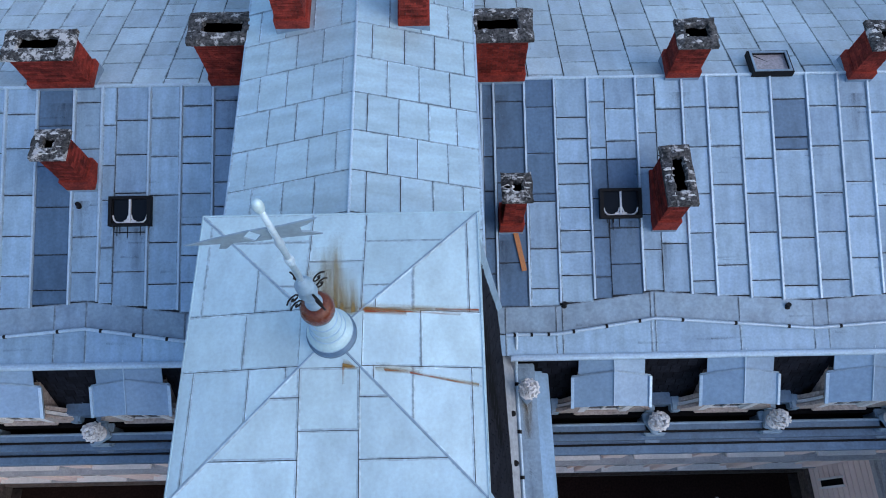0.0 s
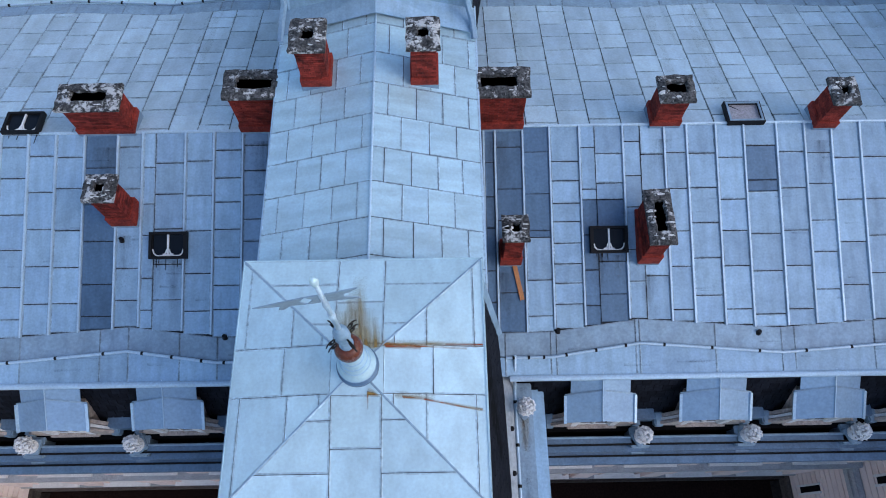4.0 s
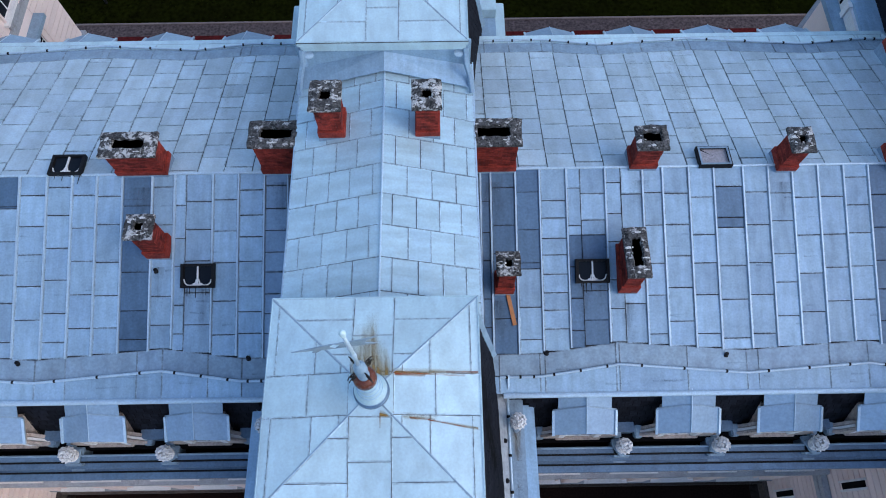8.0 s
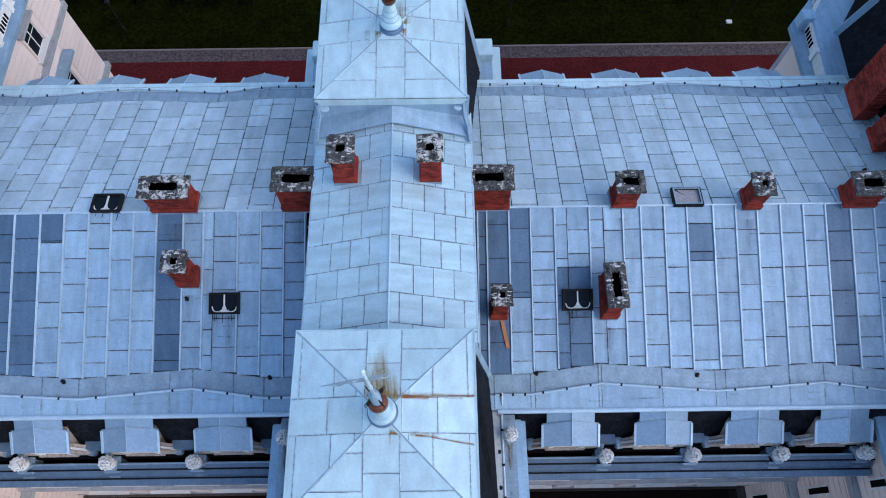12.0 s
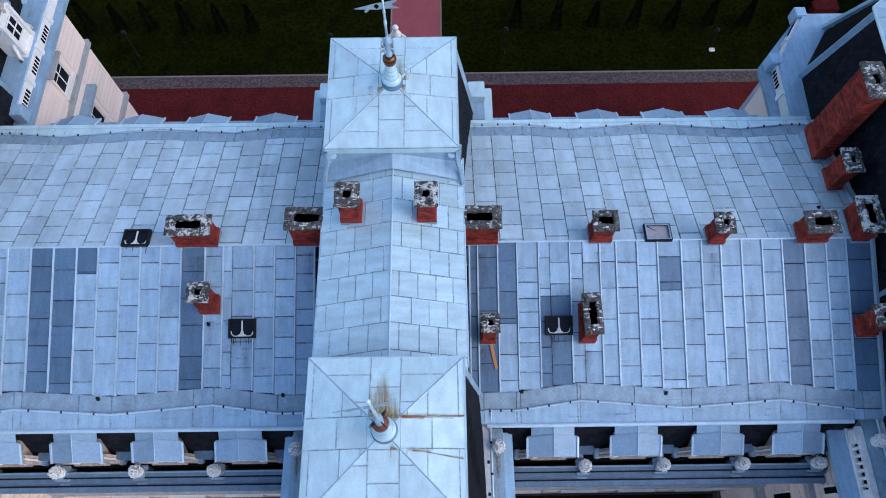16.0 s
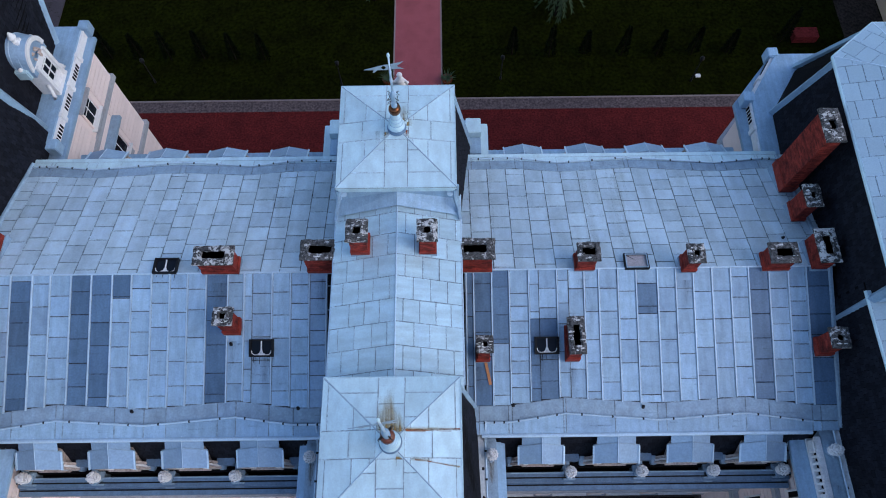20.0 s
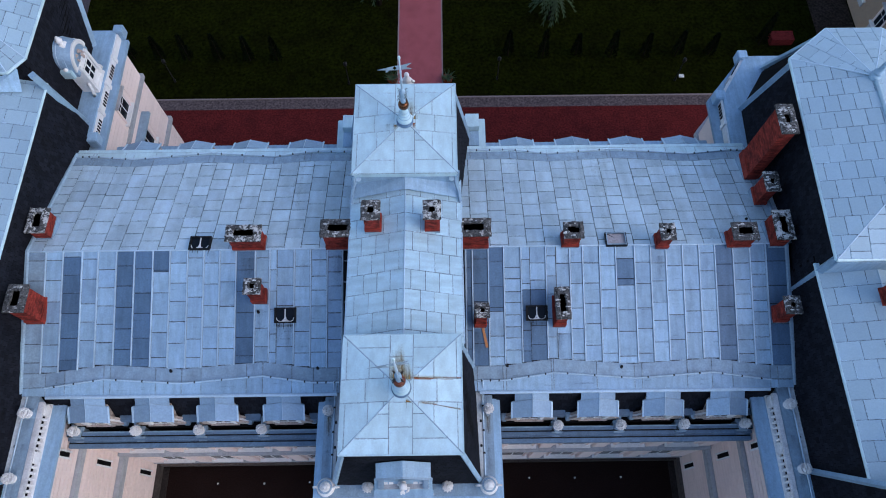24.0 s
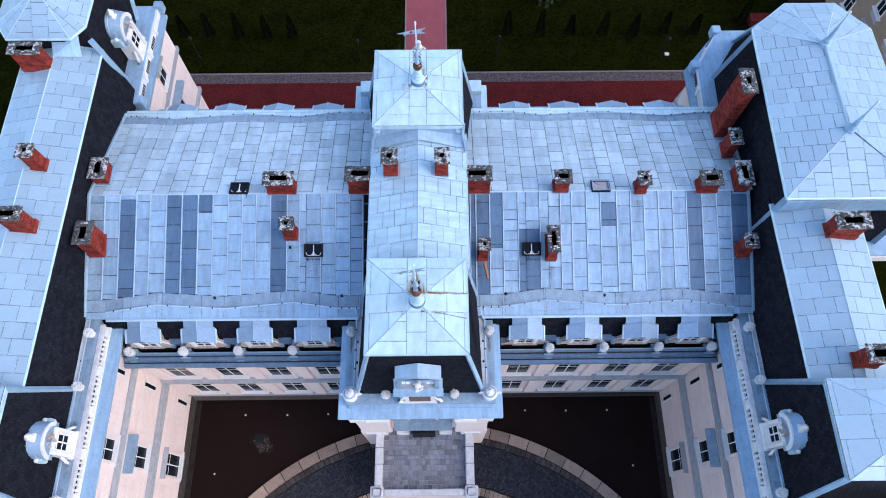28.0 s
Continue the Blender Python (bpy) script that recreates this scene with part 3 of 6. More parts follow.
SHORT = {(1, 4): 0.55, (1, 6): 0.9, (1, 20): 0.62, (1, 19): 0.75, (-1, 2): 0.62, (-1, 3): 0.68}


def has_batten(side, p):
    """Some columns meet in a flat lock instead of a batten."""
    return p not in (5.76, 6.99) and not (side < 0 and p == 6.15)


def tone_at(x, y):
    # Black beside the spine: slate wall strip, and the eave's shadow gap painted westward.
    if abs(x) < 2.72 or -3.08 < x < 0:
        return SOOT_SHADE
    if x < -17.05:
        return ZINC_GREY
    if -3.8 < x < -3.0:
        return ZINC_HOOD
    for x0, x1, y0, y1 in NEW:
        if x0 <= x <= x1 and y0 <= y <= y1:
            return ZINC_DARK
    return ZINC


for side in (-1, 1):
    # south slope: columns between raised battens
    roof = empty("main_roof_south", "weathered zinc roof with raised battens, some sheets newer and darker", "roof", "main roof slopes", "structure")
    sl = Slope((0, RIDGE_Y, RIDGE_Z), (1, 0, 0), (0, 1, SLOPE_S))
    k = math.sqrt(1 + SLOPE_S ** 2)
    low, end = (RIDGE_Y - 1.5) * k, (RIDGE_Y - 2.6) * k
    u0, u1 = sorted((side * 2.45, side * 18.0))
    deck(sl, rect(u0, u1, -low, 0), roof, DECK)
    edges = EAST if side > 0 else WEST
    for i, (p, q) in enumerate(zip(edges, edges[1:])):
        a, b = sorted((side * p, side * q))
        mid = (a + b) / 2
        size = SHORT.get((side, i), 0)
        stop = -end + wave(mid) * k
        top, bot = 0.0, -random.uniform(0.35, 1.0)
        ystops = sorted({-(RIDGE_Y - y) * k for x0, x1, y0, y1 in NEW for y in (y0, y1) if x0 <= mid <= x1 and 2.7 < y < 7.8}, reverse=True)
        while top > stop + 0.02:
            bot = max(bot, stop)
            for ys in ystops:
                if bot < ys < top - 0.05:
                    bot = ys
                    break
            if bot - stop < 0.25:
                bot = stop
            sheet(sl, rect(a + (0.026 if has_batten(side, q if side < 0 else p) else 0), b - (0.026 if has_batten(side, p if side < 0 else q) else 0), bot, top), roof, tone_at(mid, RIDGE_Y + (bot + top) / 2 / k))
            top, bot = bot, bot - (size * random.uniform(0.85, 1.15) if size else random.choice((0.85, 0.95, 1.0, 1.15)))
        if not has_batten(side, p):
            continue
        at = side * p
        ring = [[sl.place(at + du, z, h) for du, h in ((-0.032, 0), (-0.022, 0.07), (0.022, 0.07), (0.032, 0))] for z in (stop, 0.0)]
        part("batten", loft(ring), SEAM, roof)
    x = u0
    while x < u1 - 0.05:
        e = min(x + 2.1, u1)
        knots = [x] + sorted(side * w for w, _ in WAVE if x < side * w < e) + [e]
        hi = [(t, -end + wave(t) * k) for t in knots]
        for (ta, va), (tb, vb) in zip(hi, hi[1:]):
            sheet(sl, [(ta, va - 0.64), (tb, vb - 0.64), (tb, vb), (ta, va)], roof, ZINC_GREY, gap=0.006, name="apron_sheet")
            sheet(sl, [(ta, -low), (tb, -low), (tb, vb - 0.65), (ta, va - 0.65)], roof, ZINC, gap=0.006, name="apron_sheet")
        x = e
    pts = [sl.place(side * a, -end - 0.66 + b * k * 1.05, 0.07) for a, b in WAVE[:6]]
    pts = [p.lerp(q, f / 3) for p, q in zip(pts, pts[1:]) for f in range(3)] + [pts[-1]]
    pipe = empty("roof_pipe", "grey metal pipe running along the wavy roof edge", "pipe", "roof pipes")
    part("tube", tube(pts, 0.04), SEAM, pipe)
    for p, q in zip(pts, pts[1:]):
        d = (q - p).normalized()
        part("clamp", tube([p.lerp(q, 0.5) - d * 0.03, p.lerp(q, 0.5) + d * 0.03], 0.05), BLACK, pipe, "dark pipe clamp")
    g0, g1 = sorted((side * 3.3, side * 16.75))
    part("gutter", tube([(g0, 1.45, south_z(1.5)), (g1, 1.45, south_z(1.5))], 0.085, 10), SEAM, roof, "rounded zinc gutter")
    part("gutter_apron", boxed(g0, g1, 1.5, 1.62, south_z(1.5) - 0.2, south_z(1.5) - 0.03), SEAM, roof)
    part("ridge_seam", tube([(u0, RIDGE_Y, RIDGE_Z + 0.03), (u1, RIDGE_Y, RIDGE_Z + 0.03)], 0.04, 8), SEAM, roof)
    # north slope: staggered flat sheets
    roof = empty("main_roof_north", "low-pitched roof of staggered weathered zinc sheets", "roof", "main roof slopes", "structure")
    sn = Slope((0, RIDGE_Y, RIDGE_Z), (-1, 0, 0), (0, -1, SLOPE_N))
    k = math.sqrt(1 + SLOPE_N ** 2)
    low = (14.5 - RIDGE_Y) * k
    n0, n1 = (-18.5, -u0) if side > 0 else (-u1, -u0)
    deck(sn, rect(n0, n1, -low, 0), roof, DECK)
    a, i = n0, 0
    while a < n1 - 0.05:
        b = min(a + random.choice((0.8, 0.86, 0.88, 0.94)), n1)
        stop = [-(north_edge(u) - RIDGE_Y) * k for u in (a, b)]
        size = random.choice((0.62, 0.74, 0.78, 0.82, 0.9))
        top, bot = 0.0, -(0.22 + (i % 2) * 0.4 + random.uniform(-0.1, 0.15))
        while top > max(stop) + 0.06:
            last = bot < max(stop) + 0.2
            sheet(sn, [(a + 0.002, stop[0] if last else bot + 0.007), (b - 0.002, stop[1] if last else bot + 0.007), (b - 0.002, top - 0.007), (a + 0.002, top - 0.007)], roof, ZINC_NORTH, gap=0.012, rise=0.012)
            if last:
                break
            top, bot = bot, bot - size * random.uniform(0.92, 1.1)
        a, i = b, i + 1
    x = n0
    while x < n1 - 0.05:
        e = min(x + 1.6, n1)
        knots = [x] + sorted(-side * w for w, _ in NORTH_WAVE if x + 0.05 < -side * w < e - 0.05) + [e]
        for ta, tb in zip(knots, knots[1:]):
            ha, hb = (-(north_edge(u) - RIDGE_Y) * k for u in (ta, tb))
            sheet(sn, [(ta, ha - 0.56), (tb, hb - 0.56), (tb, hb), (ta, ha)], roof, ZINC_GREY, gap=0.006, name="apron_sheet")
            sheet(sn, [(ta, -low), (tb, -low), (tb, hb - 0.57), (ta, ha - 0.57)], roof, ZINC_LIGHT, gap=0.006, name="apron_sheet")
        x = e
    pts = [Vector((side * a, b, north_z(b) + 0.06)) for a, b in NORTH_WAVE]
    pts = [p.lerp(q, f / 3) for p, q in zip(pts, pts[1:]) for f in range(3)] + [pts[-1]]
    pipe = empty("roof_pipe", "dark metal pipe running along the wavy roof edge", "pipe", "roof pipes")
    part("tube", tube(pts, 0.032), SEAM, pipe)
    for p, q in zip(pts, pts[1:]):
        d = (q - p).normalized()
        part("clamp", tube([p.lerp(q, 0.5) - d * 0.03, p.lerp(q, 0.5) + d * 0.03], 0.05), BLACK, pipe, "dark pipe clamp")
    part("gutter", boxed(u0, u1, 14.5, 14.72, north_z(14.5) - 0.16, north_z(14.5) + 0.01, 0.03), ZINC_LIGHT, roof)

# ---- central spine ----
spine = empty("spine_roof", "raised gabled roof of pale zinc sheets between two turrets", "roof", kind="structure")
part("wall", boxed(-2.4, 2.4, 2.5, 10.4, 13, 17.7), SOOT_SHADE, spine, "black slate side walls")
for side in (-1, 1):
    if side > 0:
        slates(spine, (2.41, 2.6, 15), (2.41, 10.4, 15), (2.41, 10.4, 17.65), (2.41, 2.6, 17.65))
    else:
        slates(spine, (-2.41, 10.4, 15), (-2.41, 2.6, 15), (-2.41, 2.6, 17.65), (-2.41, 10.4, 17.65))
    s = Slope((0, 2.75, 18.4), (0, side, 0), (-side, 0, 0.24))
    ext = 2.52 * math.sqrt(1 + 0.24 ** 2)
    a, b = (0, 7.9) if side > 0 else (-7.9, 0)
    deck(s, rect(a, b, -ext, 0), spine, DECK)
    for r in range(10):
        y0, y1 = max(r * 0.9 - 0.43, 0), min((r + 1) * 0.9 - 0.43, 7.9)
        if y1 - y0 < 0.05:
            continue
        v, w = 0.0, 0.3 + 0.36 * ((r + (side > 0)) % 2) + random.uniform(-0.06, 0.06)
        while v < ext - 0.03:
            e = min(v + w, ext)
            if ext - e < 0.15:
                e = ext
            # courses drop a little towards the eaves
            f, g = 0.06 * v, 0.06 * e
            q = [(y0 - f, -v), (y1 - f, -v), (y1 - g, -e), (y0 - g, -e)]
            if side < 0:
                q = [(-y, z) for y, z in q]
            sheet(s, q, spine, ZINC_SPINE, gap=0.009, rise=0.006)
            v, w = e, 0.64 + random.uniform(-0.05, 0.05)
    part("eave_trim", boxed(side * 2.44, side * 2.56, 2.75, 10.6, 17.66, 17.78, 0.015), SEAM, spine)
    # Gutter blackened to paint the shade below the raised roof's eave.
    drop = empty("side_gutter", "narrow valley gutter, blackened for the shadow gap under the eave", "gutter", "valley gutters", "structure")
    part("gutter_floor", boxed(side * 2.42, side * 2.5, 2.8, 9.8, 15.0, 16.0), SOOT_SHADE, drop)
part("ridge_seam", tube([(0, 2.75, 18.42), (0, 10.2, 18.42)], 0.03, 8), SEAM, spine)


def pyramid(th, x0, x1, y0, y1, z, apex, rise, mat, cross=0.45):
    """Low hipped zinc roof: a cross of middle sheets, side sheets clipped at the hips, and edge strips."""
    cs = [(x0, y0), (x1, y0), (x1, y1), (x0, y1)]
    for i in range(4):
        p, q = Vector((*cs[i], z)), Vector((*cs[(i + 1) % 4], z))
        top = Vector((*apex, z + rise))
        s = Slope(p, q - p, top - p)
        tri = [(0, 0), s.flat(q), s.flat(top)]
        deck(s, tri, th, DECK)
        wide, high, c = tri[1][0], tri[2][1], tri[2][0]
        cells = [rect(c - cross, c + cross, a, b) for a, b in ((0, high * 0.42), (high * 0.42, high * 0.8), (high * 0.8, high))]
        shift = 0.0 if i % 2 else 0.12
        for l, r in ((-0.1, c - cross), (c + cross, wide + 0.1)):
            if i % 2:
                vs = (0, 0.22, 0.22 + high * 0.38, high * 0.72, high)
            else:
                vs = (0, high * 0.2 + shift, high * 0.62, high)
            for v0, v1 in zip(vs, vs[1:]):
                cut = l + (r - l) * random.choice((0.45, 0.55)) if r - l > 2.4 else None
                for a, b in (((l, cut), (cut, r)) if cut else ((l, r),)):
                    cells.append(rect(a, b, v0, v1))
        for cell in cells:
            sheet(s, inside(cell, tri), th, mat, rise=0.004, gap=0.0065)
        up = Vector((0, 0, 0.012))
        part("hip_seam", tube([p + up, top + up], 0.018, 6), ZINC_GREY, th)


def turret(y0, y1, apex_y, front):
    t = empty("turret", "square turret, pale zinc hipped roof over black slate sides", "turret", "turrets")
    part("eave", boxed(-2.37, 2.37, y0, y1, 19.1, 19.26, 0.03), ZINC_LIGHT, t)
    pyramid(t, -2.36, 2.36, y0 + 0.01, y1 - 0.01, 19.27, (0, apex_y), 0.42, ZINC_LIGHT)
    for a, b, c, d in ((-2.36, 2.36, y0, y0 + 0.05), (-2.36, 2.36, y1 - 0.05, y1), (-2.36, -2.31, y0, y1), (2.31, 2.36, y0, y1)):
        part("edge_roll", boxed(a, b, c, d, 19.26, 19.31, 0.02), ZINC_LIGHT, t)
    low = [(-3.3, -2.5), (3.3, -2.5), (3.15, 2.6), (-3.15, 2.6)] if front else [(-2.75, 10.5), (2.75, 10.5), (3.25, 15.6), (-3.25, 15.6)]
    up = [(-2.2, y0 + 0.2), (2.2, y0 + 0.2), (2.2, y1 - 0.2), (-2.2, y1 - 0.2)]
    part("core", loft([[(x, y, 13.4) for x, y in low], [(x, y, 19.1) for x, y in up]]), SOOT_SHADE, t, "flared black slate sides")
    for i in range(4):
        if (front and i == 2) or (not front and i == 0):
            continue
        j = (i + 1) % 4
        slates(t, (*low[i], 13.45), (*low[j], 13.45), (*up[j], 19.05), (*up[i], 19.05))
    for i in range(4):
        a, b = Vector((*low[i], 13.5)), Vector((*up[i], 19.05))
        part("hip_flashing", tube([a, b], 0.13, 4), ZINC, t, "wide zinc hip flashing")
    return t


front_turret = turret(-1.9, 2.75, 0.48, True)
rear_turret = turret(10.1, 14.95, 12.6, False)
# zinc gable under the garden turret's eave
part("gable_face", boxed(-2.45, 2.45, 10.24, 10.36, 17.5, 19.1, 0.02), ZINC, rear_turret, "blue-grey zinc face")
part("cornice", boxed(-2.3, 2.3, 10.16, 10.24, 18.85, 19.08, 0.02), ZINC_LIGHT, rear_turret)
for side in (-1, 1):
    pts = [(side * 2.3, 10.2, 18.9 - 0.0), (side * 2.3, 10.0, 18.55), (side * 2.42, 9.8, 18.2), (side * 2.5, 9.4, 17.9)]
    part("eave_bracket", tube(pts, 0.09, 6), ZINC, rear_turret, "curved zinc bracket")
    part("bracket_scroll", lathe([(0.02, -0.03), (0.13, -0.02), (0.13, 0.02), (0.02, 0.03)], 12, (side * 2.1, 10.13, 18.75)), SEAM, rear_turret)
    bm = face_solid([(0, 10.26, 18.75), (side * 2.4, 10.26, 18.1), (side * 2.4, 9.55, 17.98), (0, 9.75, 18.52)], 0.03)
    part("apron_sheet", bm, ZINC, rear_turret)


def petals(bm, n, r, at, squash=0.75):
    """Carved flower heap: small knobs over a dome."""
    for i in range(n):
        th, ph = random.uniform(0, 2 * math.pi), math.acos(random.uniform(0.05, 1))
        p = Vector((math.sin(ph) * math.cos(th), math.sin(ph) * math.sin(th), math.cos(ph) * squash)) * r * random.uniform(0.85, 1.1)
        m = Matrix.Translation(Vector(at) + p) @ Euler((random.uniform(0, 3), random.uniform(0, 3), 0)).to_matrix().to_4x4() @ Matrix.Diagonal((random.uniform(0.6, 1.3), random.uniform(0.6, 1.3), 0.6, 1))
        bmesh.ops.create_icosphere(bm, subdivisions=1, radius=r * 0.24, matrix=m)
    return bm


def urn(at, scale=1.0, label="white carved stone urn heaped with flowers"):
    u = empty("stone_urn", label, "urn", "roof urns", at=at)
    part("bowl", lathe([(0.2, 0), (0.2, 0.05), (0.09, 0.1), (0.08, 0.16), (0.2, 0.26), (0.245, 0.36), (0.25, 0.4), (0.22, 0.41), (0.2, 0.37), (0.12, 0.36)], 20), STONE, u, smooth=False)
    for i in range(12):
        a = i * math.pi / 6
        part("gadroon", tube([(0.12 * math.cos(a), 0.12 * math.sin(a), 0.17), (0.22 * math.cos(a), 0.22 * math.sin(a), 0.27), (0.26 * math.cos(a), 0.26 * math.sin(a), 0.38)], 0.03, 5), STONE, u)
    heap = petals(bmesh.new(), 46, 0.21, (0, 0, 0.44), 1.15)
    for i in range(9):
        # leaves and buds that stand out of the heap
        a, q = i * 0.7 + random.uniform(-0.2, 0.2), random.uniform(0.04, 0.17)
        foot = Vector((q * math.cos(a), q * math.sin(a), 0.5))
        tip = foot + Vector((0.05 * math.cos(a), 0.05 * math.sin(a), random.uniform(0.06, 0.2)))
        tube([foot, foot.lerp(tip, 0.6) + Vector((0, 0, 0.03)), tip], 0.05, 5, heap)
    tagged(part("carving", heap, STONE, u, "carved flowers"), kind="stuff")
    part("plinth_block", boxed(-0.23, 0.23, -0.23, 0.23, -0.1, 0.0, 0.02), ZINC_GREY, u)
    u.scale = (scale * 0.94,) * 3
    return u


urn_one = urn((-16.03, 0.16, 12.12))
for x in (-13.07, -10.06, -7.08, 7.08, 10.08, 13.1, 16.03):
    copy_thing(urn_one, pose(x, 0.16, 12.12, 0, 0, random.uniform(0, 360)))
for s in (-1, 1):
    for x, y, z, k in ((3.68, 0.72, 13.7, 1), (17.42, 0.72, 13.95, 1), (17.45, -2.1, 13.95, 1.1), (17.42, -7.55, 13.95, 1.1)):
        copy_thing(urn_one, pose(s * x, y, z, 0, 0, random.uniform(0, 360)))
    copy_thing(urn_one, pose(s * 1.75, -2.62, 13.72, 0, 0, 30 * s))

def run(name, p, q, w, mat, parent, label, lift=0.0):
    """One flat stain from p to q, w to either side, lying on the sheets."""
    p, q = Vector(p), Vector(q)
    x = (q - p).normalized()
    y = Vector((0, 0, 1)).cross(x).normalized()
    z = x.cross(y)
    m = Matrix.Translation(p + z * lift) @ Matrix((x, y, z)).transposed().to_4x4()
    bm = bmesh.new()
    bm.faces.new([bm.verts.new((a, b, 0)) for a, b in ((0, -w), ((q - p).length, -w), ((q - p).length, w), (0, w))])
    ob = part(name, bm, mat, parent, label)
    ob.matrix_basis = m
    return ob


# ---- entrance tower ----
tower = empty("entrance_tower", "cream stucco entrance tower with a zinc-covered cornice", "building")
part("wall", boxed(-3.6, 3.6, -2.95, 3.0, -0.05, 12.9), CREAM, tower)
part("cornice", boxed(-4.28, 4.28, -3.72, 1.42, 13.0, 13.22, 0.03), ZINC, tower)
part("cornice_bed", boxed(-4.0, 4.0, -3.4, 1.3, 12.7, 13.0, 0.04), ZINC_GREY, tower)
part("blocking_course", boxed(-3.9, 3.9, -3.0, 1.42, 13.22, 13.62, 0.03), ZINC_GREY, tower)
part("course_step", boxed(-3.7, 3.7, -3.2, -3.0, 13.22, 13.4, 0.02), ZINC, tower)
for s in (-1, 1):
    part("pilaster", boxed(s * 1.9, s * 3.7, -3.5, -2.95, 6.5, 12.6, 0.04), CREAM, tower)
    part("pilaster_cap", boxed(s * 1.75, s * 3.0, -3.68, -2.95, 11.2, 11.9, 0.04), STONE, tower)
    part("pilaster_cap", boxed(s * 3.06, s * 3.9, -3.6, -2.95, 11.2, 11.9, 0.04), STONE, tower)
    part("pilaster_cap", boxed(s * 2.3, s * 3.5, -3.55, -2.95, 6.1, 6.5, 0.04), STONE, tower)
    part("pilaster", boxed(s * 2.3, s * 3.9, -3.4, -2.95, 0, 6.1, 0.04), CREAM, tower)
    u = empty("stone_vase", "large white stone vase with curled handles on the cornice corner", "urn", "corner vases", at=(s * 3.55, -2.62, 13.62))
    part("body", lathe([(0.3, 0), (0.3, 0.1), (0.16, 0.18), (0.2, 0.3), (0.36, 0.5), (0.4, 0.62), (0.3, 0.7), (0.26, 0.76), (0.3, 0.8), (0.12, 0.92), (0.06, 1.0)], 24), STONE, u, smooth=True)
    part("shoulder_ring", lathe([(0.28, 0.79), (0.305, 0.8), (0.305, 0.83), (0.26, 0.85)], 24), ZINC_GREY, u)
    tagged(part("carving", petals(bmesh.new(), 30, 0.2, (0, 0, 0.82), 0.9), STONE, u, "carved flowers"), kind="stuff")
    for h in (-1, 1):
        part("handle", tube([(h * 0.3, 0, 0.7), (h * 0.48, 0, 0.72), (h * 0.55, 0, 0.58), (h * 0.46, 0, 0.46), (h * 0.34, 0, 0.46)], 0.05, 8), STONE, u, smooth=True)
window(tower, facing(0, -2.98, 7.2, 0), 1.5, 3.0)
part("balcony_hood", boxed(-1.72, 1.72, -3.62, -2.95, 8.0, 8.25, 0.04), ZINC_GREY, tower, "projecting zinc-covered hood")
for s in (-1, 1):
    part("lead_strip", face_solid([(s * 3.14, -2.3, 13.95), (s * 3.4, -2.3, 13.67), (s * 3.42, 1.9, 13.67), (s * 3.12, 1.9, 14.0)], 0.03), LEAD, tower, "pale crumpled lead strip")
    for y0, y1, w, m in ((0.75, -0.35, 0.17, OCHRE_SOFT), (0.7, -1.3, 0.13, DIRT_SOFT), (1.3, 1.05, 0.16, DIRT_SOFT), (-1.0, -2.1, 0.12, DIRT_SOFT)):
        run("ledge_stain", (s * 3.66, y0, 13.626), (s * 3.66, y1, 13.626), w, m, tower, "brown and grey wash stain", 0.002 if m is DIRT_SOFT else 0.0)
pipe = empty("tower_pipe", "thin dark pipe along the tower ledge", "pipe", "roof pipes")
for s in (-1, 1):
    part("tube", tube([(s * 3.44, 2.0, 14.3), (s * 3.44, 1.5, 14.0), (s * 3.44, 1.2, 13.7), (s * 3.44, -2.35, 13.68)], 0.04), SEAM, pipe)
    for y in (0.9, -0.2, -1.2):
        part("clamp", tube([(s * 3.44, y - 0.04, 13.7), (s * 3.44, y + 0.04, 13.7)], 0.05), BLACK, pipe, "dark pipe clamp")
part("tube", tube([(-3.2, -2.45, 13.72), (3.2, -2.45, 13.72)], 0.035), BLACK, pipe)
for s in (-1, 1):
    for y in (0.2, -0.9):
        part("outlet", lathe([(0.06, 0), (0.07, 0.06), (0.05, 0.07)], 10, (s * 3.3, y, 13.76)), BLACK, pipe, "black outlet")
# pedimented dormer on the tower's front
d = empty("tower_dormer", "tall pedimented dormer with zinc gable roof and carved stone front", "dormer", at=(0, -2.95, 13.65))
for s in (-1, 1):
    part("roof_sheet", face_solid([(0, 0.4, 4.1), (s * 1.08, 0.38, 3.78), (s * 1.08, 0.95, 3.98), (0, 1.0, 4.36)], 0.06), ZINC, d)
    part("roof_edge", face_solid([(0, 0.34, 4.07), (s * 1.15, 0.32, 3.74), (s * 1.15, 0.4, 3.77), (0, 0.42, 4.11)], 0.07), ZINC_GREY, d, "raised front edge")
    part("scroll", tube([(s * 0.72, 0.04, 1.3), (s * 0.9, 0.02, 0.8), (s * 1.08, 0.0, 0.3), (s * 0.95, 0.0, 0.1)], 0.09, 8), STONE, d, "curled stone bracket", True)
    part("jamb", boxed(s * 0.54, s * 0.76, -0.02, 0.8, 0, 3.0, 0.03), STONE, d)
    part("cheek", boxed(s * 0.76, s * 1.0, 0.0, 0.9, 0.3, 3.8, 0.03), ZINC_GREY, d, "zinc side wall")
    for x in (0.48, 0.7, 0.92):
        part("dentil", face_solid([(s * x - 0.085, 0.03, 3.42), (s * x + 0.085, 0.03, 3.42), (s * x + 0.085, 0.26, 3.68), (s * x - 0.085, 0.26, 3.68)], 0.12), STONE, d, "white stone block")
part("front", boxed(-1.0, 1.0, 0.02, 0.9, 2.9, 3.6, 0.03), GREYSTONE, d)
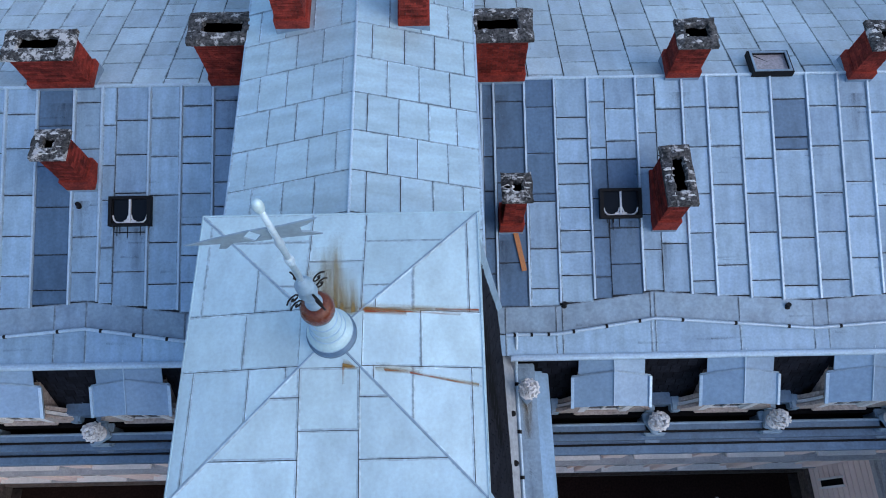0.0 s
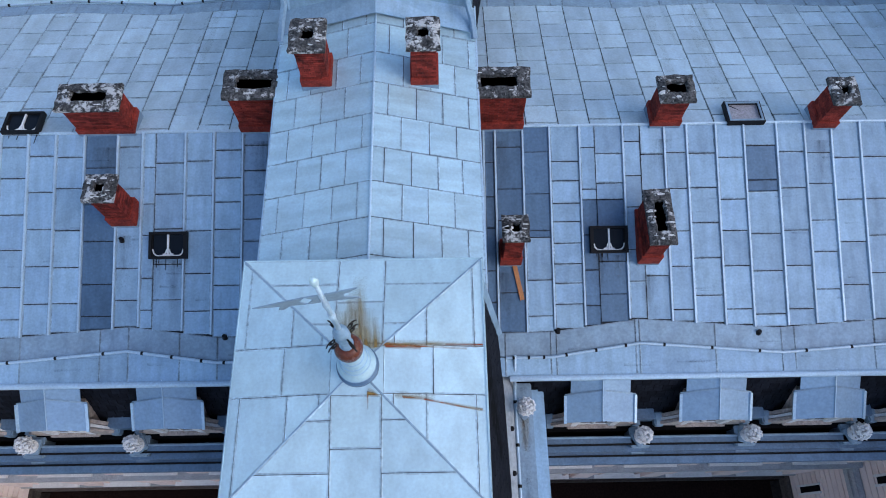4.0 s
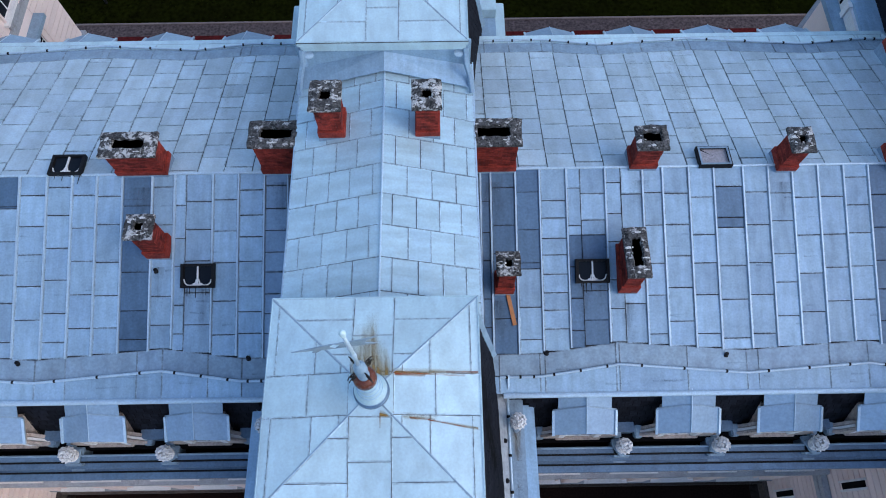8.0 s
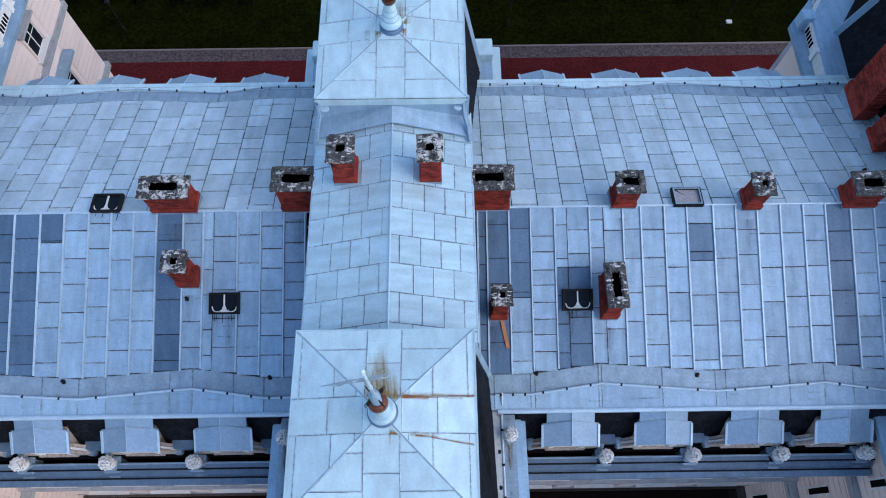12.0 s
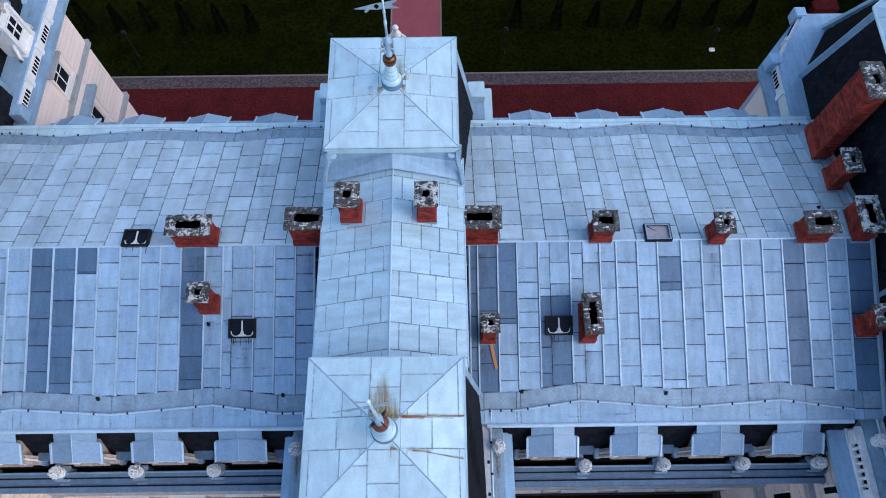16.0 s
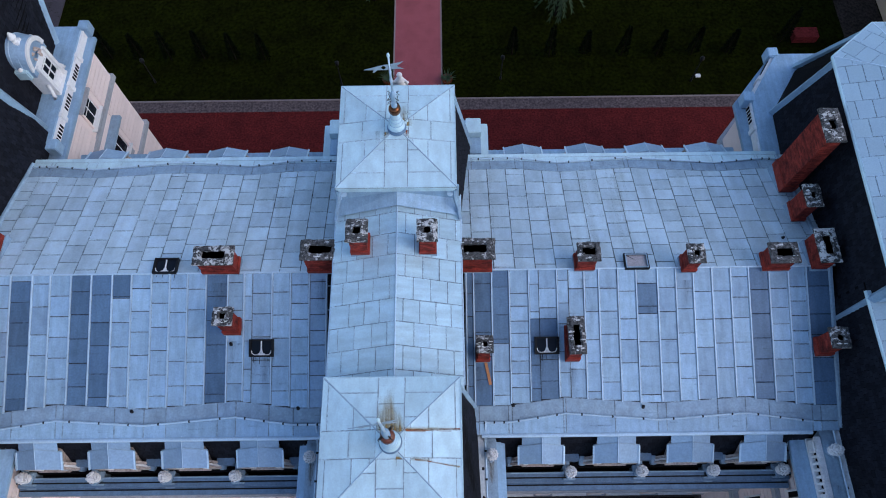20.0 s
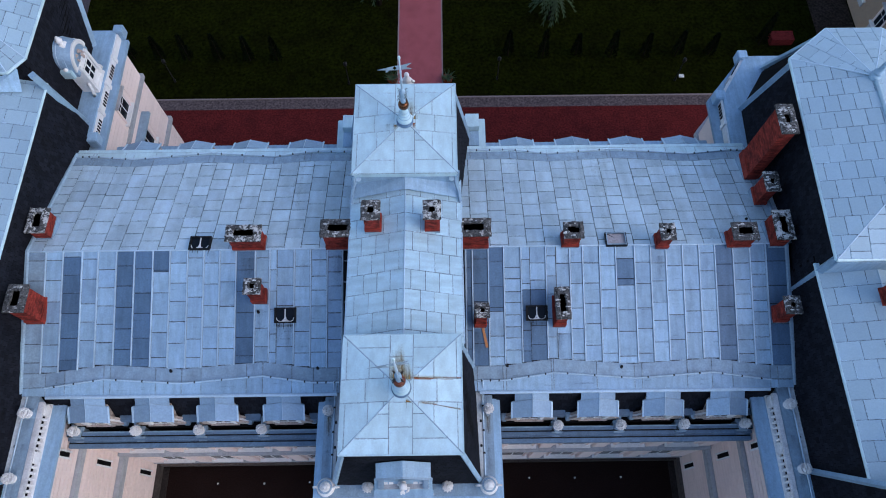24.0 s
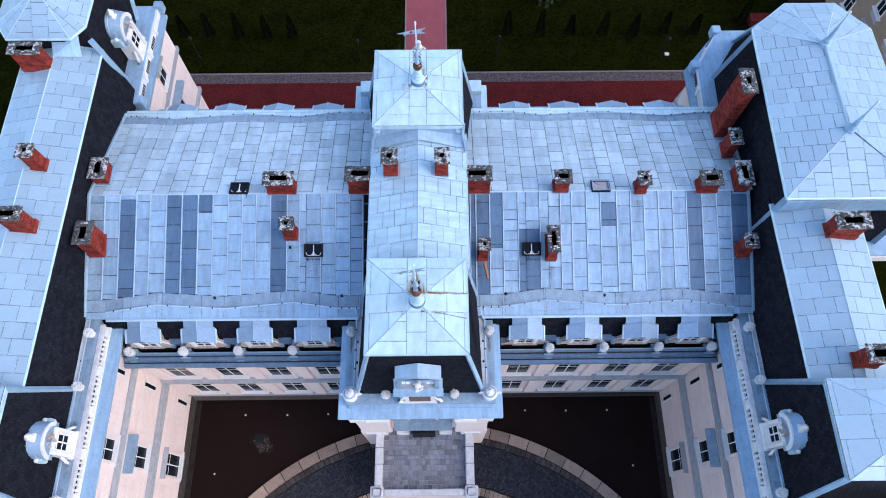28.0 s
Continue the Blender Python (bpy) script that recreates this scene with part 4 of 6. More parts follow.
part("pediment", face_solid([(-1.14, -0.02, 3.36), (1.14, -0.02, 3.36), (1.14, 0.33, 3.72), (-1.14, 0.33, 3.72)], 0.08), ZINC, d, "sloping zinc-covered band")
part("shelf", face_solid([(-1.18, -0.3, 3.08), (1.18, -0.3, 3.08), (1.18, 0.0, 3.28), (-1.18, 0.0, 3.28)], 0.1), ZINC, d, "sloping zinc shelf over the window")
part("window_opening", boxed(-0.54, 0.54, 0.04, 0.2, 0.16, 3.0), GLASS, d, "dark attic window")
part("window_board", boxed(-0.54, 0.54, 0.0, 0.04, 0.2, 1.5, 0.01), WORNBOARD, d, "worn brown board")
part("sill", boxed(-0.9, 0.9, -0.08, 0.1, 0, 0.14, 0.02), STONE, d)
part("keystone_ball", lathe([(0.05, -0.12), (0.13, -0.08), (0.16, 0), (0.13, 0.1), (0.04, 0.14)], 16, (0, 0.1, 3.76)), STONE, d, "carved round boss", True)
part("boss_leaf", petals(bmesh.new(), 30, 0.25, (0, 0.08, 3.58), 0.8), STONE, d, "carved leaves round the boss")
rear = empty("garden_tower", "cream stucco garden-side tower with zinc ledges", "building")
part("wall", boxed(-3.6, 3.6, 14.0, 17.0, -0.05, 12.9), CREAM, rear)
part("cornice", boxed(-4.15, 4.15, 15.6, 17.0, 13.0, 13.25, 0.03), ZINC, rear)
part("blocking_course", boxed(-3.6, 3.6, 14.6, 17.1, 13.25, 13.6, 0.03), ZINC, rear)
for s in (-1, 1):
    part("pier", boxed(s * 3.0, s * 3.75, 16.0, 16.85, 13.25, 14.15, 0.03), ZINC_LIGHT, rear, "zinc-capped corner pier")
    part("low_pier", boxed(s * 3.1, s * 3.74, 15.0, 15.99, 13.25, 13.75, 0.03), ZINC, rear)
    part("ledge", boxed(s * 3.3, s * 4.12, 15.0, 16.95, 13.26, 13.5, 0.03), ZINC_LIGHT, rear, "pale zinc ledge")
d = empty("tower_dormer", "garden-side dormer with zinc gable and carved white stone finial", "dormer", at=(0, 14.95, 13.6))
part("body", boxed(-1.0, 1.0, 0.06, 1.2, 0.02, 3.6, 0.03), GREYSTONE, d)
for s in (-1, 1):
    part("roof_sheet", face_solid([(0, 0.05, 4.2), (s * 1.15, 0.05, 3.7), (s * 1.15, 1.3, 3.6), (0, 1.3, 4.1)], 0.06), ZINC_LIGHT, d)
part("pedestal", boxed(-0.26, 0.26, 0.8, 1.3, 3.7, 4.36, 0.03), STONE, d)
part("finial", lathe([(0.3, 4.34), (0.33, 4.42), (0.27, 4.5), (0.2, 4.56), (0.22, 4.64), (0.16, 4.76), (0.08, 4.84), (0.07, 4.9), (0.12, 4.96), (0.13, 5.02), (0.1, 5.09), (0.03, 5.13)], 20, (0, 1.06, 0)), STONE, d, "carved white stone finial", True)
for s in (-1, 1):
    part("volute", tube([(s * 0.16, 1.02, 4.6), (s * 0.27, 1.02, 4.62), (s * 0.34, 1.02, 4.54), (s * 0.3, 1.02, 4.46)], 0.06, 8), STONE, d, "curled stone leaf", True)


# ---- finials ----
def finial(z, y, ball, label, tall=4.42):
    f = empty("weathervane_finial", label, "finial", "turret finials", at=(0.02, y, z))
    part("base", lathe([(0.36, -0.12), (0.36, 0.04), (0.31, 0.08), (0.31, 0.18), (0.345, 0.22), (0.32, 0.3), (0.26, 0.38), (0.25, 0.52), (0.21, 0.7), (0.17, 0.88), (0.15, 1.0)], 32), ZINC_SPINE, f, smooth=False)
    part("foot_ring", lathe([(0.36, -0.1), (0.385, -0.02), (0.38, 0.07), (0.33, 0.1), (0.325, 0.17), (0.3, 0.18)], 32), ZINC_DARK, f, "dark grey foot ring")
    for h, r in ((0.2, 0.352), (0.4, 0.275), (0.6, 0.245), (0.78, 0.205)):
        part("ring", lathe([(r - 0.03, h - 0.02), (r, h - 0.01), (r, h + 0.01), (r - 0.03, h + 0.02)], 32), ZINC, f)
    part("ball", lathe([(0.1, 1.0), (0.18, 1.05), (0.225, 1.14), (0.24, 1.24), (0.225, 1.34), (0.18, 1.42), (0.12, 1.44)], 28), ball, f, "rusted round ball" if ball is RUST else "polished copper ball", True)
    part("baluster", lathe([(0.11, 1.45), (0.12, 1.52), (0.08, 1.6), (0.1, 1.78), (0.13, 1.93), (0.09, 2.03), (0.12, 2.1), (0.12, 2.18), (0.07, 2.26), (0.045, 2.4)], 20), ZINC, f, smooth=True)
    for a in range(4):
        m = pose(0, 0, 1.95, 0, 0, 45 + 90 * a)
        for dz in (0.0, 0.22):
            pts = [m @ Vector((0.2 + 0.105 * (1 - t / 12) * math.cos(t * 0.75), 0, dz - 0.12 + 0.105 * (1 - t / 12) * math.sin(t * 0.75))) for t in range(12)]
            part("scroll", tube(pts, 0.012, 6), BLACK, f, "black wrought iron scroll")
    part("pole", lathe([(0.042, 2.35), (0.038, 3.4), (0.05, 3.42), (0.05, 3.5), (0.034, 3.55), (0.032, tall - 0.2)], 12), SEAM, f, smooth=True)
    part("collar", lathe([(0.038, 2.9), (0.055, 2.93), (0.055, 3.05), (0.038, 3.08)], 12), SEAM, f)
    part("knob", lathe([(0.03, tall - 0.2), (0.05, tall - 0.17), (0.058, tall - 0.1), (0.045, tall - 0.03), (0.02, tall)], 14), ZINC_LIGHT, f, "pale knob", True)
    # banner-shaped vane cut from sheet metal, pierced by a diamond
    v = bmesh.new()
    for pts in ([(-1.05, 0.0), (-0.5, 0.1), (-0.38, 0.12), (-0.38, -0.12), (-0.5, -0.1), (-0.62, -0.22), (-0.7, -0.2), (-0.64, -0.08)],
                [(-0.38, 0.12), (-0.25, 0.14), (-0.36, 0.0), (-0.25, -0.14), (-0.38, -0.12)],
                [(-0.25, 0.14), (-0.05, 0.15), (-0.05, -0.15), (-0.25, -0.14), (-0.14, 0.0)],
                [(0.05, 0.15), (0.12, 0.15), (0.12, -0.15), (0.05, -0.15)],
                [(0.12, 0.15), (0.55, 0.22), (0.42, 0.1), (0.32, 0.06), (0.32, -0.06), (0.42, -0.1), (0.55, -0.2), (0.12, -0.15)]):
        a = [v.verts.new((x * 0.86, -0.008, 3.72 + z * 0.9)) for x, z in pts]
        b = [v.verts.new((x * 0.86, 0.008, 3.72 + z * 0.9)) for x, z in pts]
        v.faces.new(a)
        v.faces.new(b[::-1])
        for i in range(len(pts)):
            j = (i + 1) % len(pts)
            v.faces.new((a[i], b[i], b[j], a[j]))
    part("vane", v, ZINC_GREY, f, "pierced banner-shaped sheet metal vane").rotation_euler = (0, 0, radians(8))
    return f


finial(19.66, 0.52, RUST, "zinc turret finial with rusted ball, iron scrolls and weathervane")
finial(19.66, 12.6, GOLD, "zinc turret finial with copper ball, iron scrolls and weathervane")
# rust runs along the turret's seams, brown wash behind the finial
def strip(name, pts, w, mat, parent, label):
    """A thin uneven stain laid 1 cm over the sheets, along pts."""
    bm, sides = bmesh.new(), ([], [])
    for i, p in enumerate(pts):
        a, b = Vector(pts[max(i - 1, 0)]), Vector(pts[min(i + 1, len(pts) - 1)])
        d = (b - a).cross(Vector((0, 0, 1))).normalized()
        k = w * random.uniform(0.7, 1.1)
        sides[0].append(bm.verts.new(Vector(p) - d * k))
        sides[1].append(bm.verts.new(Vector(p) + d * k * random.uniform(0.8, 1.1)))
    for i in range(len(pts) - 1):
        bm.faces.new((sides[0][i], sides[0][i + 1], sides[1][i + 1], sides[1][i]))
    return part(name, bm, mat, parent, label)


def turret_z(x, y):
    return 19.69 - 0.42 * max(abs(x) / 2.36, (y - 0.48) / 2.27 if y > 0.48 else (0.48 - y) / 2.38) + 0.026


def on_turret(x, y):
    return (x, y, turret_z(x, y))


for i, (x0, y0, x1, y1, w, mat) in enumerate(((0.42, 0.92, 2.0, 0.88, 0.022, RUST_SOFT), (0.5, 0.9, 1.15, 0.88, 0.06, RUST_SOFT), (0.45, 0.95, 2.3, 0.97, 0.07, OCHRE_SOFT), (2.3, 0.96, 1.6, 0.95, 0.03, RUST_SOFT),
                                              (0.2, 0.03, 1.35, -0.07, 0.035, RUST_SOFT), (1.2, -0.06, 2.3, -0.26, 0.024, RUST_SOFT), (0.2, 0.05, 1.4, -0.04, 0.08, OCHRE_SOFT), (2.25, -0.24, 1.5, -0.11, 0.04, OCHRE_SOFT))):
    run("rust_streak", on_turret(x0, y0), on_turret(x1, y1), w, mat, front_turret, "orange rust run along a seam", 0.0015 * i)
for i, (x, y0, n, w) in enumerate(((-0.16, 0.82, 1.25, 0.3), (0.12, 0.8, 0.85, 0.3), (0.3, 0.85, 0.6, 0.22), (-0.3, 0.9, 0.7, 0.16), (0.02, 0.85, 1.5, 0.16))):
    run("brown_wash", on_turret(x, y0), on_turret(x - 0.06, y0 + n), w, OCHRE_SOFT, front_turret, "yellow-brown wash stain", 0.0015 * i + 0.004)
for i, (x, y, n, w, mat) in enumerate(((-0.3, 12.45, -0.75, 0.3, DIRT_SOFT), (-0.75, 12.5, -0.6, 0.2, DIRT_SOFT), (0.42, 12.7, 0.8, 0.22, OCHRE_SOFT), (0.25, 12.85, 0.9, 0.2, OCHRE_SOFT), (-0.4, 12.4, -0.3, 0.12, OCHRE_SOFT), (0.42, 12.5, -0.3, 0.1, RUST_SOFT))):
    run("brown_wash", (x, y, turret_z(x, y - 12.12)), (x, y + n, turret_z(x, y + n - 12.12)), w, mat, rear_turret, "yellow-brown wash stain", 0.0015 * i + 0.004)
for x in (0.21,):
    run("rust_streak", (x, 0.06, turret_z(x, 0.06)), (x, -0.24, turret_z(x, -0.24)), 0.02, RUST_SOFT, front_turret, "orange rust run along a seam", 0.003)
# yellowish and grey wash down the garden slope, soot lines on the courtyard slope
wash = empty("roof_stains", "faint yellow and dark wash stains on the zinc roof", "stain", kind="stuff")
for x, y0, y1, w in ((8.4, 13.9, 9.2, 0.13), (8.9, 13.9, 11.5, 0.08), (9.6, 14.1, 8.8, 0.16), (9.9, 14.1, 9.6, 0.12), (10.25, 14.1, 12.0, 0.08), (-5.6, 14.2, 10.5, 0.12), (-5.9, 13.9, 11.4, 0.07), (4.0, 13.6, 9.0, 0.09)):
    strip("wash", [(x + 0.03 * math.sin(j), y0 + (y1 - y0) * j / 14, north_z(y0 + (y1 - y0) * j / 14) + 0.045) for j in range(15)], w, BROWN_STAIN, wash, "yellowish wash")
def on_south(x, y):
    return (x, y, south_z(y) + 0.04)


# dirt below the skylights and chimneys and along some seams of the courtyard slope
for x, y, n, w in ((-6.05, 4.55, 1.0, 0.25), (-5.55, 4.55, 1.3, 0.3), (-5.3, 4.6, 0.7, 0.15), (5.8, 4.5, 0.9, 0.25), (6.3, 4.5, 0.6, 0.2), (3.2, 4.1, 1.2, 0.25), (-6.9, 5.2, 1.4, 0.25), (7.1, 4.0, 1.2, 0.25),
                   (-3.2, 7.6, 1.8, 0.4), (3.1, 7.5, 1.5, 0.35), (-7.4, 7.5, 1.2, 0.5), (7.6, 7.5, 1.0, 0.35), (11.9, 7.4, 1.1, 0.3)):
    run("dirt_run", on_south(x, y), on_south(x - 0.03, y - n), w, DIRT_SOFT, wash, "grey dirt run")
for i in range(46):
    side = random.choice((-1, 1))
    x, y = side * random.uniform(3.0, 15.5), random.uniform(3.2, 7.2)
    run("dirt_run", on_south(x, y), on_south(x + random.uniform(0.3, 0.7), y + random.uniform(-0.02, 0.02)), random.uniform(0.02, 0.05), DIRT_SOFT, wash, "grey dirt run", 0.002 + 0.0004 * i)
for i in range(30):
    side = random.choice((-1, 1))
    x, y = side * random.uniform(3.2, 16.5), random.uniform(1.7, 2.3)
    run("dirt_run", on_south(x, y), on_south(x + random.uniform(0.3, 1.1), y + random.uniform(-0.03, 0.03)), random.uniform(0.02, 0.06), DIRT_SOFT, wash, "grey dirt run", 0.02 + 0.0004 * i)

# ---- wings ----
def courses(parent, side, x, y0, y1, z0, z1, step=0.36):
    """Banded stucco: long flat courses with open joints."""
    z = z0
    while z < z1 - 0.1:
        part("stucco_course", boxed(side * (x - 0.035), side * x, y0, y1, z + 0.026, min(z + step, z1) - 0.026), CREAM, parent)
        z += step


def lucarne():
    """Round-headed dormer facing +x in its own frame."""
    d = empty("round_dormer", "round-headed zinc dormer with carved stone front and urn", "dormer", "round dormers")
    arc = [(math.cos(math.pi * i / 14), math.sin(math.pi * i / 14)) for i in range(15)]

    def ring(x, r, z=1.85, foot=1.5):
        z -= 0.45 * min(x, 0)
        return [(x, r * c, z + r * s) for c, s in arc] + [(x, -r, foot), (x, r, foot)]

    part("barrel_roof", loft([ring(-1.0, 0.8), ring(-0.52, 0.8), ring(-0.5, 0.86), ring(0.1, 0.86)]), ZINC_HOOD, d, "curved zinc barrel roof")
    for h in (-0.5, -0.2):
        part("roof_roll", loft([ring(x, 0.872) for x in (h - 0.015, h + 0.015)]), SEAM, d)
    # white archivolt with a recessed carved lunette
    bm = bmesh.new()
    outer, inner = ring(0, 0.88)[:15], ring(0, 0.68)[:15]
    loft([[(x, p[1], p[2]) for p in outer] + [(x, p[1], p[2]) for p in inner[::-1]] for x in (0.08, 0.16)], bm)
    part("archivolt", bm, STONE, d, "white stone arch")
    part("lunette", loft([ring(x, 0.7, 1.8, 1.7) for x in (-0.05, 0.04)]), TANSHELL, d, "stained stone lunette")
    tagged(part("shell_carving", petals(bmesh.new(), 44, 0.34, (0.04, 0, 1.95), 0.9), TANSHELL, d, "carved shell in the arch"), kind="stuff")
    # stone front with the window
    lean = pose(0.12, 0, 1.75, 0, -2, 0)
    part("front", slab(bmesh.new(), -0.7, 0.0, -0.62, 0.62, -1.75, 0.08, lean), STONE, d, "stone front")
    part("window_pane", slab(bmesh.new(), -0.02, 0.012, -0.4, 0.4, -1.2, -0.28, lean), GLASS, d, "dark glass")
    bm = bmesh.new()
    for y0, y1, z0, z1 in ((-0.4, -0.34, -1.2, -0.28), (0.34, 0.4, -1.2, -0.28), (-0.4, 0.4, -1.2, -1.14), (-0.4, 0.4, -0.34, -0.28), (-0.035, 0.035, -1.2, -0.28), (-0.4, 0.4, -0.78, -0.73)):
        slab(bm, 0.0, 0.035, y0, y1, z0, z1, lean)
    part("window_frame", bm, FRAME_W, d, "white window frame")
    for s in (-1, 1):
        part("shoulder", boxed(-0.62, -0.05, s * 0.8, s * 1.02, 1.5, 2.02, 0.04), ZINC_LIGHT, d, "zinc shoulder block")
        part("shoulder_carving", lathe([(0.05, 0), (0.11, 0.04), (0.09, 0.1), (0.03, 0.14)], 9, (-0.3, s * 0.92, 2.02)), STONE, d)
        part("jamb", slab(bmesh.new(), -0.02, 0.1, min(s * 0.46, s * 0.62), max(s * 0.46, s * 0.62), -1.7, 0.05, lean), STONE, d)
        part("scroll", tube([(0.05, s * 0.66, 0.7), (0.1, s * 0.74, 0.4), (0.12, s * 0.86, 0.18), (0.12, s * 0.92, 0.08), (0.12, s * 0.82, 0.1)], 0.08, 8), STONE, d, "curled stone bracket", True)
    part("sill", boxed(0.0, 0.3, -0.68, 0.68, -0.12, 0.1, 0.03), STONE, d)
    part("urn_plate", boxed(-0.5, -0.12, -0.2, 0.2, 2.7, 2.86, 0.03), STONE, d)
    part("top_urn", lathe([(0.13, 2.85), (0.13, 2.89), (0.07, 2.93), (0.16, 3.03), (0.18, 3.1), (0.1, 3.16), (0.11, 3.22), (0.04, 3.34)], 14, (-0.31, 0, 0)), STONE, d, "small white urn", True)
    return d


for side in (-1, 1):
    wing = empty("palace_wing", "cream stucco three-storey side wing facing the courtyard", "building", "palace wings")
    part("wall", boxed(side * 16.64, side * 22.5, -18, 0.6, -0.05, 12.9), CREAM, wing)
    part("wall", boxed(side * 17.3, side * 22.5, 0.6, 16.0, -0.05, 12.9), CREAM, wing)
    part("cornice", boxed(side * 16.15, side * 17.3, -18, 1.35, 12.98, 13.2, 0.03), ZINC, wing, "zinc-covered cornice")
    part("cornice_bed", boxed(side * 16.4, side * 17.0, -18, 0.6, 12.7, 12.98, 0.03), STONE, wing)
    part("ledge", boxed(side * 17.13, side * 18.0, -18, 2.1, 13.2, 13.88, 0.03), ZINC_GREY, wing)
    part("lead_strip", face_solid([(side * 17.86, -18, 14.02), (side * 17.66, -18, 13.89), (side * 17.66, 1.6, 13.89), (side * 17.88, 1.6, 14.06)], 0.02), LEAD, wing, "pale crumpled lead strip")
    for k in range(9):
        yy = 1.0 - 1.6 * k
        run("ledge_stain", (side * 17.4, yy, 13.885), (side * 17.4, yy - random.uniform(0.5, 1.2), 13.885), random.uniform(0.08, 0.15), DIRT_SOFT, wing, "grey wash stain", 0.0)
    for z0, z1, out in ((10.05, 10.5, 0.22), (5.2, 5.55, 0.2), (5.7, 6.0, 0.25)):
        part("string_course", boxed(side * (16.64 - out), side * 16.64, -18, 0.0, z0, z1, 0.04), GREYSTONE, wing)
    # Plinth's dark stone also carries the painted shadow at the wing's foot.
    part("plinth", boxed(side * 16.44, side * 16.64, -18, 0.0, 0.0, 0.7, 0.04), RUBBLE, wing, "dark stone plinth with the wall-foot shadow in its colour")
    for z0, z1 in ((0.75, 5.15), (6.05, 10.0), (10.55, 12.65)):
        for a, b in ((-1.72, -0.12), (-2.35, -1.76), (-3.6, -2.39), (-8.3, -6.2), (-18, -10.6)):
            courses(wing, side, 16.64, a, b, z0, z1)
    for yb in (-4.9, -9.4, -13.9):
        turn = -90 if side > 0 else 90
        window(wing, facing(side * 16.6, yb, 11.0, turn), 1.15, 1.45)
        w2 = window(wing, facing(side * 16.6, yb, 6.75, turn), 1.25, 1.95)
        part("balcony_hood", boxed(side * 16.1, side * 16.62, yb - 1.05, yb + 1.05, 9.25, 9.5, 0.03), ZINC_GREY, wing, "projecting zinc-covered hood")
        window(wing, facing(side * 16.6, yb, 1.3, turn), 1.4, 2.6)
    for z, h in ((11.3, 0.85), (6.95, 1.5), (1.5, 1.55)):
        part("vent_slot", boxed(side * 16.58, side * 16.7, -0.92, -0.68, z, z + h), SOOT_SHADE, wing, "dark slit window")
        part("slot_frame", boxed(side * 16.52, side * 16.62, -1.0, -0.92, z - 0.08, z + h + 0.08), STONE, wing)
        part("slot_frame", boxed(side * 16.52, side * 16.62, -0.68, -0.6, z - 0.08, z + h + 0.08), STONE, wing)
    # balustrade strip: white rails, piers and small balusters over a gap, shade painted black
    bal = empty("roof_balustrade", "white stone balustrade along the wing cornice", "balustrade", "wing balustrades")
    part("recess", boxed(side * 17.0, side * 17.1, -18, 1.2, 13.2, 13.7), SOOT_SHADE, bal)
    part("base_rail", boxed(side * 16.8, side * 17.1, -18, 1.3, 13.2, 13.34, 0.02), STONE, bal)
    part("top_rail", boxed(side * 16.86, side * 17.12, -18, 1.3, 13.72, 13.88, 0.03), PALESTONE, bal)
    y = 1.2
    one = None
    while y > -12:
        part("pier", boxed(side * 16.82, side * 17.1, y - 0.5, y, 13.3, 13.75, 0.02), STONE, bal)
        for i in range(6):
            if one is None:
                one = part("baluster", lathe([(0.07, 0), (0.07, 0.04), (0.04, 0.1), (0.075, 0.22), (0.045, 0.34), (0.07, 0.4), (0.07, 0.44)], 8), STONE, bal, at=(side * 16.93, y - 0.66 - i * 0.26, 13.3))
            else:
                b = one.copy()
                scene.collection.objects.link(b)
                b.location = (side * 16.93, y - 0.66 - i * 0.26, 13.3)
        y -= 2.1
    pipe = empty("wing_pipe", "thin metal pipe along the wing ledge", "pipe", "roof pipes")
    part("tube", tube([(side * 17.62, 1.9, 14.05), (side * 17.62, -12, 13.97)], 0.035), SEAM, pipe)
    for y in (-0.7, -3.4, -4.3, -6.2, -9):
        part("outlet", lathe([(0.06, 0), (0.08, 0.06), (0.05, 0.08)], 10, (side * 17.78, y, 13.88)), BLACK, pipe, "black outlet")
    # slate sides of the wing attic
    slate = empty("wing_attic", "steep black slate attic wall of a side wing", "attic wall", "wing attics")
    yt = 16.5 if side < 0 else 6.6
    foot, head = 17.85, 18.15
    part("core", loft([[(side * x, y, z) for x, y, z in ((foot, -2.4, 13.9), (foot, yt, 13.4), (22.6, yt, 13.4), (22.6, -2.4, 13.9))],
                       [(side * x, y, z) for x, y, z in ((head, -2.9, 17.6), (head, yt, 17.6), (22.1, yt, 17.6), (22.1, -2.9, 17.6))]]), SOOT_SHADE, slate)
    if side > 0:
        slates(slate, (foot, yt, 13.4), (foot, -2.4, 13.9), (head, -2.9, 17.58), (head, yt, 17.58))
    else:
        slates(slate, (-foot, -2.4, 13.9), (-foot, yt, 13.4), (-head, yt, 17.58), (-head, -2.9, 17.58))
    part("foot_flashing", tube([(side * 17.88, 1.6, 14.2), (side * 17.9, 7.9, 16.2), (side * 17.9, 14.4, 14.3)], 0.1, 6), ZINC_GREY, slate, "grey flashing at the slate foot")
    roof = empty("wing_roof", "gabled pale zinc sheet roof of a side wing", "roof", "wing roofs", "structure")
    ya, yb = -3.0, 16.4 if side < 0 else 6.2
    for f in (-1, 1):
        s = Slope((side * 20.3, 0, 18.35), (0, f, 0), (-f, 0, 0.26))
        ext = 2.31 if f != side else 2.1
        a, b = (ya, yb) if f > 0 else (-yb, -ya)
        deck(s, rect(a, b, -ext, 0), roof, DECK)
        r, y = 0, ya
        while y < yb:
            e = min(y + 0.8, yb)
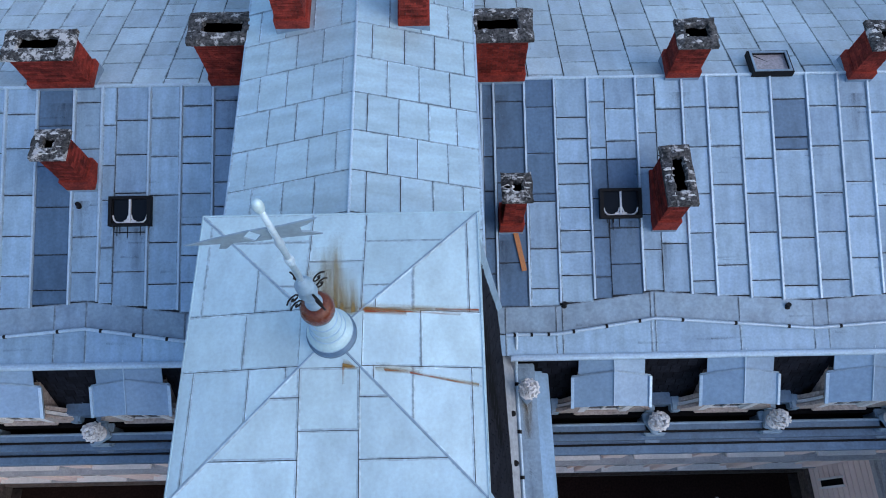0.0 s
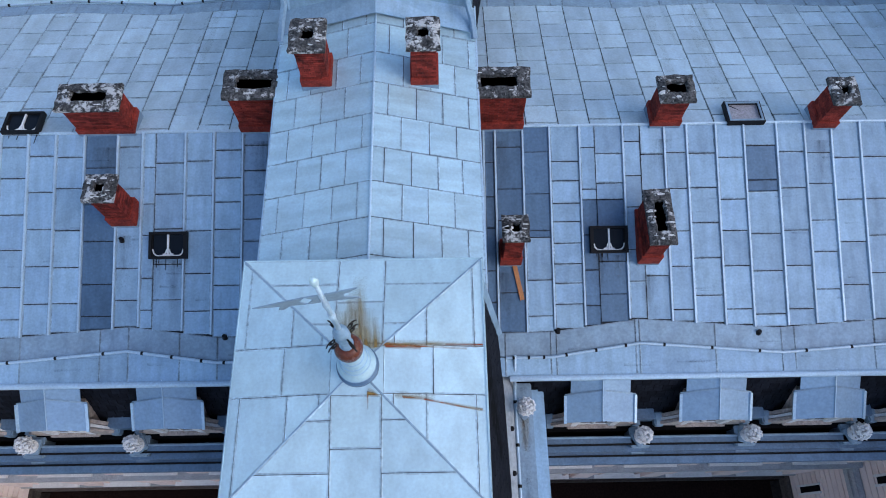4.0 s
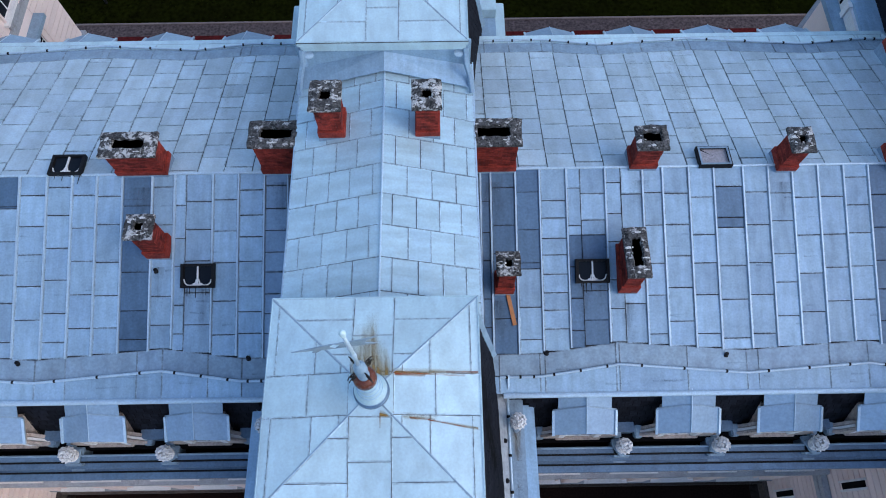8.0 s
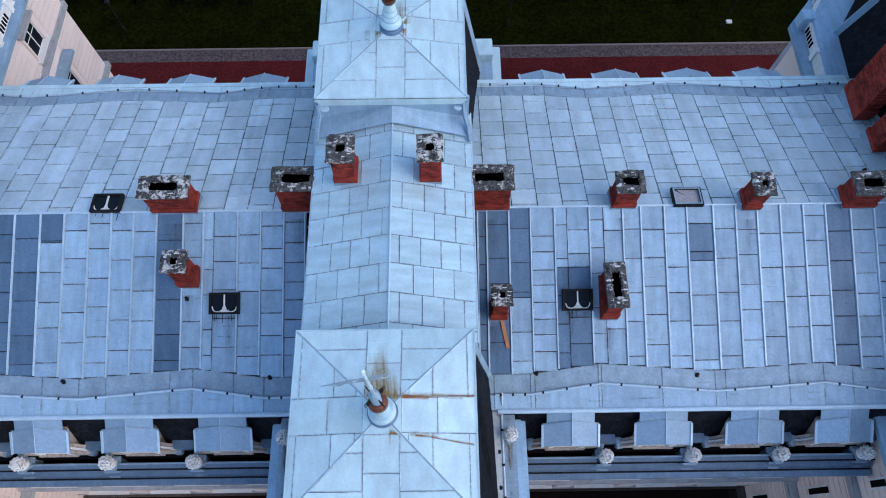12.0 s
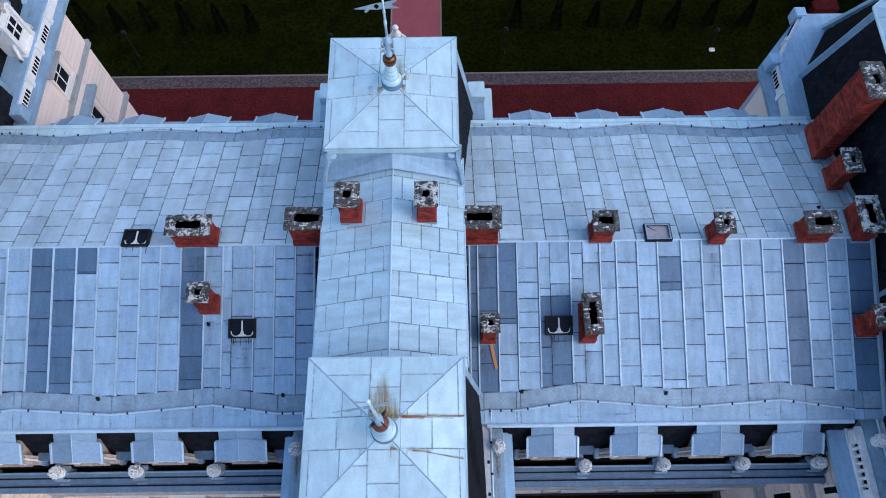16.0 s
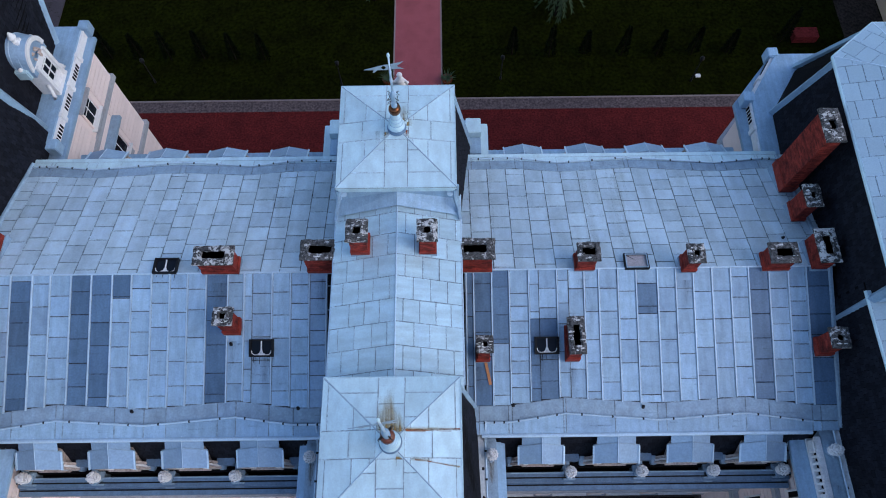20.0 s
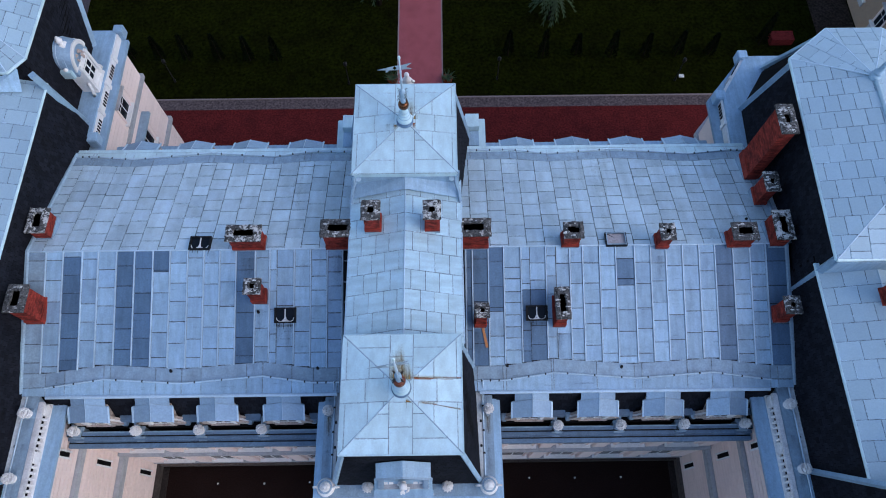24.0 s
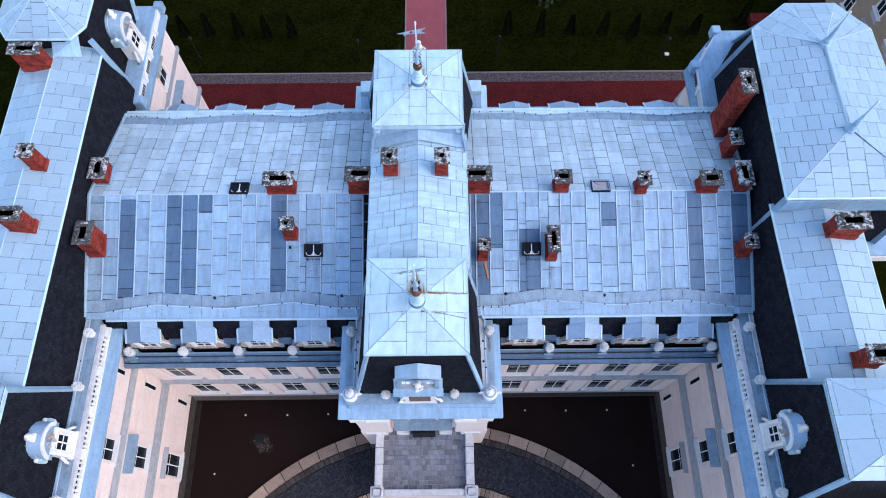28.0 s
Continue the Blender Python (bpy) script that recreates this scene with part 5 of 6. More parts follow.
            v, w = 0.0, 0.5 + 0.45 * (r % 2)
            while v < ext - 0.02:
                t = min(v + w, ext)
                q = (y, e) if f > 0 else (-e, -y)
                sheet(s, rect(q[0], q[1], -t, -v), roof, ZINC_WING, gap=0.009, rise=0.005)
                v, w = t, 0.9
            y, r = e, r + 1
    part("ridge_seam", tube([(side * 20.3, ya, 18.37), (side * 20.3, yb, 18.37)], 0.03, 6), SEAM, roof)
    part("eave_roll", tube([(side * 18.06, ya, 17.72), (side * 18.06, yb, 17.72)], 0.07, 8), ZINC_LIGHT, roof)
    part("eave_roll", tube([(side * 22.34, ya, 17.78), (side * 22.34, yb, 17.78)], 0.07, 8), ZINC_LIGHT, roof)
    part("outer_cornice", boxed(side * 22.5, side * 23.0, -18, yb, 12.9, 13.15, 0.03), ZINC, wing)
    # front pavilion
    pav = empty("wing_pavilion", "corner pavilion with a hipped zinc roof over black slate", "pavilion", "pavilions")
    xo, xi = side * 24.5, side * 17.9
    xs = sorted((xo, xi))
    part("core", loft([[(x, y, 13.9) for x, y in ((side * 17.75, -8.2), (xo, -8.2), (xo, -2.1), (side * 17.75, -2.1))],
                       [(x, y, 19.1) for x, y in ((side * 18.05, -7.2), (xo, -7.2), (xo, -3.25), (side * 18.05, -3.25))]]), SOOT_SHADE, pav)
    c = [(side * 17.74, -2.1, 13.9), (side * 17.74, -8.2, 13.9), (side * 18.04, -7.2, 19.1), (side * 18.04, -3.25, 19.1)]
    slates(pav, *(c if side > 0 else [c[1], c[0], c[3], c[2]]))
    c = [(side * 17.75, -8.21, 13.9), (xo, -8.21, 13.9), (xo, -7.21, 19.1), (side * 18.05, -7.21, 19.1)]
    slates(pav, *(c if side > 0 else [c[1], c[0], c[3], c[2]]))
    for y0, y1 in ((-2.15, -3.2), (-8.15, -7.25)):
        part("hip_flashing", tube([(side * 17.72, y0, 13.95), (side * 18.02, y1, 19.05)], 0.14, 4), ZINC, pav, "wide zinc hip flashing")
    part("flank_flashing", tube([(side * 17.74, -2.1, 13.97), (side * 17.74, -8.2, 13.97)], 0.08, 6), ZINC, pav)
    part("head_flashing", tube([(side * 18.0, -3.2, 18.95), (side * 18.0, -7.25, 18.95)], 0.1, 6), ZINC, pav)
    part("eave", boxed(xs[0], xs[1], -7.35, -3.1, 19.1, 19.26, 0.03), ZINC_LIGHT, pav)
    pyramid(pav, xs[0], xs[1], -7.35, -3.1, 19.27, (side * 21.2, -5.2), 0.6, ZINC_WING, 0.5)
    part("south_roof", boxed(xs[0], xs[1], -14, -8.3, 17.4, 17.6, 0.03), ZINC_LIGHT, pav)
    if side > 0:
        luc = lucarne()
        luc.matrix_basis = facing(17.42, -4.9, 13.95, 180)
        luc2 = copy_thing(luc, facing(-17.42, -4.95, 13.95, 0))

copy_thing(luc, facing(-18.05, 19.5, 13.85, 0) @ Matrix.Scale(1.12, 4))

# garden pavilions
for side, y0, y1 in ((1, 5.75, 18.0), (-1, 15.9, 25.0)):
    pav = empty("garden_pavilion", "large garden pavilion with a hipped zinc roof and chamfered corners", "pavilion", "pavilions")
    cx = 21.9 if side > 0 else -20.7
    if side > 0:
        hull = [(18.12, y0), (25.3, y0), (24.95, 16.2), (23.4, y1), (20.6, y1), (18.45, 16.2)]
        foot = [(18.0, y0), (25.6, y0), (25.4, 17.2), (24.0, 20.0), (20.3, 20.0), (18.5, 17.2)]
        wallp = [(17.4, y0), (26.4, y0), (26.4, 18), (24.2, 20.6), (19.7, 20.6), (17.4, 17.8)]
        caps = [0, (0, 1), 1, 1, 1, (1, 0)]
    else:
        hull = [(-22.5, y0), (-19.05, y0), (-18.4, y0 + 0.85), (-18.3, y1), (-23.3, y1), (-23.3, y0 + 1.1)]
        foot = [(-22.7, y0 + 0.7), (-19.65, y0 + 0.7), (-18.75, y0 + 1.1), (-18.75, 22.15), (-23.3, 22.15), (-23.3, y0 + 0.9)]
        wallp = [(-23.3, y0 - 1), (-19.0, y0 - 1), (-17.55, y0 - 1), (-17.55, 22.7), (-23.6, 22.7), (-23.6, y0 - 0.5)]
        caps = [0, 0, (0, 1), 1, (1, 0), 0]
    ends = [Vector((21.65, 9.2, 19.98)), Vector((21.65, 14.55, 20.02))] if side > 0 else [Vector((cx, 18.2, 20.5)), Vector((cx, 22.0, 20.5))]

    def grown(ring, d):
        mx, my = sum(x for x, _ in ring) / len(ring), sum(y for _, y in ring) / len(ring)
        return [(x + d * (1 if x > mx else -1), y + d * (1 if y > my else -1)) for x, y in ring]

    part("wall", loft([[(x, y, -0.05) for x, y in wallp], [(x, y, 12.9) for x, y in wallp]]), CREAM, pav)
    part("cornice", loft([[(x, y, z) for x, y in grown(wallp, 0.4)] for z in (12.98, 13.2)]), ZINC, pav)
    out = 0.85 if side > 0 else 1.1
    wide = grown(foot, out)
    part("blocking_course", loft([[(x, y, z) for x, y in wide] for z in (13.2, 13.85)]), ZINC, pav)
    part("white_frieze", loft([[(x, y, z) for x, y in grown(foot, out + 0.1)] for z in (13.22, 13.72)]), STONE, pav, "white stone frieze")
    n = len(wide)
    for i in ((5, 4) if side > 0 else (2,)):
        a, b = Vector((*grown(foot, out + 0.12)[i], 0)), Vector((*grown(foot, out + 0.12)[(i + 1) % n], 0))
        if side > 0 and i == 5:
            b = a.lerp(b, 0.25)
        d = (b - a).normalized()
        turn = math.degrees(math.atan2(d.y, d.x))
        reach = (b - a).length
        k = 0.5
        while k < reach - 1.5:
            for j in range(5):
                m = pose(*(a + d * (k + j * 0.2)), 0, 0, turn)
                # Black block on the frieze paints the shade of an opening.
                part("baluster_slot", slab(bmesh.new(), -0.05, 0.05, -0.012, 0.05, 13.3, 13.62, m), SOOT_SHADE, pav, "black block for the shaded gap between balusters")
            part("frieze_pier", slab(bmesh.new(), -0.12, 0.12, -0.06, 0.1, 13.2, 13.8, pose(*(a + d * (k + 1.35)), 0, 0, turn)), STONE, pav)
            k += 1.9
        for p in ((a, b) if i in (2, 4) else ()):
            part("corner_block", boxed(p.x - 0.3, p.x + 0.26, p.y - 0.3, p.y + 0.3, 13.2, 13.9, 0.04), ZINC, pav, "zinc-capped corner block")
    for z0, z1, g in ((10.05, 10.4, 0.15), (5.3, 5.7, 0.18), (0, 0.7, 0.15)):
        part("string_course", loft([[(x, y, z) for x, y in grown(wallp, g)] for z in (z0, z1)]), GREYSTONE, pav)
    top = [(x + (0.15 if x < cx else -0.15 if side > 0 else -0.45), y + (0.15 if y < (y0 + y1) / 2 else -0.15)) for x, y in hull]
    part("core", loft([[(x, y, 13.4) for x, y in foot], [(x, y, 19.1) for x, y in top]]), SOOT_SHADE, pav)
    n = len(hull)
    for i in range(n):
        j = (i + 1) % n
        slates(pav, (*foot[i], 13.5), (*foot[j], 13.5), (*top[j], 19.05), (*top[i], 19.05))
        if side > 0 or i in (3, 4):
            part("hip_flashing", tube([(*foot[i], 13.8), (*top[i], 19.05)], 0.2, 4), ZINC, pav, "wide zinc hip flashing")
        part("eave_roll", tube([(*hull[i], 19.2), (*hull[j], 19.2)], 0.08, 8), ZINC_LIGHT, pav)
    part("eave", loft([[(x, y, 19.1) for x, y in hull], [(x, y, 19.26) for x, y in hull]]), ZINC_LIGHT, pav)
    for i in range(n):
        p, q = Vector((*hull[i], 19.27)), Vector((*hull[(i + 1) % n], 19.27))
        c = caps[i]
        tops = [ends[c]] if isinstance(c, int) else [ends[c[1]], ends[c[0]]]
        s = Slope(p, q - p, tops[0] - p)
        poly = [(0, 0), s.flat(q)] + [s.flat(t) for t in tops]
        deck(s, poly, pav, DECK)
        a0, a1, high = min(a for a, _ in poly), max(a for a, _ in poly), max(b for _, b in poly)
        u, r = a0 - 0.3, 0
        while u < a1:
            v = -(r % 2) * 0.31
            while v < high:
                sheet(s, inside(rect(u, u + 0.88, v, v + 0.64), poly), pav, ZINC_WING, gap=0.009, rise=0.005)
                v += 0.64
            u, r = u + 0.88, r + 1
        part("hip_seam", tube([p, ends[c] if isinstance(c, int) else ends[c[0]]], 0.03, 6), SEAM, pav)
    if side > 0:
        part("eave_fascia", boxed(18.2, 25.2, y0 - 0.1, y0 - 0.02, 18.0, 19.08, 0.02), ZINC, pav, "zinc board under the eave")
    if side < 0:
        part("corner_flashing", tube([(-18.05, 16.0, 18.9), (-18.08, 16.75, 13.95)], 0.22, 4), ZINC, pav, "wide zinc corner flashing")
        part("valley_sheet", face_solid([(-20.3, 15.4, 18.4), (-18.9, 15.6, 18.1), (-18.8, 16.3, 19.0), (-20.3, 16.3, 19.0)], 0.04), ZINC, pav, "zinc valley sheet under the eave")
    part("ridge_cap", tube([ends[0] - Vector((0, 0, 0.02)), ends[1] - Vector((0, 0, 0.02))], 0.09, 10), ZINC_WING, pav)
    for e in ends:
        f = empty("spire_finial", "slender zinc spire finial on the pavilion ridge", "finial", "spire finials", at=e)
        part("base", lathe([(0.26, -0.15), (0.26, 0.1), (0.2, 0.16), (0.22, 0.3), (0.14, 0.42), (0.12, 0.6)], 18), ZINC, f)
        part("shaft", lathe([(0.1, 0.55), (0.13, 0.75), (0.08, 0.9), (0.1, 1.15), (0.05, 1.3), (0.03, 2.2)], 14), ZINC, f, smooth=True)
        part("tip", lathe([(0.03, 2.2), (0.08, 2.28), (0.08, 2.36), (0.02, 2.44)], 10), STONE, f)
west = bpy.data.objects["garden_pavilion.001"]
z = 0.75
while z < 12.6:
    for a, b in ((15.2, 18.3), (20.5, 22.6)):
        part("stucco_course", boxed(-17.54, -17.51, a, b, z + 0.015, z + 0.345), CREAM, west)
    z += 0.36
for z, h in ((7.0, 2.0), (2.0, 2.6)):
    window(west, facing(-17.53, 19.4, z, 90), 1.3, h)
window(west, facing(-17.53, 19.4, 10.9, 90), 1.2, 1.3)
part("balcony_hood", boxed(-17.53, -17.0, 18.2, 20.6, 9.2, 9.45, 0.03), ZINC_GREY, west, "projecting zinc-covered hood")

# ---- chimneys ----
def bricks(parent, w, d, z0, z1, separate):
    """Courses of single bricks round a core."""
    z, r = z0, 0
    bm = bmesh.new()
    for_parts = []
    while z < z1 - 0.04:
        for axis in (0, 1):
            for s in (-1, 1):
                run = w if axis == 0 else d
                off = (0.0, 0.125)[(r + axis) % 2]
                p = -run / 2 - off
                while p < run / 2 - 0.02:
                    a, b = max(p, -run / 2) + 0.006, min(p + 0.25, run / 2) - 0.006
                    p += 0.25
                    if b - a < 0.03:
                        continue
                    o = random.uniform(-0.004, 0.006)
                    e = (d if axis == 0 else w) / 2
                    lo, hi = sorted((s * (e - 0.1), s * (e + o)))
                    q = (a, b, lo, hi, z + 0.006, z + 0.069) if axis == 0 else (lo, hi, a, b, z + 0.006, z + 0.069)
                    (for_parts.append(q) if separate else slab(bm, *q))
        z, r = z + 0.075, r + 1
    if separate:
        cube = bpy.data.meshes.get("brick_unit")
        if cube is None:
            cube = bpy.data.meshes.new("brick_unit")
            t = slab(bmesh.new(), -0.5, 0.5, -0.5, 0.5, -0.5, 0.5)
            t.to_mesh(cube)
            t.free()
            cube.materials.append(BRICK_PIECE)
        for x0, x1, y0, y1, a, b in for_parts:
            ob = new("brick", cube)
            ob.parent = parent
            ob.location = ((x0 + x1) / 2, (y0 + y1) / 2, (a + b) / 2)
            ob.scale = (x1 - x0, y1 - y0, b - a)
        bm.free()
    else:
        tagged(part("brickwork", bm, BRICK, parent), kind="stuff")


def chimney(x, y, top, base, w, d, flues, lime, near=False, label="red brick chimney stack with a sooty concrete cap"):
    c = empty("chimney", label, "chimney", "chimneys", at=(x, y, base))
    h = top - base
    bw, bd = w - 0.2, d - 0.2
    part("mortar_core", boxed(-bw / 2 + 0.02, bw / 2 - 0.02, -bd / 2 + 0.02, bd / 2 - 0.02, -0.4, h - 0.1), MORTAR, c)
    bricks(c, bw, bd, -0.36, h - 0.22, near)
    part("brick_foot", boxed(-bw / 2 - 0.05, bw / 2 + 0.05, -bd / 2 - 0.05, bd / 2 + 0.05, -0.4, 0.12 + 0.18 * h, 0.01), BRICK, c, "wider brick foot")
    # zinc upstand round the foot
    south = y - bd / 2
    deck_z = 18.4 - 0.24 * abs(x) if abs(x) < 2.4 else (base if abs(x) > 18 else south_z(south) if south < RIDGE_Y else north_z(south))
    e = 0.055
    part("flashing", boxed(-bw / 2 - e, bw / 2 + e, -bd / 2 - e, bd / 2 + e, -0.5, deck_z - base + 0.1, 0.01), ZINC_GREY, c, "zinc upstand round the foot")
    part("corbel", boxed(-bw / 2 - 0.04, bw / 2 + 0.04, -bd / 2 - 0.04, bd / 2 + 0.04, h - 0.22, h - 0.12, 0.01), BRICK, c, "projecting brick course")
    bm = bmesh.new()
    along = w >= d
    L, S = (w, d) if along else (d, w)
    fl, fs = (L * (0.28 if flues > 1 else 0.15), S * (0.2 if flues > 1 else 0.16))
    rings = []
    for k, (gl, gs, z) in enumerate(((L / 2, S / 2, h - 0.13), (L / 2, S / 2, h - 0.03), (L / 2 - 0.07, S / 2 - 0.07, h - 0.005), (fl + 0.03, fs + 0.03, h + 0.03), (fl, fs, h + 0.01), (fl, fs, h - 0.13))):
        n = 6
        ring = []
        for (sa, sb), (ta, tb) in (((-1, -1), (1, -1)), ((1, -1), (1, 1)), ((1, 1), (-1, 1)), ((-1, 1), (-1, -1))):
            for i in range(n):
                u, v = gl * (sa + (ta - sa) * i / n), gs * (sb + (tb - sb) * i / n)
                j = (0.0, 0.02, 0.025, 0.02, 0.03, 0.03)[k]
                u, v = u + random.uniform(-j, j), v + random.uniform(-j, j)
                ring.append((u, v, z + random.uniform(-j, j) * 0.6) if along else (v, u, z + random.uniform(-j, j) * 0.6))
        rings.append(ring if along else ring[::-1])
    rings.append(rings[0])
    part("cap", loft(rings, bm, False), CONCRETE, c, "sooty worn concrete cap")
    part("flue", boxed(-fl - 0.05, fl + 0.05, -fs - 0.05, fs + 0.05, h - 0.5, h - 0.1) if along else boxed(-fs - 0.05, fs + 0.05, -fl - 0.05, fl + 0.05, h - 0.5, h - 0.1), SOOT_SHADE, c, "black open flue")
    for i in range(1, flues):
        q = -fl + 2 * fl * i / flues
        part("flue_divider", boxed(q - 0.035, q + 0.035, -fs, fs, h - 0.26, h - 0.13) if along else boxed(-fs, fs, q - 0.035, q + 0.035, h - 0.26, h - 0.13), CONCRETE, c)
    for i in range(lime + 4):
        th = random.uniform(0, 2 * math.pi)
        u, v = (L / 2 - 0.13) * math.cos(th), (S / 2 - 0.12) * math.sin(th)
        if abs(u) < fl + 0.05 and abs(v) < fs + 0.05:
            u, v = math.copysign(fl + 0.12, u), v
        px, py = (u, v) if along else (v, u)
        bm = bmesh.new()
        k = 11
        r0, turn, sq = random.uniform(0.05, 0.15), random.uniform(0, 3), random.uniform(0.15, 0.6)
        ring = [(px + r0 * random.uniform(0.6, 1.2) * math.cos(2 * math.pi * a / k + turn), py + sq * r0 * random.uniform(0.6, 1.2) * math.sin(2 * math.pi * a / k + turn)) for a in range(k)]
        loft([[(a, b, h - 0.01) for a, b in ring], [(px + (a - px) * 0.8, py + (b - py) * 0.8, h + 0.02) for a, b in ring]], bm)
        part("lime_stain", bm, LIME, c, "white lime crust")
    return c


CHIMNEYS = [
    (-7.46, 8.19, 17.38, 16.0, 1.64, 0.84, 2, 1), (-3.08, 8.2, 17.8, 16.0, 1.6, 0.88, 2, 3), (3.06, 8.18, 17.76, 16.0, 1.62, 0.9, 2, 5), (7.67, 8.16, 17.4, 16.0, 0.93, 0.83, 2, 1),
    (12.0, 8.05, 17.35, 16.0, 0.71, 0.84, 1, 1), (15.62, 8.1, 17.2, 16.0, 1.2, 0.9, 3, 2), (17.35, 4.7, 16.6, 15.0, 0.75, 0.85, 1, 1), (17.55, 12.75, 19.35, 14.5, 0.8, 1.6, 1, 1),
    (17.45, 10.75, 17.1, 15.2, 0.7, 1.05, 1, 3), (17.45, 8.4, 17.2, 15.5, 0.85, 1.5, 2, 4), (-17.45, 9.25, 16.8, 15.4, 0.95, 1.3, 2, 2), (-17.3, 5.25, 17.1, 15.0, 0.93, 1.32, 2, 2),
    (-19.6, 8.6, 19.7, 17.9, 0.85, 0.8, 1, 0), (-19.6, 5.1, 19.7, 17.9, 1.3, 0.8, 2, 1), (-21.1, 14.95, 19.7, 18.0, 1.75, 0.8, 2, 3), (20.9, 4.4, 19.6, 18.0, 1.7, 0.9, 4, 2), (20.4, -2.1, 19.7, 18.0, 1.2, 0.85, 2, 1)]
for row in CHIMNEYS:
    chimney(*row)
for row in ((-1.42, 8.2, 19.55, 18.0, 0.84, 0.94, 1, 2), (1.21, 8.16, 19.6, 18.0, 0.78, 0.92, 1, 5), (-6.92, 5.75, 16.97, 15.4, 0.79, 0.77, 1, 6), (3.38, 4.56, 16.78, 15.0, 0.67, 0.71, 1, 4), (7.05, 4.95, 16.5, 15.1, 0.68, 1.52, 2, 7)):
    chimney(*row, near=True)

# ---- dormers ----
def dormer():
    d = empty("dormer", "small gabled zinc dormer over a white-framed attic window", "dormer", "dormers")
    w = 0.93
    for s in (-1, 1):
        part("back_sheet", face_solid([(0, 0.66, 1.84), (s * 0.8, 0.62, 1.56), (s * 0.8, 1.15, 1.9), (0, 1.15, 2.14)], 0.04), ZINC_HOOD, d)
        part("front_sheet", face_solid([(0, -0.02, 1.5), (s * w, 0.0, 1.2), (s * w, 0.66, 1.56), (0, 0.7, 1.9)], 0.04), ZINC_HOOD, d)
        part("barge_board", face_solid([(s * (w - 0.02), -0.03, 1.24), (s * (w + 0.05), -0.03, 1.22), (s * (w + 0.05), 0.64, 1.6), (s * (w - 0.02), 0.64, 1.62)], 0.09), SEAM, d, "raised edge flashing")
        part("hood_step", face_solid([(0, 0.7, 1.9), (s * (w + 0.02), 0.66, 1.57), (s * (w + 0.02), 0.7, 1.58), (0, 0.74, 1.91)], 0.06), ZINC_GREY, d, "stepped lap between the sheets")
        part("cheek", boxed(s * 0.6, s * 0.74, 0.25, 1.2, 0, 1.3), STAINED, d, "stained side wall")
        # raking cornice of the small gable
        for k, (drop, back) in enumerate(((0.07, 0.04), (0.15, 0.07), (0.23, 0.1))):
            part("raking_moulding", face_solid([(0, back, 1.46 - drop), (s * (0.9 - 0.05 * k), back, 1.17 - drop), (s * (0.9 - 0.05 * k), back + 0.25, 1.2 - drop), (0, back + 0.25, 1.49 - drop)], 0.06), (STAINED, STONE, STAINED)[k], d, "stained stone moulding")
        part("jamb", boxed(s * 0.44, s * 0.66, 0.06, 0.3, 0.1, 1.08, 0.02), STONE, d)
        part("jamb_strip", boxed(s * 0.68, s * 0.78, 0.08, 0.3, 0.1, 1.04, 0.01), STAINED, d)
        sweep = [(0.7, 1.0), (0.8, 0.94), (0.9, 0.7), (1.02, 0.46), (1.2, 0.3), (1.28, 0.28)]
        for k, (y0, y1, cut) in enumerate(((0.06, 0.14, 0.0), (0.16, 0.24, 0.05), (0.26, 0.36, 0.1))):
            prof = [(s * (x + cut * 0.4), z - cut) for x, z in sweep] + [(s * 1.3, 0.02), (s * 0.6, 0.02)]
            part("console", loft([[(x, y, z) for x, z in (prof if s < 0 else prof[::-1])] for y in (y0, y1)]), (STAINED, STONE, STAINED)[k], d, "swept stained console")
        part("console_foot", boxed(s * 1.08, s * 1.34, 0.02, 0.42, 0.0, 0.3, 0.04), ZINC_GREY, d, "zinc-capped console foot")
    part("ridge_seam", tube([(0, -0.02, 1.52), (0, 0.7, 1.92), (0, 1.15, 2.16)], 0.015, 6), SEAM, d)
    part("backing", boxed(-0.6, 0.6, 0.2, 1.25, 0.0, 1.16), SOOT_SHADE, d)
    part("window_pane", boxed(-0.44, 0.44, 0.14, 0.17, 0.14, 1.06), GLASS, d, "dark glass")
    bm = bmesh.new()
    for x0, x1, z0, z1 in ((-0.44, -0.39, 0.14, 1.06), (0.39, 0.44, 0.14, 1.06), (-0.03, 0.03, 0.14, 1.06), (-0.44, 0.44, 0.14, 0.19), (-0.44, 0.44, 0.66, 0.7)):
        slab(bm, x0, x1, 0.11, 0.14, z0, z1)
    part("window_frame", bm, FRAME_W, d, "white window frame")
    part("sill", boxed(-0.7, 0.7, 0.0, 0.3, 0.02, 0.1, 0.02), STAINED, d)
    return d


for x in (-14.97, -11.97, -8.95, -5.85, 5.75, 8.85, 11.9, 14.9):
    # low zinc upstand at the slates' foot beside each dormer
    block = bpy.data.objects["palace_range" if x < 0 else "palace_range.001"]
    part("foot_upstand", boxed(x + 0.98, x + 1.75, 0.6, 0.95, 11.93, 12.35, 0.03), ZINC_SHADED, block, "low zinc upstand")
base = dormer()
base.matrix_basis = pose(-14.97, 0.42, 11.95)
for x in (-11.97, -8.95, -5.85, 5.75, 8.85, 11.9, 14.9):
    copy_thing(base, pose(x, 0.42, 11.95))
for x in (5.85, 8.95, 11.97, 14.97):
    for s in (-1, 1):
        copy_thing(base, pose(s * x, 15.72, 11.95, 0, 0, 180))


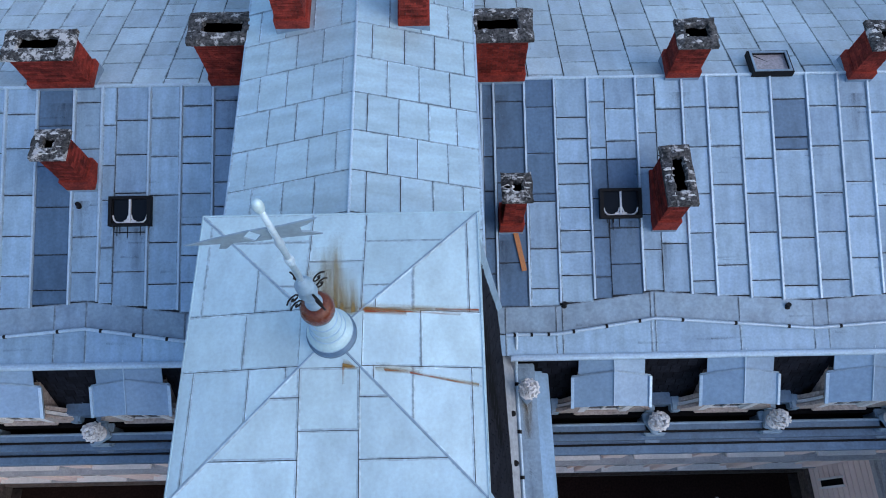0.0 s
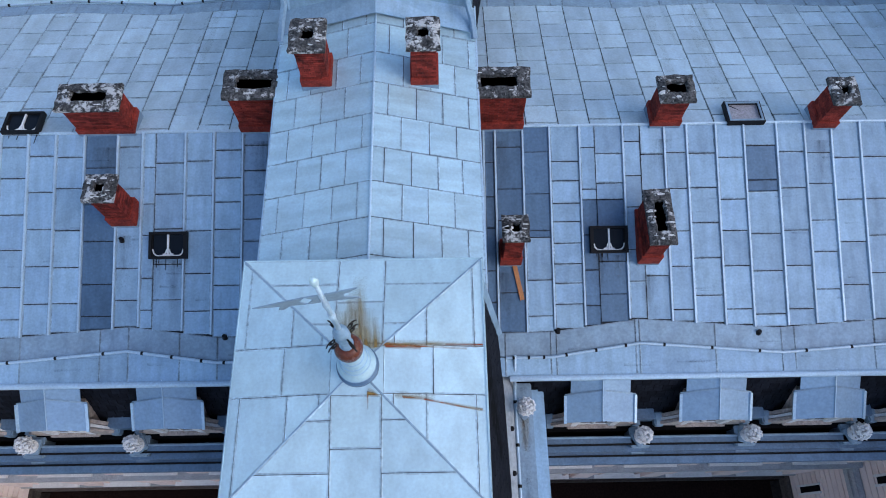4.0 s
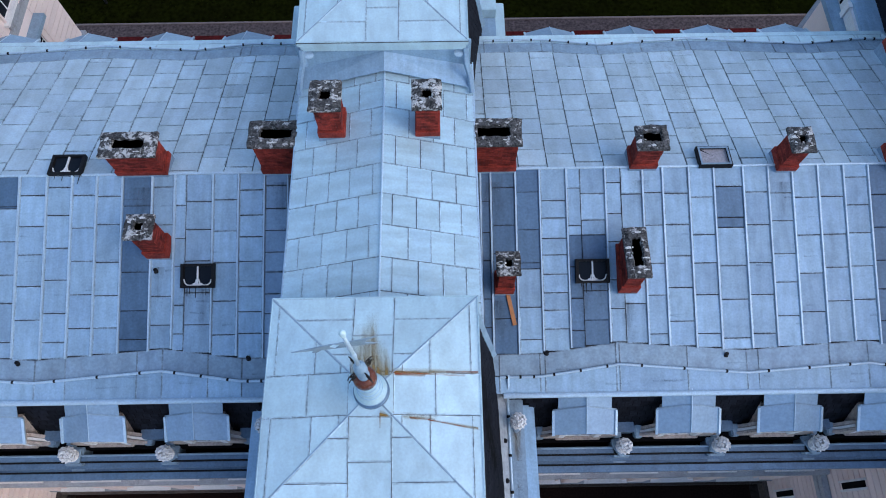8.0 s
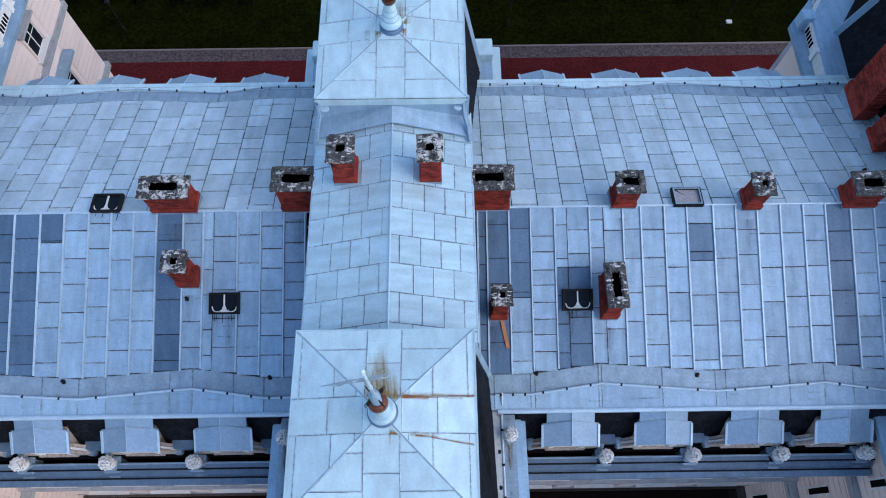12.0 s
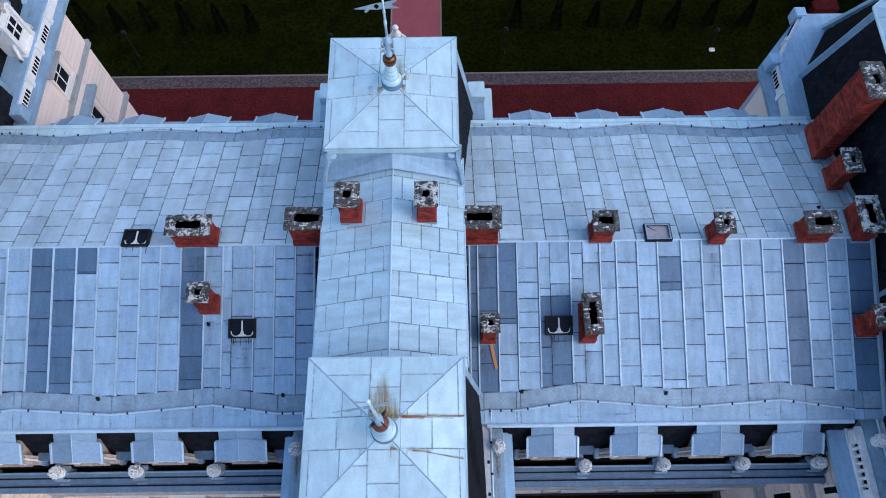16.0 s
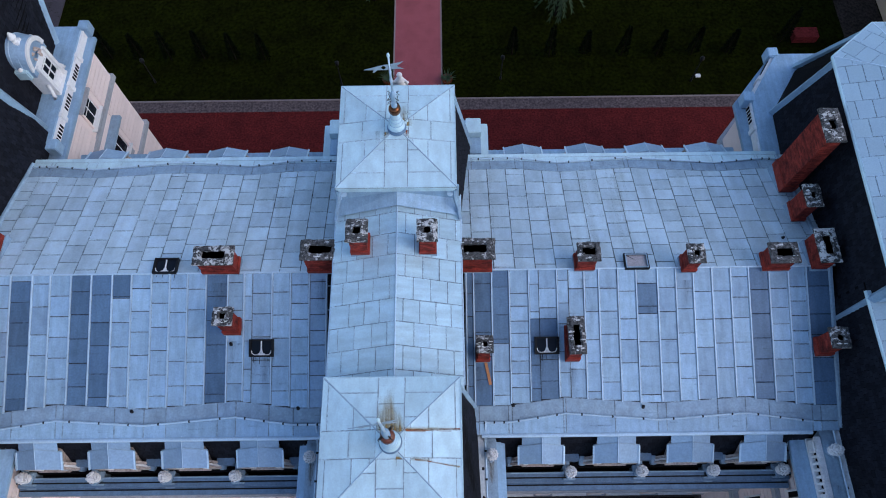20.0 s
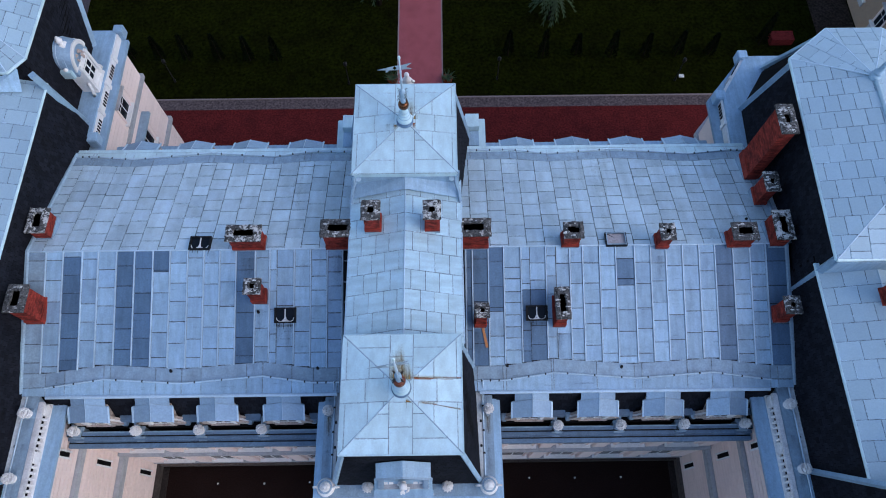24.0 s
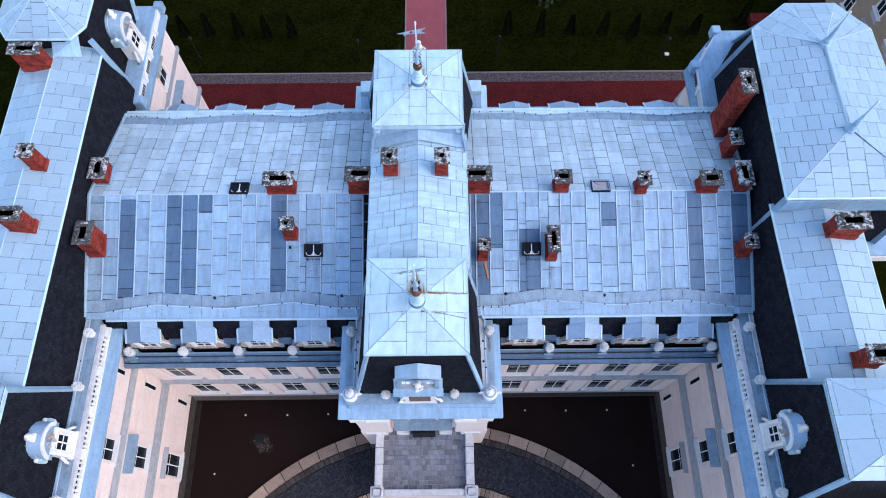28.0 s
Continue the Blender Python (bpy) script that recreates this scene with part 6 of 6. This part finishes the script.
# ---- skylights ----
def skylight(x, y, z, tilt, label, sky_reflect=False):
    k = empty("skylight", label, "skylight", "skylights")
    k.matrix_basis = pose(x, y, z, tilt, 0, 0)
    bm = bmesh.new()
    for x0, x1, y0, y1 in ((-0.5, -0.42, -0.36, 0.36), (0.42, 0.5, -0.36, 0.36), (-0.42, 0.42, -0.36, -0.29), (-0.42, 0.42, 0.29, 0.36)):
        slab(bm, x0, x1, y0, y1, 0, 0.16)
    part("curb", bm, BLACK, k, "black tarred curb")
    part("pane", slab(bmesh.new(), -0.42, 0.42, -0.29, 0.29, 0.06, 0.08), GLASS, k, "dark reflecting glass")
    if sky_reflect:
        # Pale triangles paint the sky's reflection onto the dark pane.
        for tri in (((-0.42, 0.29), (-0.42, -0.29), (0.02, 0.02)), ((-0.42, -0.29), (0.42, -0.29), (0.02, 0.02)), ((0.42, -0.29), (0.42, 0.29), (0.02, 0.02)), ((0.42, 0.29), (-0.34, 0.29), (0.02, 0.02))):
            bm = bmesh.new()
            bm.faces.new([bm.verts.new((x, y, 0.084)) for x, y in tri])
            part("cloudy_film", bm, GLASS_REFLECTION, k, "pale painted sky reflection on the glass")
        for x0, x1, y0, y1 in ((-0.46, -0.41, -0.33, 0.33), (0.41, 0.46, -0.33, 0.33), (-0.41, 0.41, -0.33, -0.28), (-0.41, 0.41, 0.28, 0.33)):
            part("casement", boxed(x0, x1, y0, y1, 0.15, 0.18), ZINC_GREY, k, "thin grey casement edge")
    if not sky_reflect:
        part("mullion", boxed(-0.022, 0.022, -0.29, 0.29, 0.08, 0.13), FRAME_W, k, "white glazing bar")
        for s in (-1, 1):
            for e in (-1,):
                pts = [(s * 0.03, e * 0.1, 0.1), (s * 0.06, e * 0.2, 0.1), (s * 0.13, e * 0.265, 0.1), (s * 0.22, e * 0.28, 0.1), (s * 0.32, e * 0.262, 0.1), (s * 0.38, e * 0.2, 0.1), (s * 0.41, e * 0.1, 0.1)]
                part("arched_bar", tube(pts, 0.02, 6), FRAME_W, k, "white curved frame edge")
            part("bar_foot", boxed(s * 0.02, s * 0.14, -0.29, -0.22, 0.08, 0.11), FRAME_W, k)
            part("side_bar", boxed(s * 0.4, s * 0.42, -0.29, 0.29, 0.08, 0.11), BLACK, k)
        for i in range(5):
            q = random.uniform(-0.48, 0.48)
            part("drip_stain", boxed(q - 0.009, q + 0.009, -0.38 - random.uniform(0.06, 0.3), -0.36, 0.028, 0.034), BLACK, k, "black drip streak")
    return k


ts = math.degrees(math.atan(SLOPE_S))
skylight(-5.72, 4.93, south_z(4.93) + 0.02, ts, "black-framed skylight with twin arched panes and drip stains")
skylight(6.02, 4.9, south_z(4.9) + 0.02, ts, "black-framed roof skylight with twin arched panes on darker sheets")
skylight(-9.82, 8.22, north_z(8.22) + 0.06, -6, "black-framed skylight with twin dark panes beside the ridge")
skylight(9.88, 8.18, north_z(8.18) + 0.06, -6, "black-framed skylight with painted pale sky reflection beside the ridge", True)
board = empty("loose_board", "orange wooden board lying on the dark zinc roof", "board", at=(3.58, 3.86, south_z(3.86) + 0.06))
part("plank", boxed(-0.06, 0.06, -0.5, 0.5, -0.015, 0.015, 0.004), WOOD, board).rotation_euler = (radians(ts), 0, radians(12))
for x, y in ((4.6, 2.62), (9.9, 2.5), (-4.2, 2.6), (-11.0, 2.55), (-7.0, 5.1), (16.5, 9.4)):
    z = south_z(y) if y < 7.9 else north_z(y)
    v = empty("roof_vent", "small black pipe outlet in the zinc roof", "vent", "roof vents", at=(x, y, z))
    part("pipe", lathe([(0.09, 0), (0.06, 0.02), (0.055, 0.12), (0.03, 0.12)], 12), BLACK, v)

# ---- courtyard ----
yard = empty("courtyard", "dark wet asphalt courtyard between the wings", "courtyard", kind="structure")
part("asphalt", boxed(-16.6, 16.6, -60, 0, -0.06, 0.0), ASPHALT, yard)
for s in (-1, 1):
    part("wall_strip", boxed(s * 16.05, s * 16.6, -18, -0.3, -0.02, 0.05, 0.02), ASPHALT_STRIP, yard, "dirty paving strip along the wall")
drive = empty("carriage_drive", "round carriage drive with tan kerb stones and dark granite cobbles", "driveway", kind="structure")
CX, CY, R = 0.45, -20.6, 18.6
n = 42
for i in range(n):
    a0, a1 = math.pi * (i + 0.02) / n, math.pi * (i + 0.98) / n
    st = []
    for z in (0.0, 0.12):
        st.append([(CX + r * math.cos(a), CY + r * math.sin(a), z) for r, a in ((R - 0.72, a0), (R, a0), (R, (a0 + a1) / 2), (R, a1), (R - 0.72, a1), (R - 0.72, (a0 + a1) / 2))])
    part("kerb_stone", loft(st), TANSTONE, drive)
part("rubble_bed", lathe([(0.5, 0.0), (R - 0.73, 0.0), (R - 0.73, 0.03), (0.5, 0.03)], 96, (CX, CY, 0)), COBBLE_BED, drive)
for i in range(150):
    # rough stones between the kerb and the cobbles, and the inner ring
    for r0, r1, tall in ((R - 1.22, R - 0.76, 0.07), (14.05, 14.6, 0.11)):
        a0, a1 = math.pi * (i + 0.05) / 150, math.pi * (i + random.uniform(0.86, 0.97)) / 150
        ra, rb, zz = r0 + random.uniform(0, 0.08), r1 - random.uniform(0, 0.05), tall + random.uniform(-0.02, 0.02)
        part("border_stone", loft([[(CX + r * math.cos(a), CY + r * math.sin(a), z) for r, a in ((ra, a0), (rb, a0), (rb, a1), (ra, a1))] for z in (0.0, zz)]), RUBBLE if r0 > 15 else TANSTONE, drive)
verts, faces = [], []
r = R - 1.35
while r > 14.7:
    step = 0.17 / r
    a = random.uniform(0, step)
    a = max(math.acos(min(1, 13.0 / r)), 0.3)
    while a < math.pi - max(math.acos(min(1, 13.0 / r)), 0.3):
        h = 0.05 + random.uniform(0, 0.025)
        c = len(verts)
        q = step * 0.42
        for rr, aa, z in ((r - 0.07, a - q, 0.03), (r + 0.07, a - q, 0.03), (r + 0.07, a + q, 0.03), (r - 0.07, a + q, 0.03),
                          (r - 0.055, a - q * 0.8, h), (r + 0.055, a - q * 0.8, h), (r + 0.055, a + q * 0.8, h), (r - 0.055, a + q * 0.8, h)):
            verts.append((CX + rr * math.cos(aa), CY + rr * math.sin(aa) + 0.05 * math.sin(aa * 60), z))
        faces += [(c + 4, c + 5, c + 6, c + 7), (c, c + 1, c + 5, c + 4), (c + 1, c + 2, c + 6, c + 5), (c + 2, c + 3, c + 7, c + 6), (c + 3, c, c + 4, c + 7)]
        a += step
    r -= 0.165
me = bpy.data.meshes.new("cobbles")
me.from_pydata(verts, [], faces)
me.materials.append(COBBLE)
ob = new("cobbles", me)
ob.parent = drive
tagged(ob, "small dark granite cobbles", kind="stuff")
for x, y in ((-12.83, -1.32), (-9.86, -1.35), (-6.97, -1.3), (7.06, -1.2), (9.97, -1.23), (12.92, -1.22), (14.32, -5.02), (-14.55, -5.28)):
    g = empty("ground_light", "small white ground light set in the asphalt", "light", "ground lights", at=(x, y, 0.0))
    part("housing", lathe([(0.1, 0), (0.1, 0.04), (0.07, 0.05)], 14), BLACK, g)
    part("lens", lathe([(0.065, 0.045), (0.065, 0.06), (0.02, 0.075)], 14), LIME, g)
drain = empty("drain_cover", "worn iron drain cover in the courtyard asphalt", "drain", at=(-11.7, -2.9, 0))
part("frame", boxed(-0.36, 0.36, -0.28, 0.28, 0.0, 0.012), BLACK, drain)
for k, (x0, x1, yy, w) in enumerate(((-0.2, 1.0, -0.5, 0.55), (0.7, -0.6, -0.15, 0.5), (0.1, 0.9, -0.75, 0.35))):
    run("worn_patch", (x0, yy, 0.004), (x1, yy - 0.1, 0.004), w, DUST_SOFT, drain, "pale dust washed round the drain", 0.001 * k)
for i in range(5):
    part("grate_bar", boxed(-0.3 + i * 0.13, -0.22 + i * 0.13, -0.25, 0.25, 0.012, 0.03), BLACK, drain)

terrace = empty("porch_terrace", "stone-paved terrace on top of the entrance porch", "terrace")
part("body", boxed(-3.12, 3.12, -7.05, -3.0, -0.05, 4.4), CREAM, terrace)
for s in (-1, 1):
    part("parapet", boxed(s * 2.58, s * 3.06, -6.5, -3.2, 4.4, 5.0, 0.05), PALESTONE, terrace, "weathered stone parapet")
    for yy in (-4.2, -5.2):
        part("joint_strip", boxed(s * 2.56, s * 3.08, yy - 0.02, yy + 0.02, 4.42, 5.01), MORTAR_GREY, terrace)
    part("pedestal", boxed(s * 2.5, s * 3.3, -7.2, -6.5, 4.4, 5.15, 0.05), PALESTONE, terrace)
    part("pedestal_cap", boxed(s * 2.62, s * 3.18, -7.1, -6.6, 5.15, 5.25, 0.05), PALESTONE, terrace)
    part("step", boxed(s * 0.95, s * 1.75, -3.4, -3.0, 4.4, 5.1, 0.04), STONE, terrace)
part("parapet", boxed(-2.5, 2.5, -7.05, -6.68, 4.4, 5.0, 0.05), PALESTONE, terrace, "weathered stone parapet")
# Solid black block added before the wall in place of the dark doorway.
part("door", boxed(-0.7, 0.7, -3.55, -2.9, 4.4, 6.6, 0.02), BLACK, terrace, "black block standing in for the dark doorway")
cube = bpy.data.meshes.new("paving_unit")
t = slab(bmesh.new(), -0.5, 0.5, -0.5, 0.5, -0.5, 0.5)
t.to_mesh(cube)
t.free()
cube.materials.append(SLABSTONE)
y, r = -6.66, 0
while y < -3.0:
    d = random.choice((0.26, 0.3, 0.34))
    x = -2.58
    while x < 2.56:
        w = min(random.choice((0.26, 0.3, 0.34, 0.38)), 2.58 - x)
        ob = new("paving_slab", cube)
        ob.parent = terrace
        ob.location = (x + w / 2, y + d / 2, 4.42 + random.uniform(-0.004, 0.006))
        ob.scale = (w - 0.022, d - 0.022, 0.06)
        x += w
    y += d

# ---- garden ----
path = empty("garden_path", "pink-red paved garden path leading away from the palace", "path", kind="structure")
part("paving", boxed(-1.8, 1.8, 28.48, 140, -0.06, 0.0), PINKPAVE, path)
for s in (-1, 1):
    part("edging", boxed(s * 1.8, s * 1.92, 28.48, 140, -0.06, 0.02), GREYPAVE, path)
back = empty("garden_pavement", "dark red brick pavement with a grey sett border", "pavement", kind="structure")
part("red_paving", boxed(-24.5, 27, 15.0, 27.4, -0.06, 0.0), REDPAVE, back)
part("sett_border", boxed(-24.5, 27, 27.4, 28.35, -0.06, 0.008), SETT, back)
part("kerb", boxed(-24.5, 27, 28.35, 28.48, -0.06, 0.07, 0.02), GREYPAVE, back)


def blades(n, r, high, bm_verts, bm_faces, at):
    for _ in range(n):
        a, q = random.uniform(0, 6.28), random.uniform(0, r)
        x, y = at[0] + q * math.cos(a), at[1] + q * math.sin(a)
        t, h = random.uniform(0, 3.14), high * random.uniform(0.5, 1.1)
        c = len(bm_verts)
        dx, dy = 0.03 * math.cos(t), 0.03 * math.sin(t)
        bm_verts += [(x - dx, y - dy, 0), (x + dx, y + dy, 0), (x + random.uniform(-0.05, 0.05), y + random.uniform(-0.05, 0.05), h)]
        bm_faces.append((c, c + 1, c + 2))


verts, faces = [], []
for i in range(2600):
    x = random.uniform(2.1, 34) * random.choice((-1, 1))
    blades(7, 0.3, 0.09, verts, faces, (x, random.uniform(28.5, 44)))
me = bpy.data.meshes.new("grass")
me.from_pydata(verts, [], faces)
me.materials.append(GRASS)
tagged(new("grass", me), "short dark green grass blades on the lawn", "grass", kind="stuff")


def cypress(x, y, h):
    t = empty("young_conifer", "slim dark young conifer on the lawn", "tree", "garden conifers", at=(x, y, -0.05))
    part("trunk", lathe([(0.06, 0), (0.045, h * 0.4), (0.01, h * 0.95)], 8), BARK, t)
    verts, faces = [], []
    for i in range(700):
        z = h * (0.08 + 0.92 * random.random() ** 1.2)
        rr = 0.42 * (1 - z / h) ** 0.7 * random.uniform(0.4, 1.15) + 0.03
        a = random.uniform(0, 6.28)
        p = Vector((rr * math.cos(a), rr * math.sin(a), z))
        d = Vector((math.cos(a), math.sin(a), random.uniform(0.4, 1.6))).normalized() * random.uniform(0.12, 0.22)
        s = d.cross(Vector((random.uniform(-1, 1), random.uniform(-1, 1), 0.3))).normalized() * 0.05
        c = len(verts)
        verts += [p - s, p + s, p + d]
        faces.append((c, c + 1, c + 2))
    me = bpy.data.meshes.new("crown")
    me.from_pydata(verts, [], faces)
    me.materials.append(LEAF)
    ob = new("crown", me)
    ob.parent = t
    return t


for x in (-24.1, -21.8, -19.4, -16.8, -14.3, -12.0, 7.4, 10.3, 13.1, 16.0, 18.8, 21.5, 24.3, 28.8):
    cypress(x, 32.5 + random.uniform(-0.2, 0.2) + (0.9 if x > 28 else 0), random.uniform(2.5, 3.5) + (0.6 if x > 28 else 0))


def palm(x, y, h, r):
    t = empty("garden_palm", "green fan of palm fronds on a rough trunk", "palm", "garden palms", at=(x, y, -0.05))
    part("trunk", lathe([(0.24, 0), (0.2, h * 0.3), (0.17, h * 0.9), (0.2, h)], 12), BARK, t)
    verts, faces = [], []
    for i in range(34):
        a, lift = random.uniform(0, 6.28), random.uniform(-0.2, 1.0)
        prev = None
        for k in range(9):
            u = k / 8
            p = Vector((math.cos(a) * r * u, math.sin(a) * r * u, h + lift * r * u - 0.9 * r * u * u))
            side = Vector((-math.sin(a), math.cos(a), 0))
            if prev is not None:
                for s in (-1, 1):
                    c = len(verts)
                    tip = p + side * s * 0.42 * (1 - u * 0.6) + Vector((math.cos(a) * 0.2, math.sin(a) * 0.2, -0.1))
                    verts += [prev, p, tip]
                    faces.append((c, c + 1, c + 2))
            prev = p
    me = bpy.data.meshes.new("fronds")
    me.from_pydata(verts, [], faces)
    me.materials.append(LEAF_GREEN)
    ob = new("fronds", me)
    ob.parent = t


palm(11.3, 36.6, 3.2, 1.9)
palm(-3.6, 38.5, 3.4, 1.8)
for x, y in ((6.4, 30.2), (-5.85, 29.85), (-20.3, 30.3), (21.1, 29.9)):
    l = empty("garden_lamp", "slim dark garden lamp post on the lawn edge", "lamp", "garden lamps", at=(x, y, -0.05))
    part("post", lathe([(0.09, 0), (0.09, 0.3), (0.05, 0.36), (0.04, 2.3)], 10), BLACK, l)
    part("head", lathe([(0.05, 2.3), (0.14, 2.4), (0.16, 2.65), (0.05, 2.8)], 10), BLACK, l)
for x, y in ((21.7, 30.3), (-24.9, 31.0)):
    g = empty("concrete_block", "small pale concrete block on the lawn", "block", "lawn blocks", at=(x, y, -0.05))
    part("slab", boxed(-0.2, 0.2, -0.15, 0.15, 0, 0.12, 0.02), LIME, g)
ped = empty("brick_pedestal", "low red brick pedestal on the lawn", "pedestal", at=(30.6, 33.9, -0.05))
part("block", boxed(-0.95, 0.95, -0.5, 0.5, 0, 0.7, 0.03), REDPAVE, ped)
for s in (-1, 1):
    p = empty("path_planter", "terracotta planter with a spiky plant beside the path", "planter", "path planters", at=(s * 2.25, 29.95, -0.02))
    part("pot", lathe([(0.32, 0), (0.4, 0.4), (0.45, 0.42), (0.45, 0.52), (0.34, 0.5)], 20), RUST, p, "terracotta pot")
    part("soil", lathe([(0.36, 0.46), (0.02, 0.5)], 14), SOIL, p)
    verts, faces = [], []
    for i in range(40):
        a, up = random.uniform(0, 6.28), random.uniform(0.2, 1.0)
        d = Vector((math.cos(a), math.sin(a), up)).normalized() * random.uniform(0.6, 1.0)
        s2 = Vector((-math.sin(a), math.cos(a), 0)) * 0.055
        c = len(verts)
        b = Vector((0, 0, 0.48))
        verts += [b - s2, b + s2, b + d]
        faces.append((c, c + 1, c + 2))
    me = bpy.data.meshes.new("leaves")
    me.from_pydata(verts, [], faces)
    me.materials.append(LEAF_GREEN)
    ob = new("leaves", me)
    ob.parent = p

# neighbouring house at the garden's edge
house = empty("neighbour_house", "tan stucco neighbouring house at the garden edge", "house")
part("wall", boxed(37.5, 52, 24, 46, -0.05, 9, 0.05), CREAM_TAN, house)
for z in (2, 5.4):
    for y in (26.5, 30, 33.5, 37):
        window(house, facing(37.48, y, z, -90), 1.1, 1.6)
part("roof", loft([[(37, 23.5, 9), (52.5, 23.5, 9), (52.5, 46.5, 9), (37, 46.5, 9)], [(44, 30, 11.5), (46, 30, 11.5), (46, 40, 11.5), (44, 40, 11.5)]]), TANSTONE, house)
lane = empty("side_lane", "grey asphalt lane beside the garden", "road", kind="structure")
part("asphalt", boxed(-32.6, -29.1, 10, 90, -0.06, 0.004), LANE, lane)
part("soil_strip", boxed(34.0, 37.4, 10, 90, -0.06, 0.004), SOIL, lane, "bare brown soil")
